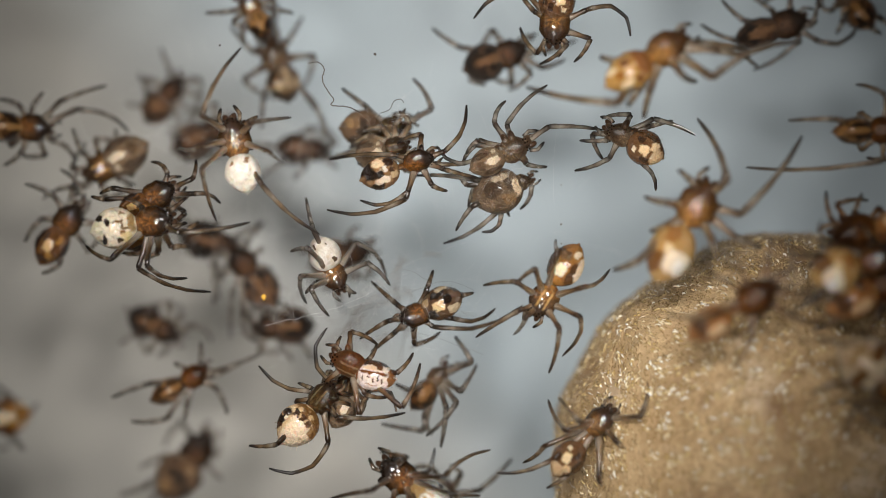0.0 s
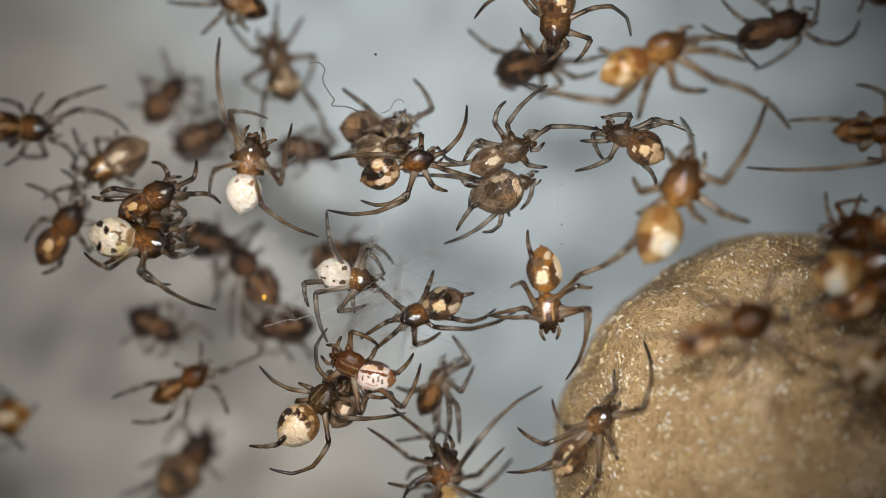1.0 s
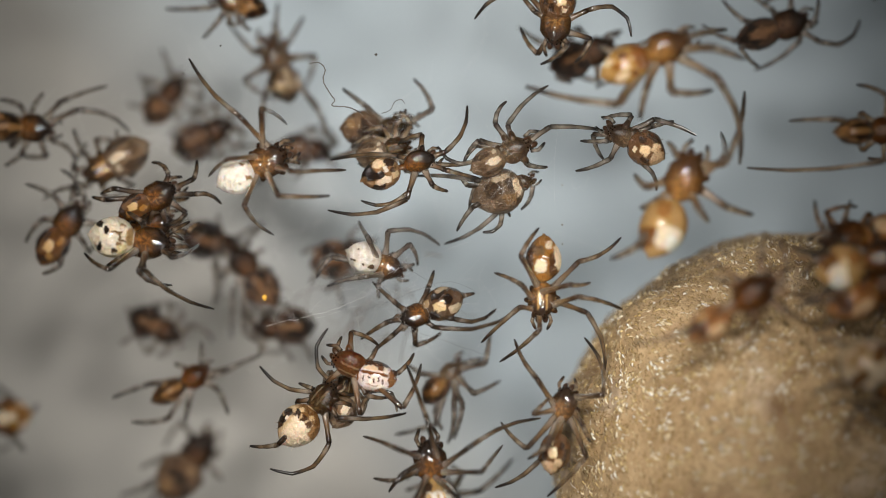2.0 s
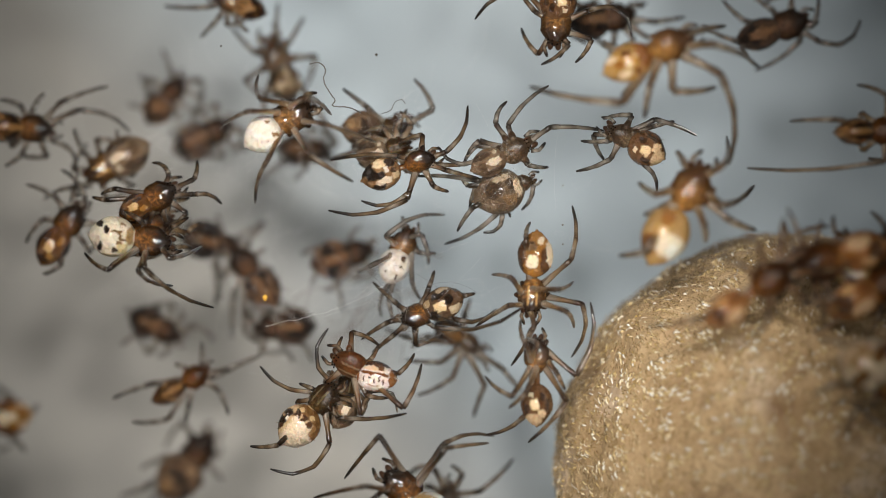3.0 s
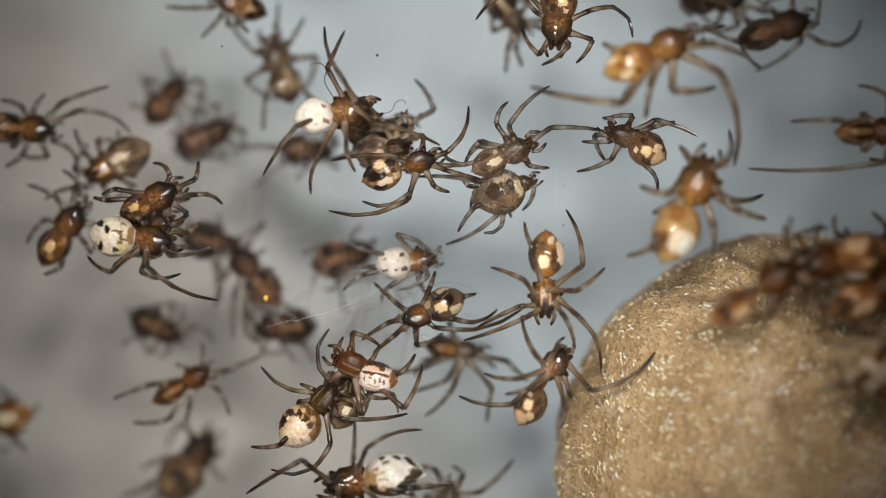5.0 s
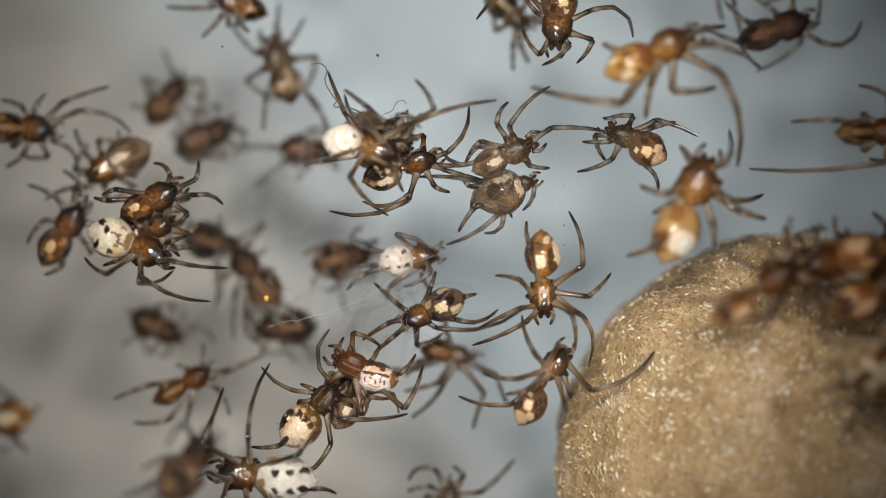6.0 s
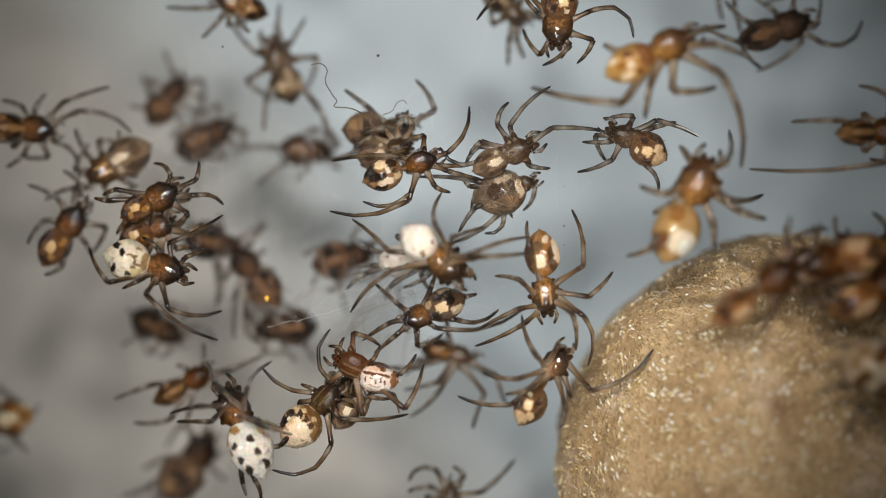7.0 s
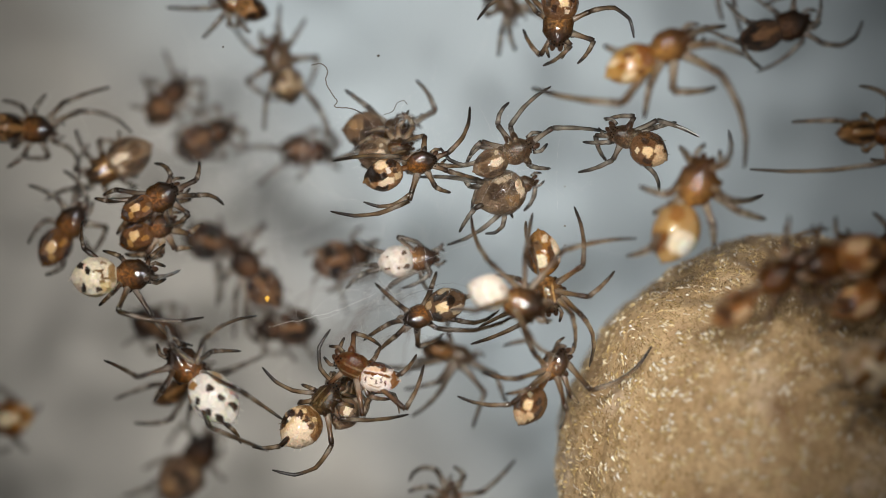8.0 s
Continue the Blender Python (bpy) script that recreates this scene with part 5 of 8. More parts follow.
spiderling("bank_dark", "dim", "murk", (6.293, 4.069, -1.5), 18.8, 0.328, (0.574, 0.405, 0.049, 8),
           [(0.132, -0.125, -0.072, -52.1, 19.2, 0.466, -36.3, -18, 1.044, 88.1),
            (0.191, -0.056, -0.072, -23.3, 14, 0.239, 45.3, -14, 0.549, 25),
            (-0.202, -0.018, -0.072, -173.5, 17.5, 0.831, -76.3, -20, 0.546, 25),
            (-0.189, 0.061, -0.072, 157, 21, 0.646, 124.7, -16, 0.606, -16.8),
            (-0.203, 0.001, -0.072, 179.7, 15.8, 0.833, 143.7, -22, 0.746, -18),
            (-0.104, 0.141, -0.072, 115.8, 19.2, 0.217, 123.6, -18, 0.539, 1.5),
            (0.074, -0.153, -0.072, -72.8, 14, 0.186, -151.8, -14, 1.037, -25),
            (0.086, 0.149, -0.072, 67.1, -15, 0.417, 167.5, -25, 0.622, 25)],
           "dark grey-brown spiderling on the far silk", roll=0, thick=0.053, slim=0.72)
spiderling("right_edge", "brown", "russet", (7.69, 2.045, 1.3), 2.1, 0.294, (0.538, 0.331, 0.04, 8),
           [(-0.177, 0.036, -0.065, 165.3, 14, 0.742, 176.7, -14, 0.807, 5.3),
            (0.007, 0.147, -0.065, 88.1, 17.5, 0.482, 143.6, -20, 0.567, 25),
            (-0.023, -0.146, -0.065, -96.6, 21, 0.421, -172.9, -16, 2.402, -13),
            (0.161, -0.069, -0.065, -30.5, -15, 0.352, -130.5, -25, 0.557, -25),
            (0.161, 0.069, -0.065, 30.5, -15, 0.352, 130.5, -25, 0.557, 25),
            (-0.139, -0.094, -0.065, -137.1, -15, 0.359, 117.5, -25, 0.557, -25),
            (0.077, -0.133, -0.065, -67.1, -15, 0.374, -167.5, -25, 0.557, -25),
            (-0.139, 0.094, -0.065, 137.1, -15, 0.359, -117.5, -25, 0.557, 25)],
           "dark reddish brown spiderling in loose silk", roll=0, slim=0.72, limbs="tawny")
spiderling("sac_rim", "flare", "umber", (7.42, -0.166, 1.5), 18.2, 0.351, (0.749, 0.403, 0.048, 8),
           [(-0.182, 0.096, -0.077, 145.6, 21, 0.916, 84.3, -16, 0.328, -25),
            (-0.013, 0.175, -0.077, 92.7, 15.8, 0.231, 107, -22, 0.337, 6.8),
            (-0.208, 0.053, -0.077, 162, 19.2, 1.271, 150.7, -18, 0.211, -5.9),
            (-0.209, -0.049, -0.077, -163.1, 14, 1.058, -161.8, -14, 0.502, 1),
            (0.158, 0.121, -0.077, 54.2, 17.5, 0.12, 48.7, -20, 0.559, 2.6),
            (-0.185, -0.093, -0.077, -144.7, 21, 0.351, -75.7, -16, 0.435, 25),
            (-0.197, 0.075, -0.077, 152.6, 15.8, 0.446, 115.3, -22, 0.382, -19.7),
            (0.092, -0.159, -0.077, -67.1, -15, 0.447, -167.5, -25, 0.666, -25)],
           "dark spiderling with a pale pink flank on the sac", roll=0)
spiderling("sac_huddle", "rusty", "russet", (6.374, -0.259, 2.4), -164.3, 0.40, (0.70, 0.43, 0.043, 8),
           [(0.173, -0.102, -0.076, -40.1, 14, 0.302, -78.5, -14, 0.521, -21.1),
            (-0.014, -0.172, -0.076, -93, 17.5, 0.21, -116.1, -20, 0.373, -11.1),
            (0.204, 0.053, -0.076, 20, 21, 0.368, 33.5, -16, 0.5, 7.8),
            (0.01, 0.173, -0.076, 87.6, 15.8, 0.353, 67.8, -22, 0.529, -9.7),
            (-0.145, 0.127, -0.076, 129.7, 19.2, 0.418, 143.2, -18, 0.639, 5.3),
            (-0.164, -0.111, -0.076, -137.1, -15, 0.423, 117.5, -25, 0.656, -25),
            (0.091, -0.157, -0.076, -67.1, -15, 0.44, -167.5, -25, 0.656, -25),
            (0.091, 0.157, -0.076, 67.1, -15, 0.44, 167.5, -25, 0.656, 25)],
           "rust brown spiderling huddled on the egg sac", roll=0, slim=0.8)
spiderling("sac_crowd", "rusty", "russet", (7.62, -0.568, 2.2), 27, 0.40, (0.66, 0.45, 0.046, 8),
           [(-0.082, 0.16, -0.076, 109.2, 19.2, 0.281, 115.4, -18, 0.506, 1.5),
            (-0.211, -0.035, -0.076, -167.7, 14, 0.734, -178, -14, 0.666, -4.8),
            (-0.148, -0.125, -0.076, -129.8, 17.5, 0.325, -137.8, -20, 0.552, -2),
            (-0.212, 0.028, -0.076, 170, 21, 0.799, 164.1, -16, 0.61, -3.2),
            (-0.024, -0.172, -0.076, -95.3, 15.8, 0.247, -105.3, -22, 0.632, -4.4),
            (0.19, 0.081, -0.076, 30.5, -15, 0.416, 130.5, -25, 0.658, 25),
            (0.19, -0.081, -0.076, -30.5, -15, 0.416, -130.5, -25, 0.658, -25),
            (0.091, 0.157, -0.076, 67.1, -15, 0.441, 167.5, -25, 0.658, 25)],
           "dark brown spiderling crowded on the egg sac", roll=0, slim=0.8)
spiderling("sac_edge", "orange", "amber", (7.67, -2.37, 2.9), -39.3, 0.381, (0.676, 0.465, 0.056, 8),
           [(-0.236, -0.002, -0.084, -179.3, 15.8, 1.021, -159.7, -22, 0.424, 9.8),
            (-0.109, -0.169, -0.084, -115.5, 19.2, 0.556, -81.5, -18, 0.542, 18),
            (-0.195, -0.107, -0.084, -144.4, 14, 0.855, -120.5, -14, 0.44, 12.7),
            (0.208, 0.089, -0.084, 30.5, -15, 0.456, 130.5, -25, 0.722, 25),
            (0.1, 0.173, -0.084, 67.1, -15, 0.485, 167.5, -25, 0.722, 25),
            (0.208, -0.089, -0.084, -30.5, -15, 0.456, -130.5, -25, 0.722, -25),
            (-0.061, 0.184, -0.084, 103.6, -15, 0.49, -152.5, -25, 0.722, 25),
            (0.1, -0.173, -0.084, -67.1, -15, 0.485, -167.5, -25, 0.722, -25)],
           "orange-brown spiderling close to the lens", roll=0, limbs="tawny")
spiderling("underside", "dim", "murk", (-2.367, 1.828, -3.4), -3.6, 0.254, (0.385, 0.308, 0.037, 8),
           [(-0.144, -0.051, -0.056, -155.1, 19.2, 0.554, -141.5, -18, 0.712, 7.4),
            (-0.157, 0.005, -0.056, 177.8, 14, 0.714, -179.4, -14, 0.545, 1.4),
            (0.126, -0.076, -0.056, -43.1, 17.5, 0.138, -34, -20, 0.281, 1.4),
            (-0.075, -0.112, -0.056, -115.7, 21, 0.284, -128.8, -16, 0.311, -5.2),
            (0.066, 0.115, -0.056, 67.1, -15, 0.323, 167.5, -25, 0.481, 25),
            (-0.041, 0.122, -0.056, 103.6, -15, 0.326, -152.5, -25, 0.481, 25),
            (0.139, 0.06, -0.056, 30.5, -15, 0.304, 130.5, -25, 0.481, 25),
            (-0.12, 0.082, -0.056, 137.1, -15, 0.31, -117.5, -25, 0.481, 25)],
           "small blurred brown spiderling low in the tub", roll=0, thick=0.053)
spiderling("below_thread", "dim", "murk", (-3.192, -1.46, -3), -177, 0.284, (0.439, 0.355, 0.043, 8),
           [(0.143, 0.083, -0.062, 41, 21, 0.185, -21.5, -16, 0.322, -25),
            (-0.153, 0.07, -0.062, 148.9, 15.8, 0.558, 120.9, -22, 0.381, -14.7),
            (-0.09, 0.122, -0.062, 116.9, 19.2, 0.242, 120.7, -18, 0.398, 0),
            (-0.045, -0.137, -0.062, -103.6, -15, 0.365, 152.5, -25, 0.538, -25),
            (0.074, -0.128, -0.062, -67.1, -15, 0.361, -167.5, -25, 0.538, -25),
            (-0.135, -0.091, -0.062, -137.1, -15, 0.347, 117.5, -25, 0.538, -25),
            (0.155, -0.067, -0.062, -30.5, -15, 0.34, -130.5, -25, 0.538, -25),
            (0.074, 0.128, -0.062, 67.1, -15, 0.361, 167.5, -25, 0.538, 25)],
           "blurred brown spiderling under a silk thread", roll=0, thick=0.053)
spiderling("mid_dark", "dim", "murk", (-1.596, -0.074, -3), 16.4, 0.284, (0.455, 0.375, 0.045, 8),
           [(-0.131, -0.095, -0.062, -136, 15.8, 0.5, -104, -22, 0.603, 17),
            (-0.162, 0.055, -0.062, 156.1, 19.2, 0.625, 179.8, -18, 0.298, 11.3),
            (-0.021, 0.141, -0.062, 95.5, 14, 0.183, 41.1, -14, 0.31, -25),
            (-0.174, -0.023, -0.062, -170.4, 17.5, 0.634, -144.1, -20, 0.327, 13.4),
            (0.176, 0.007, -0.062, 4, 21, 0.086, 38.2, -16, 0.246, 17.7),
            (-0.136, -0.09, -0.062, -138.4, 15.8, 0.452, -144.2, -22, 0.363, -1.8),
            (0.074, -0.128, -0.062, -67.1, -15, 0.361, -167.5, -25, 0.538, -25),
            (-0.045, -0.137, -0.062, -103.6, -15, 0.365, 152.5, -25, 0.538, -25)],
           "blurred dark grey spiderling low in the tub", roll=0, thick=0.053)
spiderling("mid_beige", "saddle", "umber", (-0.473, -1.198, -0.4), -155.4, 0.262, (0.532, 0.355, 0.041, 8),
           [(0.18, 0.042, -0.066, 18, 19.2, 0.326, 15.2, -18, 0.549, -0.5),
            (-0.187, 0.005, -0.066, 178.2, 14, 0.742, 170.2, -14, 0.234, -4),
            (-0.164, 0.073, -0.066, 149.4, 17.5, 0.532, 138.2, -20, 0.87, 57),
            (0.183, -0.033, -0.066, -14.1, 21, 0.32, 3.9, -16, 0.622, 8.2),
            (0.103, -0.126, -0.066, -61, 15.8, 0.227, -64.3, -22, 0.654, -3.9),
            (-0.142, -0.098, -0.066, -136.6, 19.2, 0.405, -134.3, -18, 0.335, 2.5),
            (-0.105, 0.125, -0.066, 119.9, 14, 0.234, 146.8, -14, 1.755, 42),
            (0.079, 0.137, -0.066, 67.1, -15, 0.384, 167.5, -25, 0.573, 25)],
           "beige and black spiderling with a glossy head", roll=20, eyes=True, slim=0.86)
spiderling("pale_front", "clasp", "dun", (-2.09, -2.64, 0), 48, 0.30, (0.673, 0.376, 0.045, 8),
           [(-0.025, 0.139, -0.062, 91.4, 14, 0.041, 133.4, -14, 1.174, -49.4),
            (-0.114, -0.106, -0.062, -129.4, 17.5, 0.684, -161.5, -20, 1.367, -82),
            (-0.173, 0.006, -0.062, 177.6, 21, 1.041, 143.9, -16, 0.524, -16.9),
            (0.172, -0.017, -0.062, -8.8, 15.8, 0.137, 101.6, -22, 1.276, -96.5),
            (-0.038, -0.137, -0.062, -101.1, 19.2, 0.306, -53.8, -18, 1.269, 16.4),
            (-0.015, 0.139, -0.062, 93.6, 14, 0.113, 107.2, -14, 0.278, 6),
            (-0.133, 0.09, -0.062, 137.1, -15, 0.342, -117.5, -25, 0.531, 25),
            (0.073, -0.127, -0.062, -67.1, -15, 0.356, -167.5, -25, 0.531, -25)],
           "cream-bellied spiderling clasping another", roll=-30, eyes=True, limbs="brown")
spiderling("clasped_third", "dusty", "dun", (-1.70, -2.46, -0.35), 80, 0.21, (0.46, 0.275, 0.03, 8, -20),
           [(0.10, 0.12, -0.05, 62, 20, 0.26, 150, -30, 0.30, 20), (0.11, -0.10, -0.05, -38, 24, 0.28, -120, -28, 0.34, -20),
            (0.02, 0.14, -0.05, 98, 26, 0.24, 170, -30, 0.26, 22), (0.03, -0.14, -0.05, -82, 22, 0.26, -160, -30, 0.30, -22),
            (-0.05, 0.14, -0.05, 128, 22, 0.26, 190, -26, 0.30, 18), (-0.05, -0.14, -0.05, -118, 26, 0.30, -175, -30, 0.32, -18),
            (-0.10, 0.10, -0.05, 150, 18, 0.30, 205, -24, 0.34, 14), (-0.10, -0.10, -0.05, -150, 18, 0.32, -200, -24, 0.34, -14)],
           "small dull tan spiderling folded between two others", limbs="tawny")
spiderling("pink_back", "strokes", "rust", (-1.615, -2.033, 0.2), 153.9, 0.319, (0.499, 0.337, 0.04, 8, 17),
           [(0.198, -0.004, -0.07, -2.1, 19.2, 0.088, -65.9, -18, 0.383, -25),
            (-0.163, -0.091, -0.07, -138.4, 14, 0.153, -102.8, -14, 0.329, 21.3),
            (-0.191, -0.04, -0.07, -164.7, 17.5, 0.681, -116.7, -20, 0.494, 24.4),
            (-0.192, 0.037, -0.07, 165.9, 21, 1.079, -96.4, -16, 0.874, 18.6),
            (-0.12, 0.127, -0.07, 125.9, 15.8, 0.77, -65.2, -22, 1.228, -172.5),
            (-0.158, 0.096, -0.07, 140.6, 19.2, 0.457, -172.2, -18, 0.426, 22.4),
            (0.084, -0.145, -0.07, -67.1, -15, 0.406, -167.5, -25, 0.605, -25),
            (0.084, 0.145, -0.07, 67.1, -15, 0.406, 167.5, -25, 0.605, 25)],
           "pink-white spiderling with a rust brown head", roll=-35, eyes=True, slim=0.84)
spiderling("bottom_far", "grey", "dusky", (0.113, -4.522, -1.8), 74.1, 0.247, (0.375, 0.29, 0.035, 8),
           [(0.113, 0.084, -0.054, 44.5, 14, 0.45, 86.5, -14, 0.632, 84.6),
            (0.068, -0.111, -0.054, -65.3, 17.5, 0.468, -38, -20, 0.895, 12.9),
            (0.147, -0.034, -0.054, -17.4, 21, 0.359, 56.6, -16, 0.271, 25),
            (0.037, 0.12, -0.054, 77.6, 15.8, 0.301, 111.2, -22, 0.461, 17.5),
            (-0.117, -0.079, -0.054, -137.1, -15, 0.302, 117.5, -25, 0.469, -25),
            (-0.117, 0.079, -0.054, 137.1, -15, 0.302, -117.5, -25, 0.469, 25),
            (-0.04, -0.119, -0.054, -103.6, -15, 0.318, 152.5, -25, 0.469, -25),
            (-0.04, 0.119, -0.054, 103.6, -15, 0.318, -152.5, -25, 0.469, 25)],
           "blurred grey spiderling at the edge of the silk", roll=0, thick=0.053, slim=0.8)
spiderling("white_left", "blotch", "umber", (-5.061, 0.472, 0.3), 10.2, 0.328, (0.694, 0.374, 0.045, 8),
           [(0.171, -0.089, -0.072, -36, 58.2, 0.618, -7.3, -13.9, 1.277, 10.8),
            (-0.096, -0.145, -0.072, -116.9, 13.9, 0.717, -45.8, -31.9, 1.533, 28.3),
            (-0.061, -0.157, -0.072, -106.5, 29.4, 0.706, -58.1, -47.1, 0.985, 41.2),
            (-0.17, -0.09, -0.072, -145.6, 31.4, 0.93, 157.7, -40.2, 0.719, -23.3),
            (0.19, 0.059, -0.072, 26.9, 57.7, 0.24, 29.3, -13.9, 0.4, 0.5),
            (-0.099, 0.144, -0.072, 113.4, 41.9, 0.234, 137.4, -13.9, 0.345, 11.6),
            (0.183, -0.072, -0.072, -35.6, 13.9, 0.098, -7, -13.9, 0.313, 12.5),
            (-0.179, -0.079, -0.072, -148.9, 13.9, 0.419, -150.7, -13.9, 0.4, 0.5)],
           "cream spiderling with black spots and a brown head", roll=0, eyes=True)
spiderling("white_climber", "ivory", "brown", (-3.635, 1.933, 0.35), 104, 0.35, (0.622, 0.327, 0.039, 8),
           [(0.149, 0.104, -0.07, 43.4, 63, 1.018, -31.7, -20.1, 1.475, -20.8),
            (0.065, -0.15, -0.07, -73.4, 72.5, 1.018, -89.8, -66.1, 1.463, -1.4),
            (-0.011, 0.159, -0.07, 92.9, 66.1, 1.018, 95.5, -72.5, 1.468, -13.4),
            (-0.113, -0.13, -0.07, -123.1, 59.2, 1.018, -152.6, -72.2, 0.921, 7.1),
            (-0.105, 0.135, -0.07, 120.4, 54.6, 1.018, 171.8, -48.6, 1.405, 8),
            (-0.189, -0.047, -0.07, -162.2, 26.5, 0.86, -154.1, -13.9, 1.365, 18.1),
            (0.197, 0.012, -0.07, 5.8, 40.1, 0.153, -39.1, -33, 0.215, -17.4),
            (0.116, -0.128, -0.07, -58.7, 13.9, 0.223, -65.6, -40.6, 0.237, -9.4)],
           "ivory spiderling with faint spots, crawling through the web", roll=0, eyes=True, limbs="honey")
spiderling("mid_white", "chalk", "brown", (-1.896, -0.508, -0.3), -65.9, 0.271, (0.445, 0.302, 0.036, 8),
           [(-0.168, 0.001, -0.06, 179.4, 25.6, 0.847, 173.3, -41.4, 0.764, -4.3),
            (-0.093, 0.113, -0.06, 122, 13.9, 0.585, 49.8, -51.2, 1.207, -44.4),
            (0.002, 0.136, -0.06, 89.3, 13.9, 0.514, 33.4, -16, 0.598, -25),
            (-0.161, -0.04, -0.06, -161.7, 54.5, 0.868, -118.6, -46.3, 0.471, 19.7),
            (-0.074, -0.122, -0.06, -114.4, 60.2, 0.868, -38.2, -59.3, 0.935, 23.2),
            (0.007, -0.136, -0.06, -87.8, 61.8, 0.663, -2.2, -39.2, 0.746, 14.8),
            (-0.02, -0.135, -0.06, -95.7, 13.9, 0.207, -74.6, -13.9, 0.293, 11.1),
            (0.16, 0.042, -0.06, 23.1, 13.9, 0.109, 35, -13.9, 0.232, 8.6)],
           "pale spotted spiderling with banded grey legs", roll=0, eyes=True, limbs="murk")
spiderling("orange_walker", "leaf", "honey", (1.805, -0.921, 0.3), -122.3, 0.308, (0.733, 0.374, 0.045, 8),
           [(-0.15, 0.095, -0.068, 139.9, 47.6, 0.801, 127.4, -61.7, 1.184, 25.6),
            (-0.182, -0.046, -0.068, -161.6, 41.9, 0.951, -124.7, -72.5, 0.644, -13.1),
            (-0.006, -0.154, -0.068, -91.7, 49.8, 0.693, -57, -35.1, 0.698, 10.7),
            (0.153, -0.092, -0.068, -40.6, 55, 0.47, -27.7, -20.6, 0.979, 4.4),
            (0.183, -0.044, -0.068, -18.9, 62.8, 0.513, 18.4, -72.5, 1.267, -8.9),
            (-0.028, 0.153, -0.068, 97.8, 46.8, 0.776, 49.1, -62.5, 1.442, -38.8),
            (-0.126, -0.116, -0.068, -128.6, 63.1, 0.931, -26.6, -48.8, 0.67, 13.2),
            (0.093, 0.135, -0.068, 63.2, 62.7, 0.83, 28.4, -28.4, 0.927, -14.7)],
           "orange spiderling with a cream leaf mark, striding", roll=0, eyes=True, slim=0.86)
spiderling("sac_visitor", "shred", "brown", (2.786, -3.025, 0.6), 49.9, 0.287, (0.87, 0.335, 0.04, 8),
           [(0.133, -0.095, -0.063, -43.4, 49.9, 0.804, 8.7, -43.7, 1.366, 42.7),
            (-0.161, 0.062, -0.063, 153.7, 8.1, 0.919, -172.4, -50, 0.727, -20.2),
            (-0.175, 0.027, -0.063, 168.9, 8.1, 0.919, 157.7, -8.1, 1.005, -27.1),
            (-0.144, 0.085, -0.063, 141.7, 53.3, 0.78, 84.2, -49.9, 0.901, -19),
            (-0.115, 0.11, -0.063, 124, 72.5, 0.712, 83.1, -13.9, 0.579, -4.6),
            (-0.138, -0.09, -0.063, -139.8, 13.9, 0.902, -100.5, -69.5, 1.021, -11.3),
            (-0.035, -0.141, -0.063, -99.9, 53.8, 0.506, -96.4, -35.2, 0.343, 3.2),
            (-0.176, -0.024, -0.063, -170.1, 8.1, 0.919, 169.2, -8.1, 0.457, -12)],
           "brown and cream spiderling with one foot on the sac", roll=-25, eyes=True, slim=0.86, limbs="honey")
spiderling("big_low", "paired", "umber", (-0.75, -3.992, 0.5), 138.5, 0.357, (0.80, 0.49, 0.054, 8),
           [(0.092, 0.162, -0.079, 68.5, 72.5, 1.032, 53.2, -50.4, 1.254, 5.4),
            (-0.162, -0.121, -0.079, -135, 53.1, 0.986, -92.9, -57.7, 1.657, -22.5),
            (-0.131, -0.144, -0.079, -123, 70.6, 1.097, -68.4, -72.5, 1.221, 2.9),
            (0.147, -0.134, -0.079, -94, 72.5, 0.805, 30.4, -41.9, 0.633, 5.1),
            (-0.1, 0.159, -0.079, 114.5, 54.6, 0.704, 89.5, -53.9, 0.715, -6.1),
            (-0.211, 0.053, -0.079, 161, 66, 1.118, 104.2, -66.5, 1.11, 1.3),
            (-0.201, -0.076, -0.079, -153.7, 47.7, 1.142, -149.1, -66.2, 1.251, -1.5),
            (-0.219, 0.025, -0.079, 171.5, 34.3, 1.12, -179.8, -42.4, 0.492, -30.1)],
           "large cream spiderling with black blotches, close to the lens", roll=0, eyes=True, slim=0.86)
spiderling("rim_orange", "flare", "amber", (4.408, 0.751, 1.8), 60.3, 0.405, (0.947, 0.49, 0.059, 8),
           [(0.236, -0.07, -0.089, -22.6, 49.1, 0.589, 36.2, -48.9, 1.769, 18.9),
            (-0.116, 0.18, -0.089, 114, 51.4, 0.511, 113.6, -39.9, 0.521, -15.9),
            (0.07, -0.195, -0.089, -75.2, 18.4, 0.567, -17.2, -13.9, 1.808, 14.9),
            (-0.24, 0.06, -0.089, 162, 23.3, 1.241, 149.2, -38.4, 0.608, -11.2),
            (-0.162, -0.155, -0.089, -127.3, 36, 0.59, -132, -40.1, 0.399, 0.1),
            (0.196, 0.126, -0.089, 55, 70.4, 0.25, 70.5, -13.9, 0.422, 8.4),
            (-0.053, -0.198, -0.089, -101.2, 13.9, 0.655, -86.1, -13.9, 0.536, 8),
            (-0.226, 0.088, -0.089, 151.6, 13.9, 0.416, 141.4, -13.9, 0.315, -6.5)],
           "orange spiderling with a bright cream flank on the sac's rim", roll=0, slim=0.85, limbs="tawny", thick=0.068)
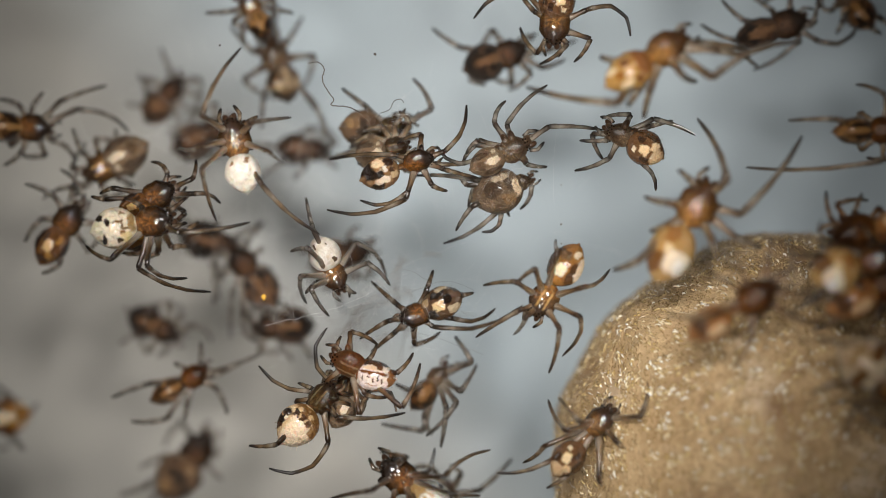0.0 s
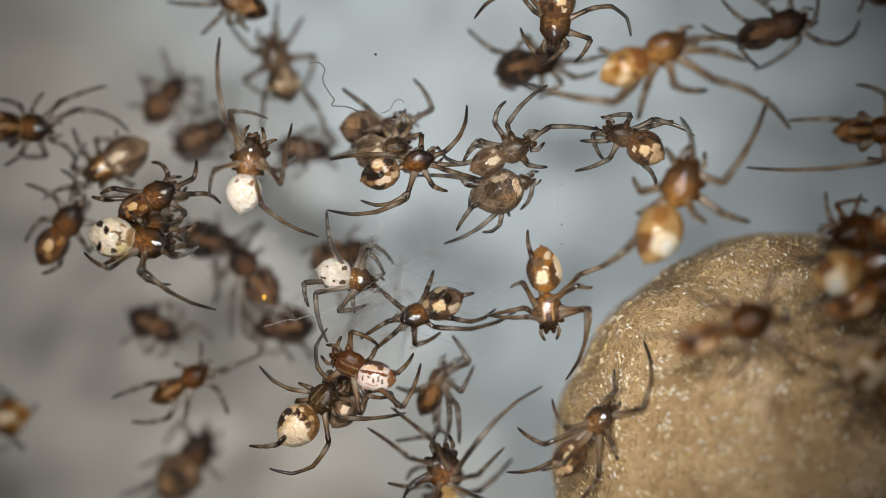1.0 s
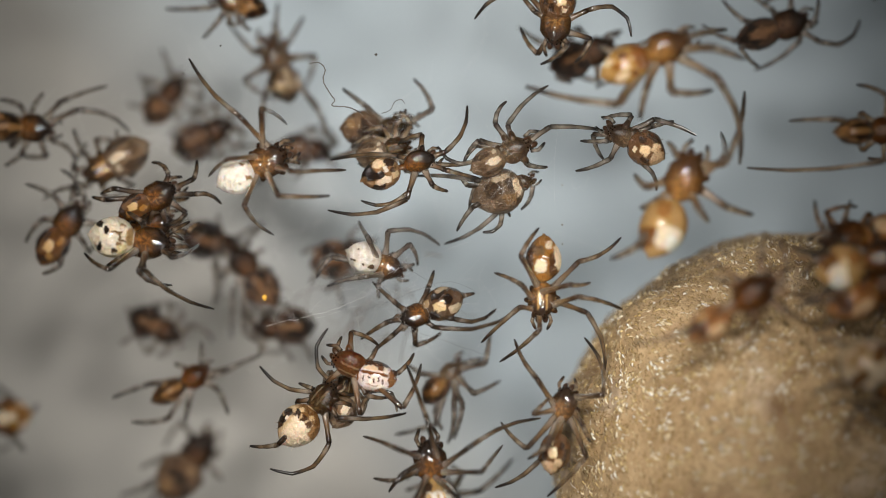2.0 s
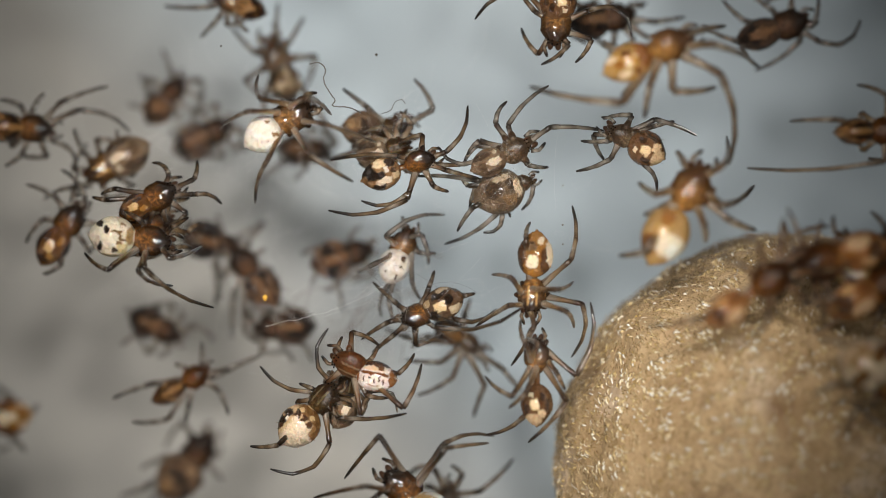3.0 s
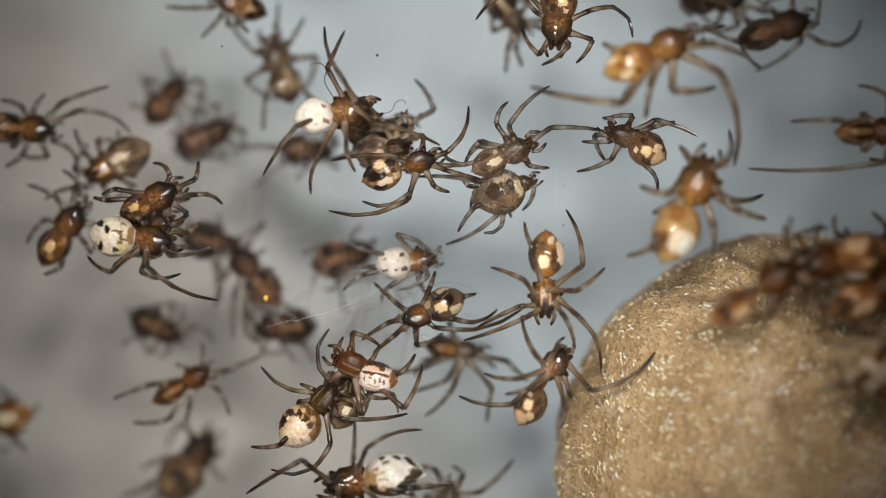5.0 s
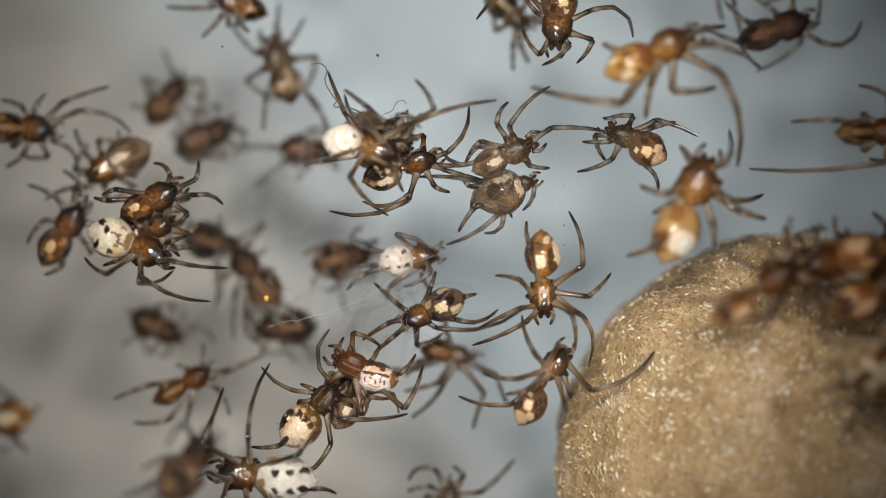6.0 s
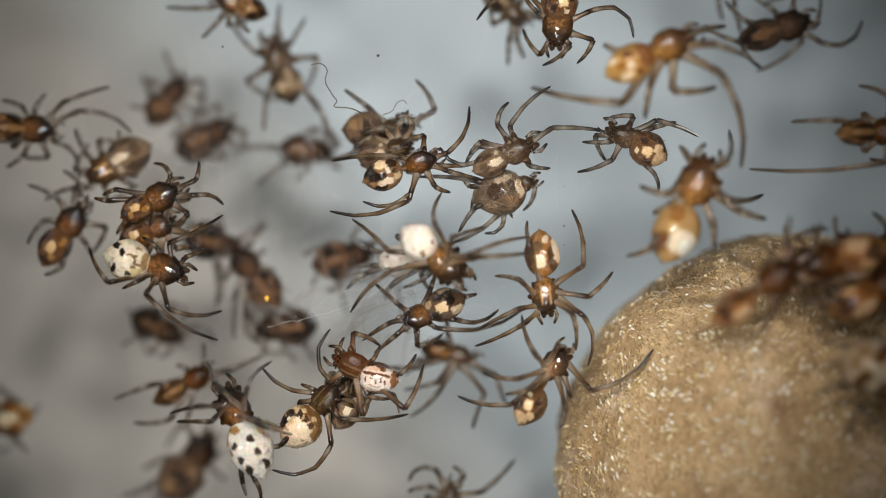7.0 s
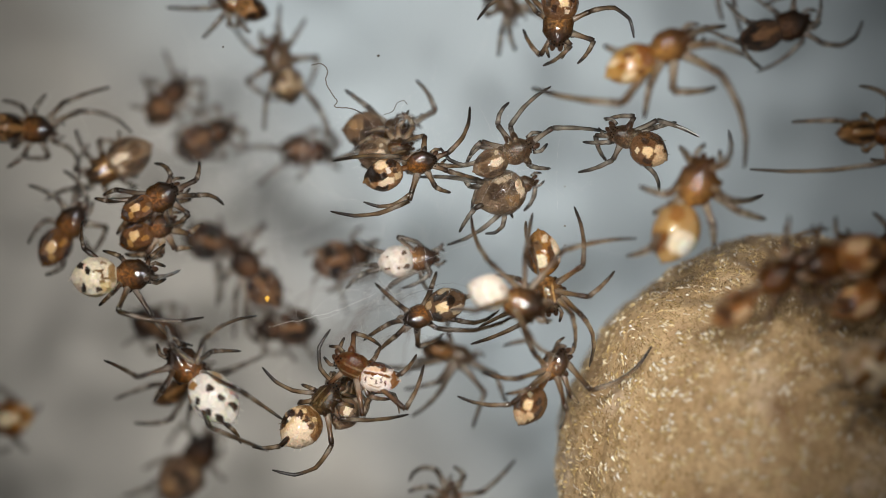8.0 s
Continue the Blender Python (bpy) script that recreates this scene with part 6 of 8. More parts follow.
spiderling("sac_top", "rusty", "russet", (5.333, -0.816, 2.8), 30.5, 0.362, (0.927, 0.376, 0.045, 8),
           [(-0.22, 0.035, -0.08, 168.2, 47.2, 1.159, 153.2, -54.4, 0.983, -7.3),
            (0.223, 0.02, -0.08, 6.9, 13.9, 0.506, 48.4, -38.4, 0.737, 22.2),
            (-0.022, 0.18, -0.08, 95, 48.8, 0.709, 101.4, -59.3, 0.529, 6.3),
            (0.11, -0.158, -0.08, -63, 23.9, 0.515, -48.9, -34.2, 0.839, 4.9),
            (-0.139, -0.143, -0.08, -125.8, 13.9, 0.54, -145.6, -13.9, 0.574, -11.8),
            (0.2, -0.082, -0.08, -28.7, 36.7, 0.685, -18.2, -42, 1.058, 3.4),
            (-0.122, 0.152, -0.08, 119.6, 13.9, 0.35, 122.9, -13.9, 0.439, 0),
            (0.166, 0.122, -0.08, 45.2, 13.9, 0.457, 44.9, -13.9, 0.405, 1.2)],
           "rust brown spiderling on top of the egg sac", roll=0, slim=0.8)
spiderling("thin_wanderer", "brown", "dusky", (-0.058, -2.339, -1.4), 50.5, 0.266, (0.413, 0.298, 0.036, 8),
           [(0.031, -0.131, -0.059, -80.3, 67, 0.851, 2.5, -46.1, 0.799, 6.6),
            (0.149, -0.057, -0.059, -26.9, 42, 0.698, 68.5, -17.4, 0.581, 9.3),
            (-0.035, -0.13, -0.059, -101.4, 57.4, 0.766, -172.9, -13.9, 0.849, -18.1),
            (-0.15, -0.055, -0.059, -154.9, 8.1, 0.851, 123.3, -14.7, 0.795, -5.1),
            (-0.147, 0.06, -0.059, 151.4, 42.9, 0.547, 108.6, -35, 0.337, -1.8),
            (-0.093, -0.11, -0.059, -122.4, 55.5, 0.726, -145.4, -13.9, 0.746, -6.5),
            (-0.155, -0.046, -0.059, -158.7, 13.9, 0.637, -123.1, -13.9, 0.356, 18.3),
            (0.16, -0.034, -0.059, -17.7, 13.9, 0.157, -28.6, -13.9, 0.334, -6.9)],
           "small brown spiderling low in the silk", roll=0, thick=0.053, slim=0.8, limbs="murk")
spiderling("north_crosser", "dim", "murk", (1.254, 3.559, -2), 19.9, 0.31, (0.492, 0.359, 0.043, 8),
           [(0.185, -0.042, -0.068, -16.8, 13.9, 0.531, -1.6, -13.9, 0.574, 7),
            (0.089, -0.138, -0.068, -64.9, 13.9, 0.382, -150.5, -13.9, 0.538, -25),
            (-0.172, 0.069, -0.068, 152.4, 13.9, 0.742, 130.8, -13.9, 0.651, -11.4),
            (-0.188, -0.033, -0.068, -167.2, 13.9, 0.707, -50.8, -13.9, 0.34, 25),
            (0.159, 0.087, -0.068, 41.5, 13.9, 0.143, 5.7, -13.9, 0.338, -14.3),
            (0.14, -0.106, -0.068, -45.4, 13.9, 0.493, -8.1, -13.9, 0.457, 17.5),
            (-0.05, 0.15, -0.068, 103.6, -15, 0.397, -152.5, -25, 0.549, 25),
            (-0.05, -0.15, -0.068, -103.6, -15, 0.397, 152.5, -25, 0.549, -25)],
           "dark brown spiderling passing along the far silk", roll=0, thick=0.053)
spiderling("north_guest", "grey", "dusky", (1.134, 5.488, -2.2), -90, 0.249, (0.424, 0.312, 0.037, 8),
           [(0.093, -0.1, -0.055, -55.3, 13.9, 0.395, -46.6, -13.9, 0.453, 3.3),
            (0.093, 0.1, -0.055, 55.3, 13.9, 0.395, 37.6, -13.9, 0.385, -7.8),
            (0.123, -0.075, -0.055, -39.1, 13.9, 0.386, -22.1, -13.9, 0.338, 7.4),
            (0.123, 0.075, -0.055, 39.1, 13.9, 0.386, 22.1, -13.9, 0.338, -7.4),
            (-0.118, 0.08, -0.055, 137.1, -15, 0.303, -117.5, -25, 0.441, 25),
            (-0.118, -0.08, -0.055, -137.1, -15, 0.303, 117.5, -25, 0.441, -25),
            (-0.04, 0.12, -0.055, 103.6, -15, 0.318, -152.5, -25, 0.441, 25),
            (-0.04, -0.12, -0.055, -103.6, -15, 0.318, 152.5, -25, 0.441, -25)],
           "grey spiderling lurking behind the upper silk", roll=0, thick=0.053)
spiderling("corner_guest", "brown", "dusky", (7.358, 4.578, -1.8), 132, 0.247, (0.412, 0.31, 0.037, 8),
           [(-0.147, -0.035, -0.054, -162.9, 13.9, 0.654, -167.8, -13.9, 0.265, -2.1),
            (-0.008, 0.123, -0.054, 92.6, 13.9, 0.248, 33.9, -13.9, 0.24, -25),
            (-0.153, 0.006, -0.054, 177.2, 13.9, 0.596, -163.4, -13.9, 0.238, 9.7),
            (-0.102, 0.092, -0.054, 129.1, 13.9, 0.34, 115.5, -13.9, 0.238, -8.1),
            (0.135, -0.058, -0.054, -30.5, -15, 0.295, -130.5, -25, 0.438, -25),
            (0.065, -0.112, -0.054, -67.1, -15, 0.313, -167.5, -25, 0.438, -25),
            (0.135, 0.058, -0.054, 30.5, -15, 0.295, 130.5, -25, 0.438, 25),
            (-0.04, -0.119, -0.054, -103.6, -15, 0.316, 152.5, -25, 0.438, -25)],
           "brown spiderling slipping away along the far silk", roll=0, thick=0.053)
spiderling("bank_orange", "ember", "amber", (3.867, 3.432, 1.9), 32.7, 0.364, (0.762, 0.423, 0.051, 8),
           [(-0.218, -0.048, -0.08, -164.1, 19.1, 1.129, 143, -19.7, 1.662, -12.7),
            (-0.034, -0.18, -0.08, -97.5, 62.6, 0.628, -76.9, -64.2, 0.799, 21),
            (0.087, -0.168, -0.08, -68.4, 27.2, 0.834, 8.7, -8.1, 1.72, -38.1),
            (0.183, -0.107, -0.08, -37.7, 13.9, 0.673, -39.3, -21, 0.625, -5.8),
            (-0.184, -0.106, -0.08, -142.4, 13.9, 0.58, -137.2, -35.5, 0.601, 6.2),
            (0.21, -0.067, -0.08, -24.6, 13.9, 0.277, -35.3, -13.9, 0.993, -6.3),
            (-0.207, -0.073, -0.08, -155, 13.9, 0.665, -156.4, -13.9, 0.356, 0),
            (-0.216, 0.054, -0.08, 161.7, 13.9, 0.694, 135.6, -13.9, 0.313, -13.6)],
           "blurred orange spiderling close to the lens", roll=20, slim=0.8, limbs="tawny", thick=0.07)


def motions():
    """What crawls, and when."""
    drift("top_brown", [(0, -3.49, 4.44, -1.9, 118), (0.3, -3.93, 4.57, -1.9, 150), (0.6, -3.95, 4.60, -1.9, 163), (1.0, -3.85, 4.55, -1.9, 158), (1.5, -3.85, 4.53, -1.9, 166),
                        (1.7, -3.86, 4.53, -1.9, 165), (2.8, -3.91, 4.529, -1.9, 160.6), (8, -3.91, 4.529, -1.9, 160.6)])
    drift("sac_rim", [(0, 7.42, -0.20, 2.5, 14), (0.6, 7.44, -0.22, 2.5, 17), (1.7, 7.45, -0.20, 2.5, 12), (2.8, 7.75, 0.05, 1.9, 22), (8, 7.75, 0.05, 1.9, 22)])
    drift("sac_huddle", [(0, 7.15, 0.25, 1.7, -172), (1.7, 7.10, 0.22, 1.7, -170), (2.8, 6.45, -0.22, 2.4, -164.3), (8, 6.40, -0.25, 2.4, -164.3)])
    crawl("white_left", [
        (0, -5.061, 0.472, 0.3, 10.2), (1, -5.108, 0.097, 0.3, -7.8), (4.5, -5.114, 0.159, 0.3, -5.5), (5.8, -5.174, 0.094, 0.3, -5.6), (6, -5.205, -0.035, 0.3, -20.4), (6.5, -5.03, -0.083, 0.3, -14.8), (7, -4.904, -0.349, 0.3, -14), (7.5, -5.286, -0.179, 0.3, 4.8), (8, -5.459, -0.436, 0.3, 3.4)], [
        [(0, -36, 58.2, -7.3, -13.9), (1, -20, 61.5, 18.3, -72.5), (4.5, -53, 64.9, 7.7, -61.8), (6, 18.9, 66.3, 5.3, -37.6), (6.5, 3.8, 54.2, -21, -22.4), (7, 111.2, 13.9, 36.2, -37.5), (7.5, 40.8, 66.8, -1.6, -72.5), (8, 8.1, 71.5, -4.2, -72.5)],
        [(0, -116.9, 13.9, -45.8, -31.9), (1, -79.6, 61, -36.9, -21.1), (4.5, -79.4, 62.2, -42.6, -29.1), (6, -58, 60.5, -18.3, -37.3), (6.5, -91.6, 70.2, -30.3, -36.2), (7, -106, 59.9, -33.8, -13.1), (7.5, -130, 53.8, -34.6, -8.1), (8, -112.7, 43.9, -22.1, -8.1)],
        [(0, -106.5, 29.4, -58.1, -47.1), (1, -97.7, 59, -55.2, -60.4), (4.5, -105.3, 55.1, -45.1, -51.3), (6, -70.7, 53.3, 5.5, -58.4), (6.5, -123.3, 48.5, -50.7, -48.5), (7, -58.8, 36.8, -10.2, -13.9), (7.5, -74.5, 36, -19, -19.4), (8, -60.6, 13.9, -64.2, -27.5)],
        [(0, -145.6, 31.4, 157.7, -40.2), (1, -134.6, 47.7, 172.9, -38.6), (4.5, -134.7, 37.3, 165.2, -42.2), (6, -121.5, 49.5, 182.9, -44), (6.5, -140.3, 38.8, 172.8, -40.9), (7, -152.9, 29.6, 145.9, -13.9), (7.5, -213.5, 26, 117.4, -53.3), (8, -221.5, 13.9, 109.6, -44.5)],
        [(0, 26.9, 57.7, 29.3, -13.9), (4.5, 69, 13.9, 38.9, -26.3), (8, 69, 13.9, 38.9, -26.3)],
        [(0, 113.4, 41.9, 137.4, -13.9), (4.5, 125.8, 13.9, 153.1, -13.9), (8, 125.8, 13.9, 153.1, -13.9)],
        [(0, -35.6, 13.9, -7, -13.9), (4.5, -62.6, 48.9, -0.7, -50.3), (8, -62.6, 48.9, -0.7, -50.3)],
        [(0, -148.9, 13.9, -150.7, -13.9), (4.5, -133.2, 47.5, -141.1, -26.3), (8, -133.2, 47.5, -141.1, -26.3)],
    ])
    crawl("white_climber", [
        (0, -3.635, 1.933, 0.35, 104), (0.5, -3.519, 1.438, 0.35, 99), (1, -3.374, 1.588, 0.35, 80.5), (1.5, -3.298, 1.67, 0.35, 52.7), (1.7, -3.22, 1.462, 0.35, 31.7), (2.8, -2.682, 2.171, 0.35, 23.7), (3, -2.633, 2.341, 0.35, 33.1), (3.5, -2.239, 2.79, 0.35, 47.1), (4, -2.103, 2.671, 0.38, 37.8), (4.5, -1.877, 2.563, 0.4, 27.8), (5.8, -1.289, 1.978, 0.5, -15.4), (6, -1.16, 1.748, 0.6, -12), (6.5, -0.469, 0.462, 0.7, -31), (7, 0.041, -0.257, 0.9, -39.6), (7.5, 0.233, -1.06, 1.1, -42.3), (8, 1.351, -0.935, 1.4, -18.4)], [
        [(0, 43.4, 63, -31.7, -20.1), (0.5, -9.7, 52.8, -13.8, -30.8), (1, 42.1, 55.8, 24.2, -8.1), (1.5, 64.9, 49.7, 29.2, -57.5), (1.7, 86.1, 32.7, 100.3, -8.1), (2.8, 139, 57.5, 110.4, -72.5), (3, 137.4, 53.7, 100.4, -72.5), (3.5, 61.6, 67.6, -1.6, -61.8), (4, 78.9, 53.5, 17.6, -53.5), (4.5, 115, 53.7, 84.7, -60.9), (5.8, 108.2, 63.4, 122.2, -31.5), (6, 148.4, 52.9, 161.2, -68.9), (6.5, 122.7, 64.9, 121.9, -72.5), (7, 158.5, 39.8, 145.2, -68.2), (7.5, 151.1, 8.1, 102.8, -61.8), (8, 156.7, 8.1, 145.8, -54.1)],
        [(0, -73.4, 72.5, -89.8, -66.1), (0.5, -108.2, 69.1, -20.4, -47.1), (1, -131.6, 49.3, 2.4, -41), (1.5, -130.4, 50.2, -55.4, -46), (1.7, -69, 65.7, -23.2, -49.4), (2.8, -26.6, 70, -33.6, -56.4), (3, -43.5, 64.6, -49.7, -50.2), (3.5, -14, 68.5, 4, -8.1), (4, 69.3, 44.4, 4.9, -68), (4.5, 88.2, 8.1, 14.8, -58.7), (5.8, 139.9, 9.9, 137.2, -60.1), (6, 139, 8.1, 126.2, -54.3), (6.5, 209.2, 63.6, 264.8, -72.5), (7, 116.7, 50.6, 418.7, -64.8), (7.5, 119.9, 8.1, 465.4, -70.3), (8, 106.7, 8.1, 457.6, -59.1)],
        [(0, 92.9, 66.1, 95.5, -72.5), (0.5, 92.7, 72.5, 86.8, -63.8), (1, 21, 38.6, -70.9, -66.8), (1.5, 46.3, 43.6, -43.2, -72.5), (1.7, 71.5, 36.7, -35.1, -72.5), (2.8, 3.7, 67.8, -31, -72.5), (3, -7.9, 66.7, -45.7, -72.5), (3.5, -95.2, 43.7, -70.6, -61.8), (4, -62.7, 54.7, -57.7, -24.4), (4.5, -68.3, 46.7, -44.8, -53.6), (5.8, 34.4, 50.5, 35.3, -8.1), (6, 38.1, 41, 33.7, -14.9), (6.5, -8.1, 46.9, 21.3, -23.8), (7, 47.4, 69.7, 65.6, -44.5), (7.5, 37.1, 72.5, 45.4, -57.5), (8, 67.7, 8.1, 35.1, -25.8)],
        [(0, -123.1, 59.2, -152.6, -72.2), (0.5, -141.4, 68.1, -54.6, -64.2), (1, -96, 64.8, -44.3, -65.1), (1.5, -53.7, 56.5, -54.6, -40.9), (1.7, -92.7, 59.9, -25.5, -15.4), (2.8, -65, 52.2, -60, -26), (3, -90, 52, -68.9, -13.9), (3.5, -127.3, 61.8, -118.1, -51.7), (4, -92.8, 64.9, -73.4, -41.3), (4.5, -130.5, 66.4, -94.3, -56.9), (5.8, -22.4, 52.4, -64.1, -63.6), (6, -16.1, 59.6, -67.5, -63.7), (6.5, -25.8, 8.1, 35.7, -30.9), (7, 51.2, 40.2, 41.1, -14.8), (7.5, 2.4, 43.8, 5, -67.4), (8, -41.9, 54.2, -153.8, -57.2)],
        [(0, 120.4, 54.6, 171.8, -48.6), (0.5, 145.3, 55.3, 128.3, -71.5), (1, 117.8, 64.5, 154.3, -71.7), (1.5, 167.6, 65.1, 172.6, -70.9), (2.8, 147.7, 55.1, 174.1, -67.6), (3, 147.5, 56.3, 158.1, -66.2), (3.5, 145.2, 40.7, 177.8, -53.7), (4, 147.4, 38, 200.5, -50.2), (4.5, 151.5, 39.3, 202.9, -49.5), (5.8, 268.2, 8.1, 254.2, -8.1), (6, 215.8, 31.2, 188, -72.5), (6.5, 213.4, 21.2, 159.3, -57.1), (7, 216.6, 8.1, 172.8, -51.4), (7.5, 228.1, 46.2, 187.3, -65.9), (8, 218.2, 36.1, 186.3, -72.5)],
        [(0, -162.2, 26.5, -154.1, -13.9), (0.5, -162.5, 44.7, -133.9, -40.8), (1, -151.6, 36.8, -120.8, -36.4), (1.5, -139.3, 22, -94.7, -23.6), (1.7, -137.5, 35.1, -78, -62.6), (2.8, -139.9, 31.6, -159.5, -52.2), (3, -147.4, 33.5, -159.4, -55.9), (3.5, -150.4, 22.2, -167.1, -55.1), (4, -155.4, 51.6, -157.1, -42.2), (4.5, -152.2, 34.3, -154.3, -53), (5.8, -84.3, 23.3, -47.9, -54.8), (6, -107.9, 49, -46.4, -47.7), (6.5, -94.7, 54.8, -89.9, -66.9), (7, -126.4, 13.9, -106.4, -41.9), (7.5, -59.7, 46.1, -83.3, -71.1), (8, -46.7, 47.9, -35.6, -59.4)],
        [(0, 5.8, 40.1, -39.1, -33), (4.5, 50.4, 13.9, -2.4, -13.9), (8, 50.4, 13.9, -2.4, -13.9)],
        [(0, -58.7, 13.9, -65.6, -40.6), (4.5, 33, 14.6, -28.1, -13.9), (8, 33, 14.6, -28.1, -13.9)],
    ])
    crawl("mid_white", [
        (0, -1.896, -0.508, -0.3, -65.9), (0.5, -1.769, -0.527, -0.3, -38.2), (1, -1.474, -0.556, -0.4, -13.1), (1.5, -1.248, -0.525, -0.5, -12.3), (1.7, -1.108, -0.484, -0.5, -39.1), (2.8, -0.789, 0.106, -0.9, 73.9), (3.5, -0.49, 0.007, -0.9, 24.9), (4.5, -0.467, -0.244, -0.9, 5.2), (5.8, -0.406, -0.137, -0.9, 8.8), (8, -0.422, -0.16, -0.9, 6.8)], [
        [(0, 179.4, 25.6, 173.3, -41.4), (0.5, 144.8, 34.5, 149, -25.4), (1, 132, 33.9, 113.2, -40.7), (1.5, 126.5, 50.9, 126.8, -13.9), (1.7, 128.1, 55.6, 147.2, -61.3), (3.5, 143.9, 42.9, 145.9, -70.2), (4.5, 158.2, 26.6, 158.5, -65.1), (8, 159, 13.9, 144.4, -67.2)],
        [(0, 122, 13.9, 49.8, -51.2), (0.5, 116.4, 29.9, 49, -66.7), (1, 83.8, 31.2, 26.4, -66.8), (1.5, 80.7, 29.3, 18.9, -13.9), (1.7, 108.6, 27, 45.7, -36), (3.5, 54.3, 72.5, -43.2, -21.9), (4.5, 114.7, 37.4, -16.7, -38.2), (8, 129.8, 45, -14.5, -42.8)],
        [(0, 89.3, 13.9, 33.4, -16), (0.5, 88.1, 36.4, 17, -68.4), (1, 85.5, 40.6, -23.8, -38.3), (1.5, 82.6, 35.9, -13.9, -56.9), (3.5, -71.6, 29, -147.4, -13.9), (8, -71.6, 29, -147.4, -13.9)],
        [(0, -161.7, 54.5, -118.6, -46.3), (0.5, -162.2, 32.9, -73, -28.7), (3.5, -173.8, 8.1, -157.4, -8.1), (8, -173.8, 8.1, -157.4, -8.1)],
        [(0, -114.4, 60.2, -38.2, -59.3), (0.5, -126.3, 55.9, -4.4, -71.5), (1, -155.7, 39.7, -75.6, -13.9), (1.5, -170.5, 8.1, -117.3, -58.9), (3.5, -187.6, 8.1, -190.4, -59.3), (8, -187.6, 8.1, -190.4, -59.3)],
        [(0, -87.8, 61.8, -2.2, -39.2), (0.5, -117.4, 51.7, 4.2, -72.4), (1, -115, 36.5, 14.8, -46.7), (1.5, -147.1, 65.2, -150.3, -13.9), (3.5, -155.5, 13.9, -140.8, -64.4), (8, -155.5, 13.9, -140.8, -64.4)],
        [(0, -95.7, 13.9, -74.6, -13.9), (8, -95.7, 13.9, -74.6, -13.9)],
        [(0, 23.1, 13.9, 35, -13.9), (8, 23.1, 13.9, 35, -13.9)],
    ])
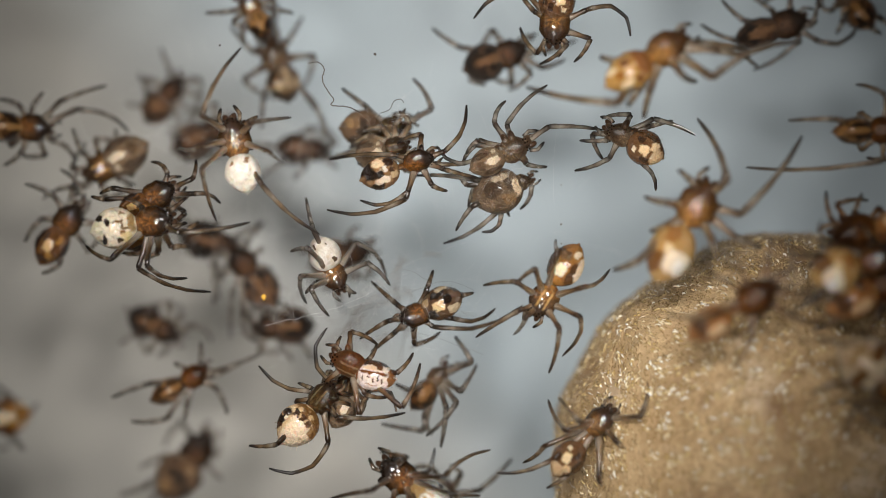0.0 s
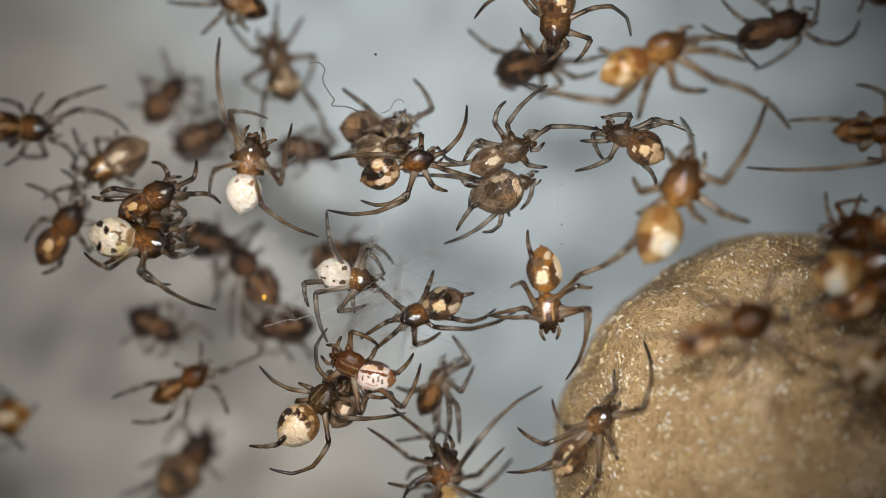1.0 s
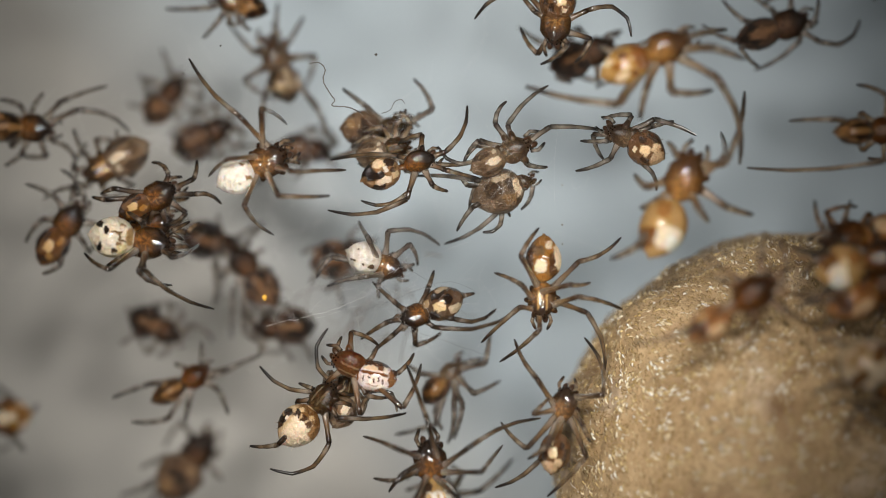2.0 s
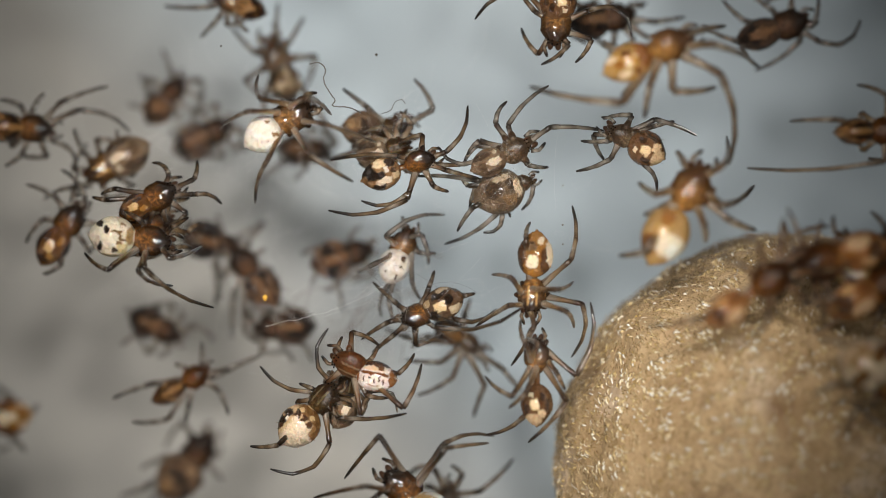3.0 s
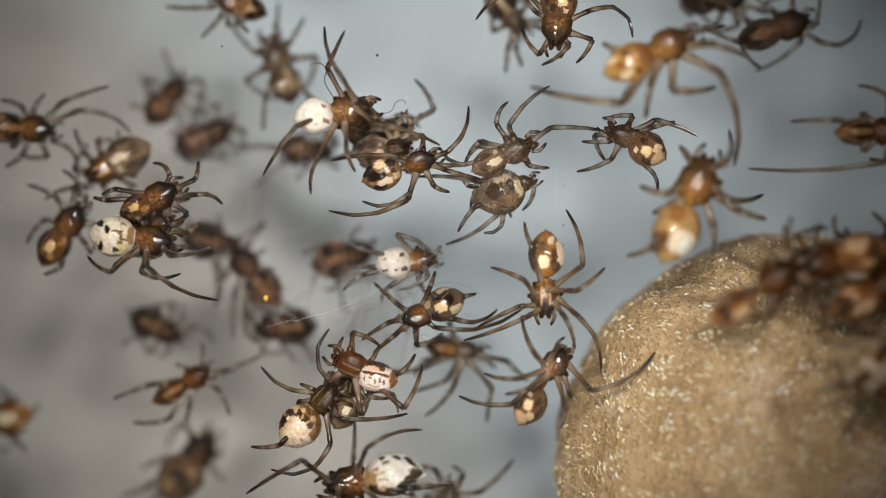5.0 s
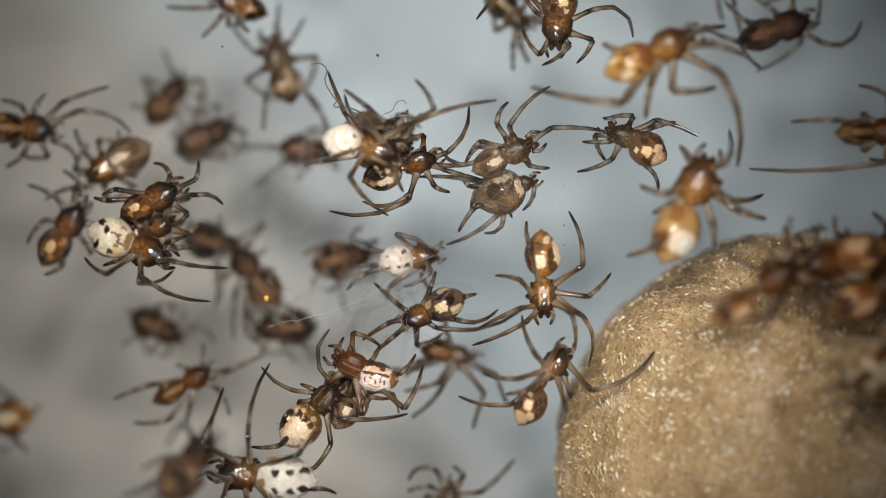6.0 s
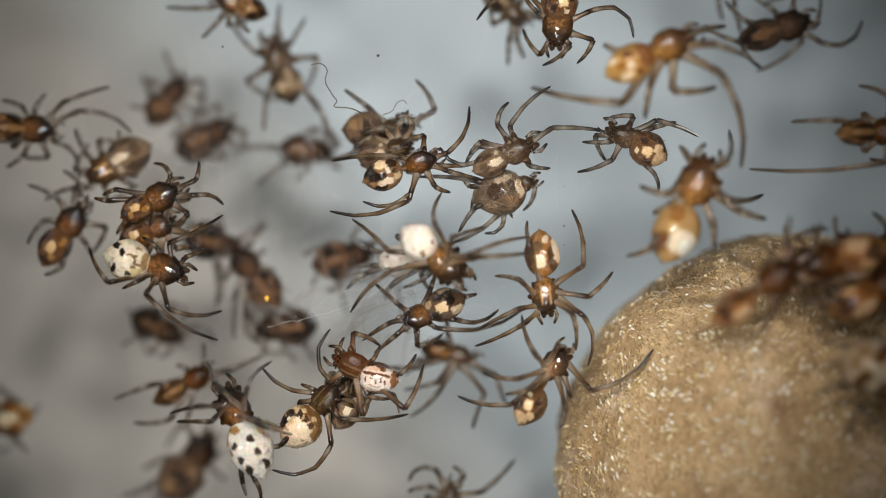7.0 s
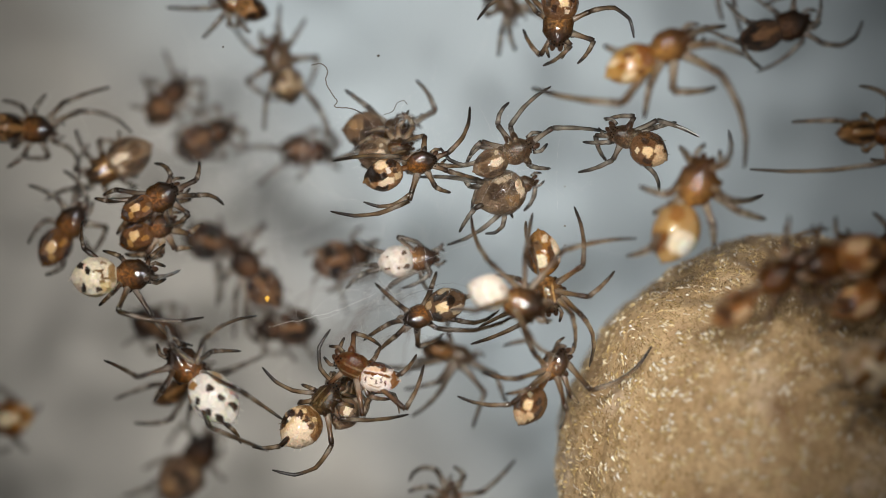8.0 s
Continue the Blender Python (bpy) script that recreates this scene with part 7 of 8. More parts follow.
    crawl("orange_walker", [
        (0, 1.805, -0.921, 0.3, -122.3), (0.5, 1.483, -1.049, 0.3, -113.7), (1, 1.877, -1.117, 0.3, -84.1), (1.5, 2.172, -1.045, 0.3, -80.9), (1.7, 1.852, -0.995, 0.3, -91.5), (2.8, 1.664, -0.812, 0.3, -91.5), (3, 1.583, -0.841, 0.3, -94), (3.5, 1.609, -0.74, 0.3, -86.2), (4.5, 1.821, -0.836, 0.3, -90.8), (5.8, 1.761, -0.831, 0.3, -88.4), (8, 1.844, -0.794, 0.3, -80.3)], [
        [(0, 139.9, 47.6, 127.4, -61.7), (0.5, 144.5, 13.9, 103.6, -57.6), (1, 131.4, 30.5, 100.1, -13.9), (1.5, 136.9, 17.7, 88.7, -43.4), (3, 135.5, 18.2, 165.2, -36.5), (3.5, 116.6, 32.7, 162.3, -24.4), (4.5, 127.8, 34.2, 182.1, -28.7), (5.8, 122.3, 28.2, 176.3, -34.7), (8, 115.1, 39.4, 163, -28.3)],
        [(0, -161.6, 41.9, -124.7, -72.5), (0.5, -172.3, 33.8, -168.2, -60.7), (1, -170, 13.9, -170.2, -54.5), (1.5, -141, 48.1, -211.1, -13.9), (3, -170.3, 24.7, -179.9, -64.8), (3.5, -171.3, 34.4, -195.3, -49.3), (4.5, -161.7, 38.2, -152.1, -48.5), (5.8, -165.8, 33.4, -164.4, -54.3), (8, -168.3, 32.9, -172.5, -54.3)],
        [(0, -91.7, 49.8, -57, -35.1), (0.5, -138.2, 13.9, -71.7, -45.6), (1, -156.8, 29.4, -87.9, -72), (1.5, -140.7, 61.8, -122.2, -37.4), (3, -141.4, 56.9, -106.6, -60.8), (3.5, -122.5, 66.3, -121.7, -63.4), (4.5, -140.8, 60.1, -122.6, -13.9), (5.8, -140, 55, -110.4, -51.9), (8, -138.1, 47.8, -118.5, -51.9)],
        [(0, -40.6, 55, -27.7, -20.6), (0.5, -85.6, 69.9, -40.5, -57.2), (1, -131.7, 32.5, -85.7, -44.9), (1.5, -110.4, 44.1, -58.4, -13.9), (3, -85.4, 47.9, -54.9, -45.2), (3.5, -70, 42.7, -67.7, -41.4), (4.5, -89.6, 37.5, -63.3, -30.2), (5.8, -84.2, 45, -67.9, -35.5), (8, -91.9, 13.9, -76, -35.5)],
        [(0, -18.9, 62.8, 18.4, -72.5), (1, -117.3, 55, -89.3, -52.1), (1.5, -46.7, 53.9, -87.2, -43.2), (3, 19.2, 50.1, -16.5, -49.4), (3.5, 1.2, 45.1, -33.3, -58.6), (4.5, -66.1, 54.8, -63.3, -13.9), (5.8, -48.4, 41.5, -62.8, -34.9), (8, -64.2, 13.9, -70.9, -34.9)],
        [(0, 97.8, 46.8, 49.1, -62.5), (0.5, 105, 13.9, 44.7, -60.2), (1, 87.1, 50, 0.1, -22.2), (1.5, 66.1, 40.5, 36.3, -13.9), (3, 82.6, 18.4, 23.4, -49.3), (3.5, 56.7, 28.1, 5.5, -71.1), (4.5, 45.9, 53.7, 49.9, -30.9), (5.8, 52.4, 33.3, 38.3, -52.7), (8, 35.3, 38.1, 30.2, -52.7)],
        [(0, -128.6, 63.1, -26.6, -48.8), (1, -246.4, 39.4, 61, -65.2), (1.5, -246.4, 47.2, 71.5, -53.4), (3, -266.4, 54.9, 104.2, -62.2), (3.5, -256.1, 35.6, 104.9, -51.2), (4.5, -266.3, 61.6, 116.7, -13.9), (5.8, -279.4, 13.9, 124.7, -29), (8, -289.1, 27.9, 117.4, -14.3)],
        [(0, 63.2, 62.7, 28.4, -28.4), (0.5, 102.3, 13.9, -5.6, -33.7), (1, 99.1, 46.4, 3.5, -53.6), (1.5, 111.9, 50.8, 86.3, -13.9), (3, 76, 55.3, 52.7, -69), (3.5, 37.5, 42, 21, -37.7), (4.5, 21.5, 71, 39.1, -51), (5.8, 56.8, 61.2, 14.4, -44.8), (8, 31.8, 65.3, 6.3, -44.8)],
    ])
    crawl("sac_visitor", [
        (0, 2.786, -3.025, 0.6, 49.9), (0.5, 2.782, -3.023, 0.6, 49.9), (1, 2.778, -2.992, 0.6, 52.2), (1.5, 2.606, -2.852, 0.6, 63.7), (1.7, 2.46, -2.826, 0.5, 69.4), (2.8, 1.51, -2.029, 0.5, 95.7), (3, 1.657, -1.86, 0.5, 90), (3.5, 1.931, -1.977, 0.5, 69.5), (4.5, 1.973, -2.003, 0.5, 58.9), (8, 1.947, -1.991, 0.5, 58.9)], [
        [(0, -43.4, 49.9, 8.7, -43.7), (0.5, -43.4, 49.9, 11.1, -19), (1, -35.4, 42.7, 10.4, -31.6), (1.5, -37.2, 56.2, 5, -63.3), (3, -129.9, 13.9, -32.6, -8.1), (3.5, -107.3, 33.7, -4, -17.2), (4.5, -107.7, 28.6, -49.9, -8.1), (8, -107.7, 28.6, -44.9, -8.1)],
        [(0, 153.7, 8.1, -172.4, -50), (3, 145.2, 42.8, -293.6, -37.5), (3.5, 152.2, 53.1, -255.1, -13.9), (4.5, 135.9, 52.7, -234.5, -34), (8, 135.9, 52.7, -236.4, -33.7)],
        [(0, 168.9, 8.1, 157.7, -8.1), (0.5, 169.6, 8.1, 159.4, -8.1), (1, 169.4, 8.1, 160, -32.8), (1.5, 165.3, 8.1, 151.6, -17.4), (3, 168.5, 8.1, 136.6, -40.4), (3.5, 166.8, 8.1, 124.2, -8.1), (4.5, 162.3, 17.2, 127.3, -20.3), (8, 162.3, 17.2, 127.4, -16.7)],
        [(0, 141.7, 53.3, 84.2, -49.9), (0.5, 135.7, 54, 89.6, -51.6), (1, 136.1, 53.5, 79.4, -55.8), (1.5, 73.3, 13.9, 75, -21.9), (3, 19.4, 64, 30.1, -61.7), (3.5, 82.5, 72.5, 48.6, -13.9), (4.5, 72.9, 63.7, 61.6, -39.5), (8, 72.9, 63.7, 61.6, -39.5)],
        [(0, 124, 72.5, 83.1, -13.9), (1, -1.1, 13.9, 43.3, -53.1), (1.5, 136.5, 48.3, 49.3, -34.6), (3, -17.7, 59.6, 73.9, -72.5), (3.5, -13.3, 57.6, 87.7, -72.5), (4.5, 6, 55.1, -64.2, -72.5), (8, 6, 55.1, -64.2, -72.5)],
        [(0, -139.8, 13.9, -100.5, -69.5), (3, -147.2, 27.1, -217.3, -13.9), (3.5, -145.1, 26.6, -167.4, -60), (4.5, -133.7, 46.5, -146.1, -67.1), (8, -133.7, 46.5, -146.1, -67.1)],
        [(0, -99.9, 53.8, -96.4, -35.2), (3, -143.9, 46.3, -155, -13.9), (3.5, -134.4, 46.6, -112, -54.9), (4.5, -129.3, 13.9, -105.5, -52.1), (8, -129.3, 13.9, -105.5, -52.1)],
        [(0, -170.1, 8.1, 169.2, -8.1), (3, -206.8, 57.6, 141, -22.7), (8, -206.8, 57.6, 141, -22.7)],
    ])
    tip("big_low", 0.80, 0.054, 8, [(0, 100), (3.4, 118), (3.7, 126), (4.0, 108), (4.3, 100), (4.7, 112), (5.25, 56), (5.8, 0), (8, 0)])
    crawl("big_low", [
        (0, -0.75, -3.992, 0.5, 138.5), (0.5, -0.535, -4.149, 0.5, 149.6), (1, 0.036, -3.87, 0.5, 93.3), (1.5, -0.295, -3.818, 0.5, 100.7), (1.7, -0.168, -3.689, 0.5, 96.9), (2.8, -0.572, -4.111, 0.5, 121.6), (3, -0.723, -4.18, 0.5, 136.1), (3.5, -1.272, -4.109, 0.5, 183.4), (4, -1.325, -3.958, 0.5, 228.6), (4.5, -1.428, -4.234, 0.5, 206.6), (4.7, -1.33, -4.174, 0.5, 200), (5.8, -3.5, -4.032, 0.5, 172.2), (6, -3.571, -3.932, 0.5, 174.7), (6.5, -3.511, -3.609, 0.4, 154.2), (7, -3.714, -2.763, 0.4, 113.3), (7.5, -3.787, -2.364, 0.4, 122.5), (8, -4.585, -2.014, 0.4, 132.4)], [
        [(0, 68.5, 72.5, 53.2, -50.4), (0.5, 28.2, 54.3, 39.8, -55.5), (1, 65.6, 63.6, 50.7, -46.3), (1.5, 1.4, 72.5, 73.2, -66.6), (1.7, 58.8, 69.9, 52.1, -70.6), (2.8, 47.6, 56.7, 75.4, -34.6), (3, 27.5, 65.1, 56, -39), (3.5, -48.5, 61.8, 21.1, -41.7), (4, -85.8, 23.3, -4.4, -29.8), (4.5, -81.2, 71.6, -2.7, -69.3), (4.7, -60.4, 13.9, 6.6, -13.9), (5.8, -9.9, 65.8, 50.1, -70.4), (6, -25.5, 63.9, 32.4, -71.4), (6.5, 19.5, 20.8, 49.7, -51.7), (7, 61.6, 71.2, 78, -60.6), (7.5, 131.7, 72.5, 54.8, -20.7), (8, 63.2, 55.5, 22.2, -54.9)],
        [(0, -135, 53.1, -92.9, -57.7), (0.5, -112.7, 53.2, -120.4, -63.2), (1, -36.8, 47.9, -40.9, -8.1), (1.5, -75.6, 22.9, -19.5, -42.3), (1.7, -60.1, 45.4, -38.4, -30.3), (2.8, -64, 30.3, -92.7, -56.1), (3, -80.6, 13.9, -111.6, -58.2), (3.5, -129.2, 70.6, -75.9, -63.7), (4, -145.1, 72.5, -163.2, -47.9), (4.5, -117.5, 60, -174.7, -36.3), (4.7, -133.6, 56.8, -170.6, -47.2), (5.8, -72.6, 53.7, -112.8, -67.6), (6, -85.2, 51.2, -84.7, -42.4), (6.5, -55.1, 71.5, -60.6, -42.9), (7, -37.7, 65.3, -28.8, -71.6), (7.5, -51.6, 66.6, -45.5, -65.7), (8, -64.7, 57.9, -87.5, -57)],
        [(0, -123, 70.6, -68.4, -72.5), (0.5, -62.1, 61.8, -70.7, -34.5), (1, 24.4, 46.6, 48.9, -43.4), (1.5, -31.3, 43.4, 66.3, -27.4), (1.7, 12.3, 37.1, 19.2, -23.7), (2.8, -28, 51.6, -13.8, -30.6), (3, -13.7, 13.9, 93.8, -33.6), (3.5, -76.9, 72.5, -81.8, -57.2), (4, -49.8, 72.5, -74, -66.4), (4.5, -50.7, 72.5, -91.4, -72.5), (4.7, -104.1, 72.5, -111.4, -72.5), (5.8, -40.6, 68.4, -44.8, -13.9), (6, -21.2, 36.6, -105.8, -32.3), (6.5, -14.1, 57.8, -62.3, -46.1), (7, 17.8, 56.1, 7.3, -67.4), (7.5, 29.8, 46.5, -44.6, -38.1), (8, 2.3, 63.6, -17.3, -72.5)],
        [(0, -94, 72.5, 30.4, -41.9), (0.5, 33.5, 72.5, -40.3, -65), (1, 117.7, 13.9, -216.8, -56.8), (1.5, 95.9, 29.9, -207.2, -32.9), (1.7, 115.6, 25.8, -211.2, -40.6), (2.8, 93.8, 42.6, -259.2, -48.3), (3.5, 64.4, 50.7, -320.9, -48.3), (4, 83.2, 62.6, -311.7, -61.5), (5.8, 79.3, 41.8, -309.7, -48.3), (7.5, 120, 40.5, -291, -13.9), (8, 109.3, 24.5, -270, -63.6)],
        [(0, 114.5, 54.6, 89.5, -53.9), (5.8, 98, 39.5, 86.8, -55.1), (7, 242, 40.5, 225.8, -46.8), (7.5, 266.3, 31.2, 253.8, -13.9), (8, 264.5, 13.9, 230.6, -48.2)],
        [(0, 161, 66, 104.2, -66.5), (5.8, 134.6, 45.1, 130.8, -71.2), (7, 164.3, 13.9, 156, -72.5), (7.5, 147.6, 48.8, 156.4, -13.9), (8, 161.2, 28.5, 204.1, -14)],
        [(0, -153.7, 47.7, -149.1, -66.2), (1, -77.2, 62.4, -50.7, -60), (1.5, -100.3, 51.5, -41.8, -60.3), (1.7, -96, 46, -40.2, -67.5), (2.8, -92.2, 47.4, -105, -38.5), (3, -82.8, 29.2, -133, -53.5), (3.5, -129.4, 56.7, -192.6, -23.5), (4, -193.2, 8.1, -234.6, -48.3), (4.5, -208.1, 23.9, -227.1, -40.1), (4.7, -206.6, 25.1, -219.8, -47.4), (5.8, -162.5, 47.3, -112.4, -72.5), (6.5, -145.1, 8.1, -155.6, -20.4), (7, -131.9, 66.8, -134.4, -64.7), (7.5, -156.3, 35.6, -160.8, -13.9), (8, -154.7, 36.3, -169.8, -45)],
        [(0, 171.5, 34.3, -179.8, -42.4), (1, 245.4, 47.4, -149.8, -49.7), (4, 131.6, 67.4, -328.5, -13.9), (5.8, 173.8, 13.9, -171.2, -32.4), (8, 173.8, 13.9, -171.2, -32.4)],
    ])
    crawl("rim_orange", [
        (0, 4.408, 0.751, 1.8, 60.3), (1, 4.128, 1.114, 1.8, 65), (1.7, 4.152, 1.262, 1.8, 66), (2.8, 4.261, 1.051, 1.8, 61.9), (3, 4.279, 1.052, 1.8, 60.9), (4.5, 4.375, 1.154, 1.8, 66), (8, 4.349, 1.166, 1.8, 66)], [
        [(0, -22.6, 49.1, 36.2, -48.9), (1, -83.8, 13.9, -13.2, -13.9), (3, -30.5, 51.5, -21.5, -72.5), (4.5, -42, 59.3, -20.4, -70.4), (8, -42, 59.3, -20.4, -70.4)],
        [(0, 114, 51.4, 113.6, -39.9), (1, 128.4, 13.9, 63.9, -57.2), (3, 134.5, 35, 93.4, -47.9), (4.5, 144.6, 43.5, 105.3, -13.9), (8, 144.6, 43.5, 105.3, -13.9)],
        [(0, -75.2, 18.4, -17.2, -13.9), (1, 28.4, 13.9, 11.4, -69.5), (3, -105.6, 44.4, -49.9, -64.9), (4.5, -116.2, 51, -77, -64.6), (8, -116.2, 51, -77, -64.6)],
        [(0, 162, 23.3, 149.2, -38.4), (1, 164.7, 13.9, 155.6, -13.9), (3, 173.9, 26.2, 137.2, -42.8), (4.5, 168.8, 21.3, 141.4, -46.7), (8, 168.8, 21.3, 141.4, -46.7)],
        [(0, -127.3, 36, -132, -40.1), (1, -137.3, 55.5, -96, -45.1), (3, -132.5, 38.3, -141.5, -42.6), (4.5, -137.1, 13.9, -151.8, -13.9), (8, -137.1, 13.9, -151.8, -13.9)],
        [(0, 55, 70.4, 70.5, -13.9), (1, 58.2, 13.9, 47.4, -59.2), (8, 58.2, 13.9, 47.4, -59.2)],
        [(0, -101.2, 13.9, -86.1, -13.9), (8, -101.2, 13.9, -86.1, -13.9)],
        [(0, 151.6, 13.9, 141.4, -13.9), (8, 151.6, 13.9, 141.4, -13.9)],
    ])
    crawl("sac_top", [
        (0, 5.333, -0.816, 2.8, 30.5), (1, 5.23, -1.222, 2.8, 20.3), (1.7, 5.225, -0.905, 2.8, 35.5), (2.8, 5.522, -0.52, 2.8, 35.3), (4.5, 5.663, -0.467, 2.8, 34.4), (8, 5.638, -0.455, 2.8, 35.9)], [
        [(0, 168.2, 47.2, 153.2, -54.4), (1, 172.5, 49.5, 164.5, -13.9), (2.8, 175, 8.1, 159.3, -18.5), (4.5, 166.9, 47.3, 149.3, -39.1), (8, 166.9, 47.3, 149.3, -39.1)],
        [(0, 6.9, 13.9, 48.4, -38.4), (1, -35.8, 31.1, 44.5, -72.5), (2.8, 17.6, 19.9, 63.3, -13.9), (4.5, -4.7, 17.8, 33.2, -48.2), (8, -4.7, 17.8, 33.2, -48.2)],
        [(0, 95, 48.8, 101.4, -59.3), (1, 150.9, 13.9, 115.9, -33.8), (2.8, 75.4, 43, 104.7, -63.2), (4.5, 64.3, 61, 120.7, -13.9), (8, 64.3, 61, 120.7, -13.9)],
        [(0, -63, 23.9, -48.9, -34.2), (1, -70.7, 13.9, -67.8, -50), (2.8, -71, 27.2, -58.3, -13.9), (4.5, -89.2, 42, -57.4, -13.9), (8, -89.2, 42, -57.4, -13.9)],
        [(0, -125.8, 13.9, -145.6, -13.9), (1, -112, 20.7, -149.4, -45.1), (2.8, -123.7, 38.3, -156.2, -33.6), (4.5, -140.7, 24.5, -155.3, -33.6), (8, -140.7, 24.5, -155.3, -33.6)],
        [(0, -28.7, 36.7, -18.2, -42), (1, -67.6, 13.9, -43.8, -13.9), (2.8, -25.2, 37.8, -29.9, -43.4), (4.5, -48.2, 30.9, -30.4, -25.1), (8, -48.2, 30.9, -30.4, -25.1)],
        [(0, 119.6, 13.9, 122.9, -13.9), (8, 119.6, 13.9, 122.9, -13.9)],
        [(0, 45.2, 13.9, 44.9, -13.9), (8, 45.2, 13.9, 44.9, -13.9)],
    ])
    crawl("thin_wanderer", [
        (0, -0.058, -2.339, -1.4, 50.5), (1.7, 0.062, -2.353, -1.4, 66.6), (2.25, 0.3, -2.08, -1.8, 14), (2.8, 0.486, -1.79, -2, -35), (3.5, 0.486, -1.70, -2, -12), (4.5, 0.486, -1.768, -2, -5), (5.8, 0.29, -1.944, -2, -12), (8, 0.29, -1.93, -2, -14)], [
        [(0, -80.3, 67, 2.5, -46.1), (1.7, -102.8, 69, -9.8, -53.7), (2.25, -70, 50, -49, -45), (2.8, -30, 35, -80, -38), (3.5, -38, 35, -88, -38), (4.5, -45, 35, -92, -38), (5.8, -38, 35, -98, -30), (8, -36, 35, -98, -30)],
        [(0, -26.9, 42, 68.5, -17.4), (1.7, -40.8, 50.5, 43.5, -13.9), (2.25, -20, 40, 8, -20), (2.8, 0, 30, -22, -20), (3.5, -3, 30, -23, -20), (4.5, 2, 30, -25, -20), (5.8, -13, 30, -63, -20), (8, -12, 30, -63, -20)],
        [(0, -101.4, 57.4, -172.9, -13.9), (1.7, -154.2, 56, -143.4, -31.7), (2.8, -80, 45, -105, -30), (3.5, -83, 45, -118, -30), (5.8, -108, 40, -113, -30), (8, -106, 40, -113, -30)],
        [(0, -154.9, 8.1, -236.7, -14.7), (2.25, -152, 20, -200, -20), (2.8, -150, 30, -165, -30), (8, -150, 30, -165, -30)],
        [(0, 151.4, 42.9, 108.6, -35), (2.8, 120, 40, 100, -30), (8, 120, 40, 100, -30)],
        [(0, -122.4, 55.5, -145.4, -13.9), (2.8, -112, 50, -148, -30), (8, -112, 50, -148, -30)],
        [(0, -158.7, 13.9, -123.1, -13.9), (8, -158.7, 13.9, -123.1, -13.9)],
        [(0, -17.7, 13.9, -28.6, -13.9), (8, -17.7, 13.9, -28.6, -13.9)],
    ])
    crawl("north_crosser", [
        (0, 1.254, 3.559, -2, 19.9), (1, 1.846, 3.428, -2, 14.9), (1.7, 2.564, 3.462, -2, 24), (2.8, 3.175, 4.22, -2, 8.5), (3.5, 3.273, 4.243, -2, 8.5), (4.5, 4.779, 4.281, -2.2, 28.8), (5.8, 5.339, 5.198, -2.2, -76), (8, 5.322, 5.206, -2.2, -76)], [
        [(0, -16.8, 13.9, -1.6, -13.9), (8, -16.8, 13.9, -1.6, -13.9)],
        [(0, -64.9, 13.9, -150.5, -13.9), (8, -64.9, 13.9, -150.5, -13.9)],
        [(0, 152.4, 13.9, 130.8, -13.9), (8, 152.4, 13.9, 130.8, -13.9)],
        [(0, -167.2, 13.9, -50.8, -13.9), (8, -167.2, 13.9, -50.8, -13.9)],
        [(0, 41.5, 13.9, 5.7, -13.9), (8, 41.5, 13.9, 5.7, -13.9)],
        [(0, -45.4, 13.9, -8.1, -13.9), (8, -45.4, 13.9, -8.1, -13.9)],
        [(0, 103.6, -15, -152.5, -25), (8, 103.6, -15, -152.5, -25)],
        [(0, -103.6, -15, 152.5, -25), (8, -103.6, -15, 152.5, -25)],
    ])
    crawl("north_guest", [
        (0, 1.134, 5.488, -2.2, -90), (3.5, 1.107, 5.397, -2.2, -90), (4.5, 1.254, 4.178, -2.2, -62.7), (5.8, 1.348, 4.214, -2.2, -45), (8, 1.175, 4.481, -2.2, -51.3)], [
        [(0, -55.3, 13.9, -46.6, -13.9), (8, -55.3, 13.9, -46.6, -13.9)],
        [(0, 55.3, 13.9, 37.6, -13.9), (8, 55.3, 13.9, 37.6, -13.9)],
        [(0, -39.1, 13.9, -22.1, -13.9), (8, -39.1, 13.9, -22.1, -13.9)],
        [(0, 39.1, 13.9, 22.1, -13.9), (8, 39.1, 13.9, 22.1, -13.9)],
        [(0, 137.1, -15, -117.5, -25), (8, 137.1, -15, -117.5, -25)],
        [(0, -137.1, -15, 117.5, -25), (8, -137.1, -15, 117.5, -25)],
        [(0, 103.6, -15, -152.5, -25), (8, 103.6, -15, -152.5, -25)],
        [(0, -103.6, -15, 152.5, -25), (8, -103.6, -15, 152.5, -25)],
    ])
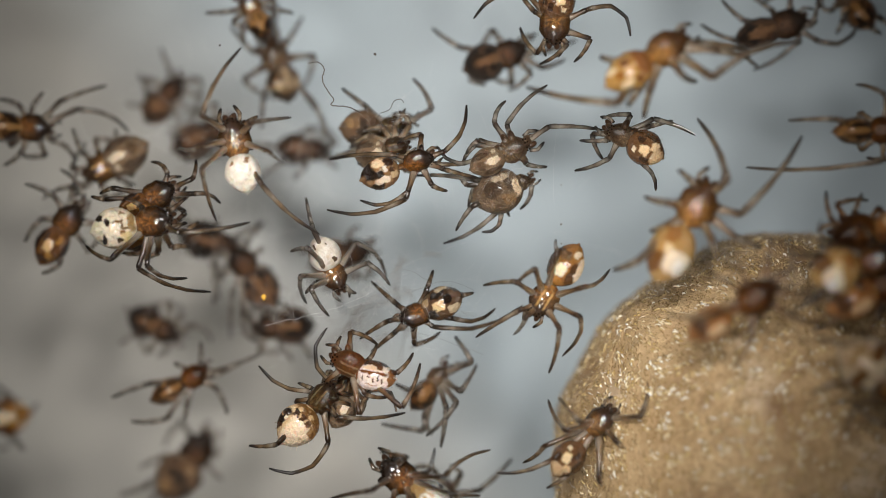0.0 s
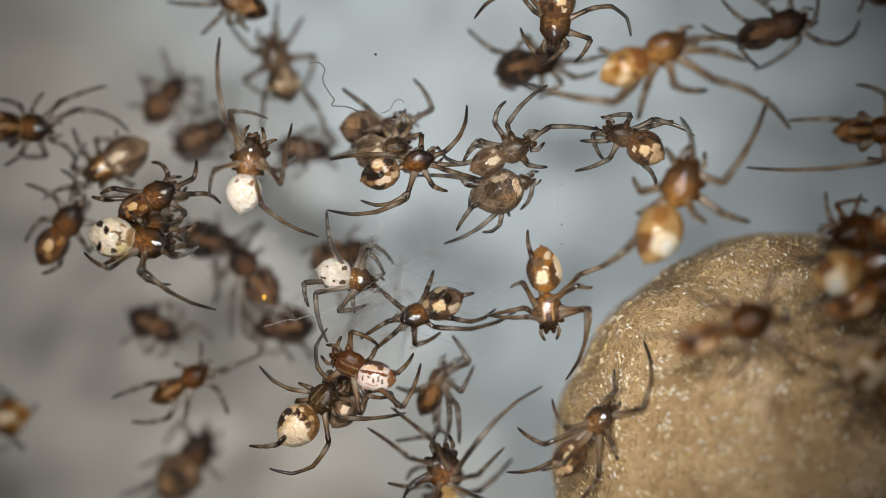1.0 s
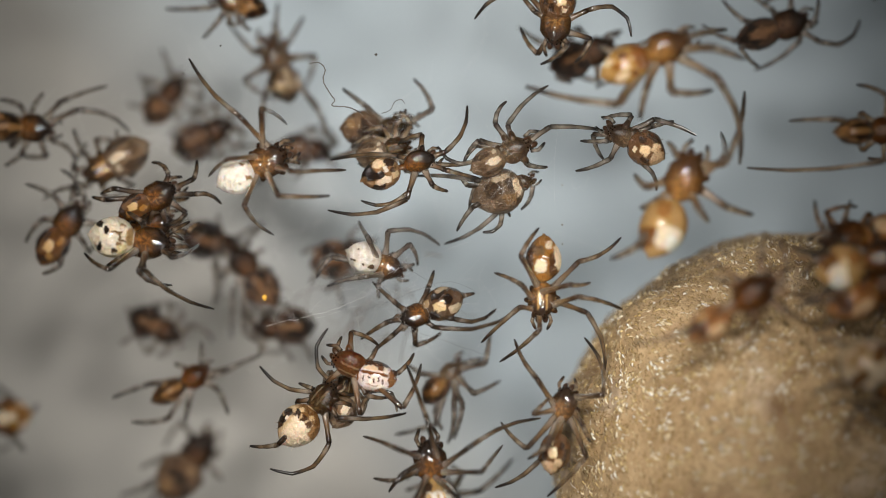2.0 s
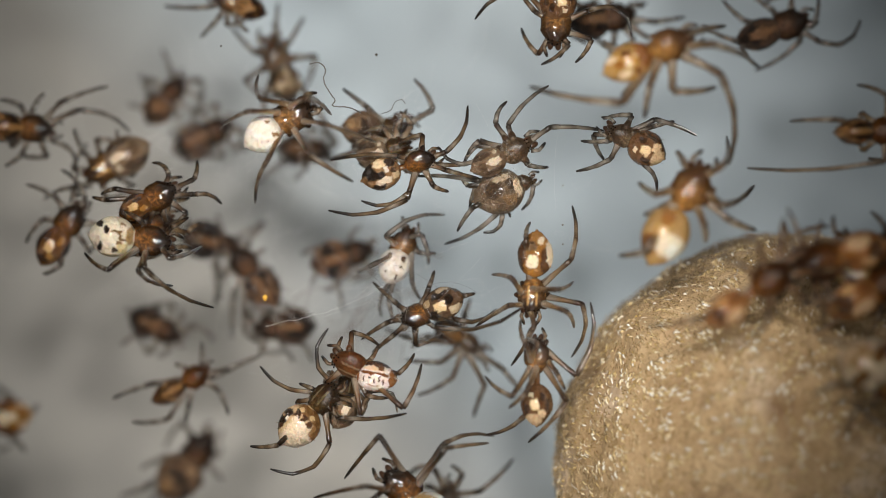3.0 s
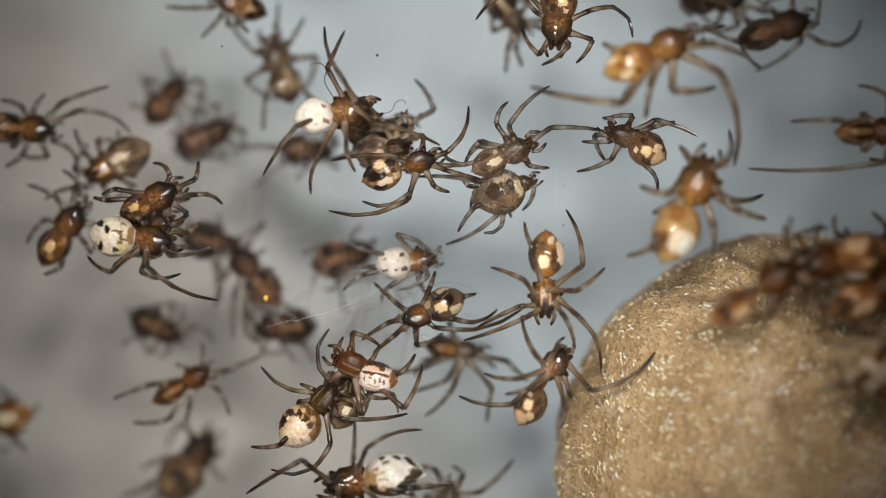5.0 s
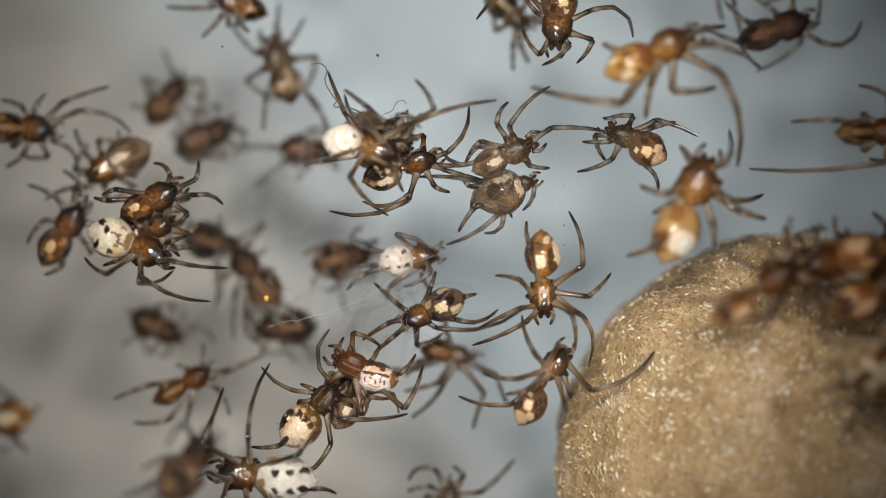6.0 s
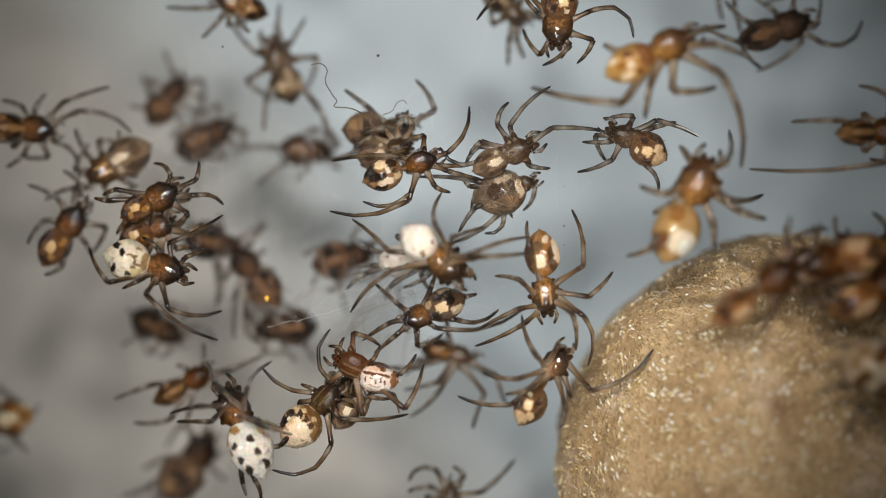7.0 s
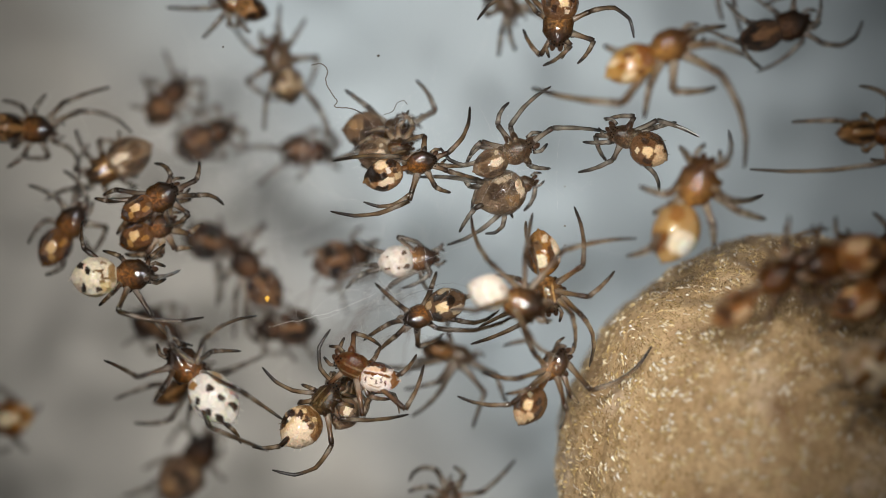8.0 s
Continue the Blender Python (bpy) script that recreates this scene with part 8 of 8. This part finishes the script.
    crawl("corner_guest", [
        (0, 7.358, 4.578, -1.8, 132), (1, 7.711, 4.993, -1.8, 135), (2.8, 7.8, 5.257, -1.8, 161.6), (8, 7.76, 5.276, -1.8, 161.6)], [
        [(0, -162.9, 13.9, -167.8, -13.9), (8, -162.9, 13.9, -167.8, -13.9)],
        [(0, 92.6, 13.9, 33.9, -13.9), (8, 92.6, 13.9, 33.9, -13.9)],
        [(0, 177.2, 13.9, -163.4, -13.9), (8, 177.2, 13.9, -163.4, -13.9)],
        [(0, 129.1, 13.9, 115.5, -13.9), (8, 129.1, 13.9, 115.5, -13.9)],
        [(0, -30.5, -15, -130.5, -25), (8, -30.5, -15, -130.5, -25)],
        [(0, -67.1, -15, -167.5, -25), (8, -67.1, -15, -167.5, -25)],
        [(0, 30.5, -15, 130.5, -25), (8, 30.5, -15, 130.5, -25)],
        [(0, -103.6, -15, 152.5, -25), (8, -103.6, -15, 152.5, -25)],
    ])
    crawl("bank_orange", [
        (0, 3.867, 3.432, 1.9, 32.7), (1.7, 3.836, 3.437, 1.9, 23.8), (2.8, 3.895, 3.490, 1.9, 23.7), (8, 3.887, 3.507, 1.9, 25.6)], [
        [(0, -164.1, 19.1, 143, -19.7), (2.8, -149.6, 16.8, 152.1, -13.9), (8, -153.2, 13.9, 150.5, -19.9)],
        [(0, -97.5, 62.6, -76.9, -64.2), (2.8, -113, 14.6, -29.2, -13.9), (8, -118.2, 13.9, -31.1, -13.9)],
        [(0, -68.4, 27.2, 8.7, -8.1), (2.8, -51.6, 13.9, -85.7, -23.8), (8, -55, 20, -81.6, -8.1)],
        [(0, -37.7, 13.9, -39.3, -21), (2.8, -20.9, 40.9, -39.2, -13.9), (8, -23.6, 44.6, -41.2, -13.9)],
        [(0, -142.4, 13.9, -137.2, -35.5), (2.8, -136.4, 20.9, -126.2, -13.9), (8, -141.8, 17.7, -128.2, -13.9)],
        [(0, -24.6, 13.9, -35.3, -13.9), (2.8, 31.7, 42.5, -4.6, -45.3), (8, 35.6, 48.6, -6.5, -45.3)],
        [(0, -155, 13.9, -156.4, -13.9), (8, -155, 13.9, -156.4, -13.9)],
        [(0, 161.7, 13.9, 135.6, -13.9), (8, 161.7, 13.9, 135.6, -13.9)],
    ])


motions()
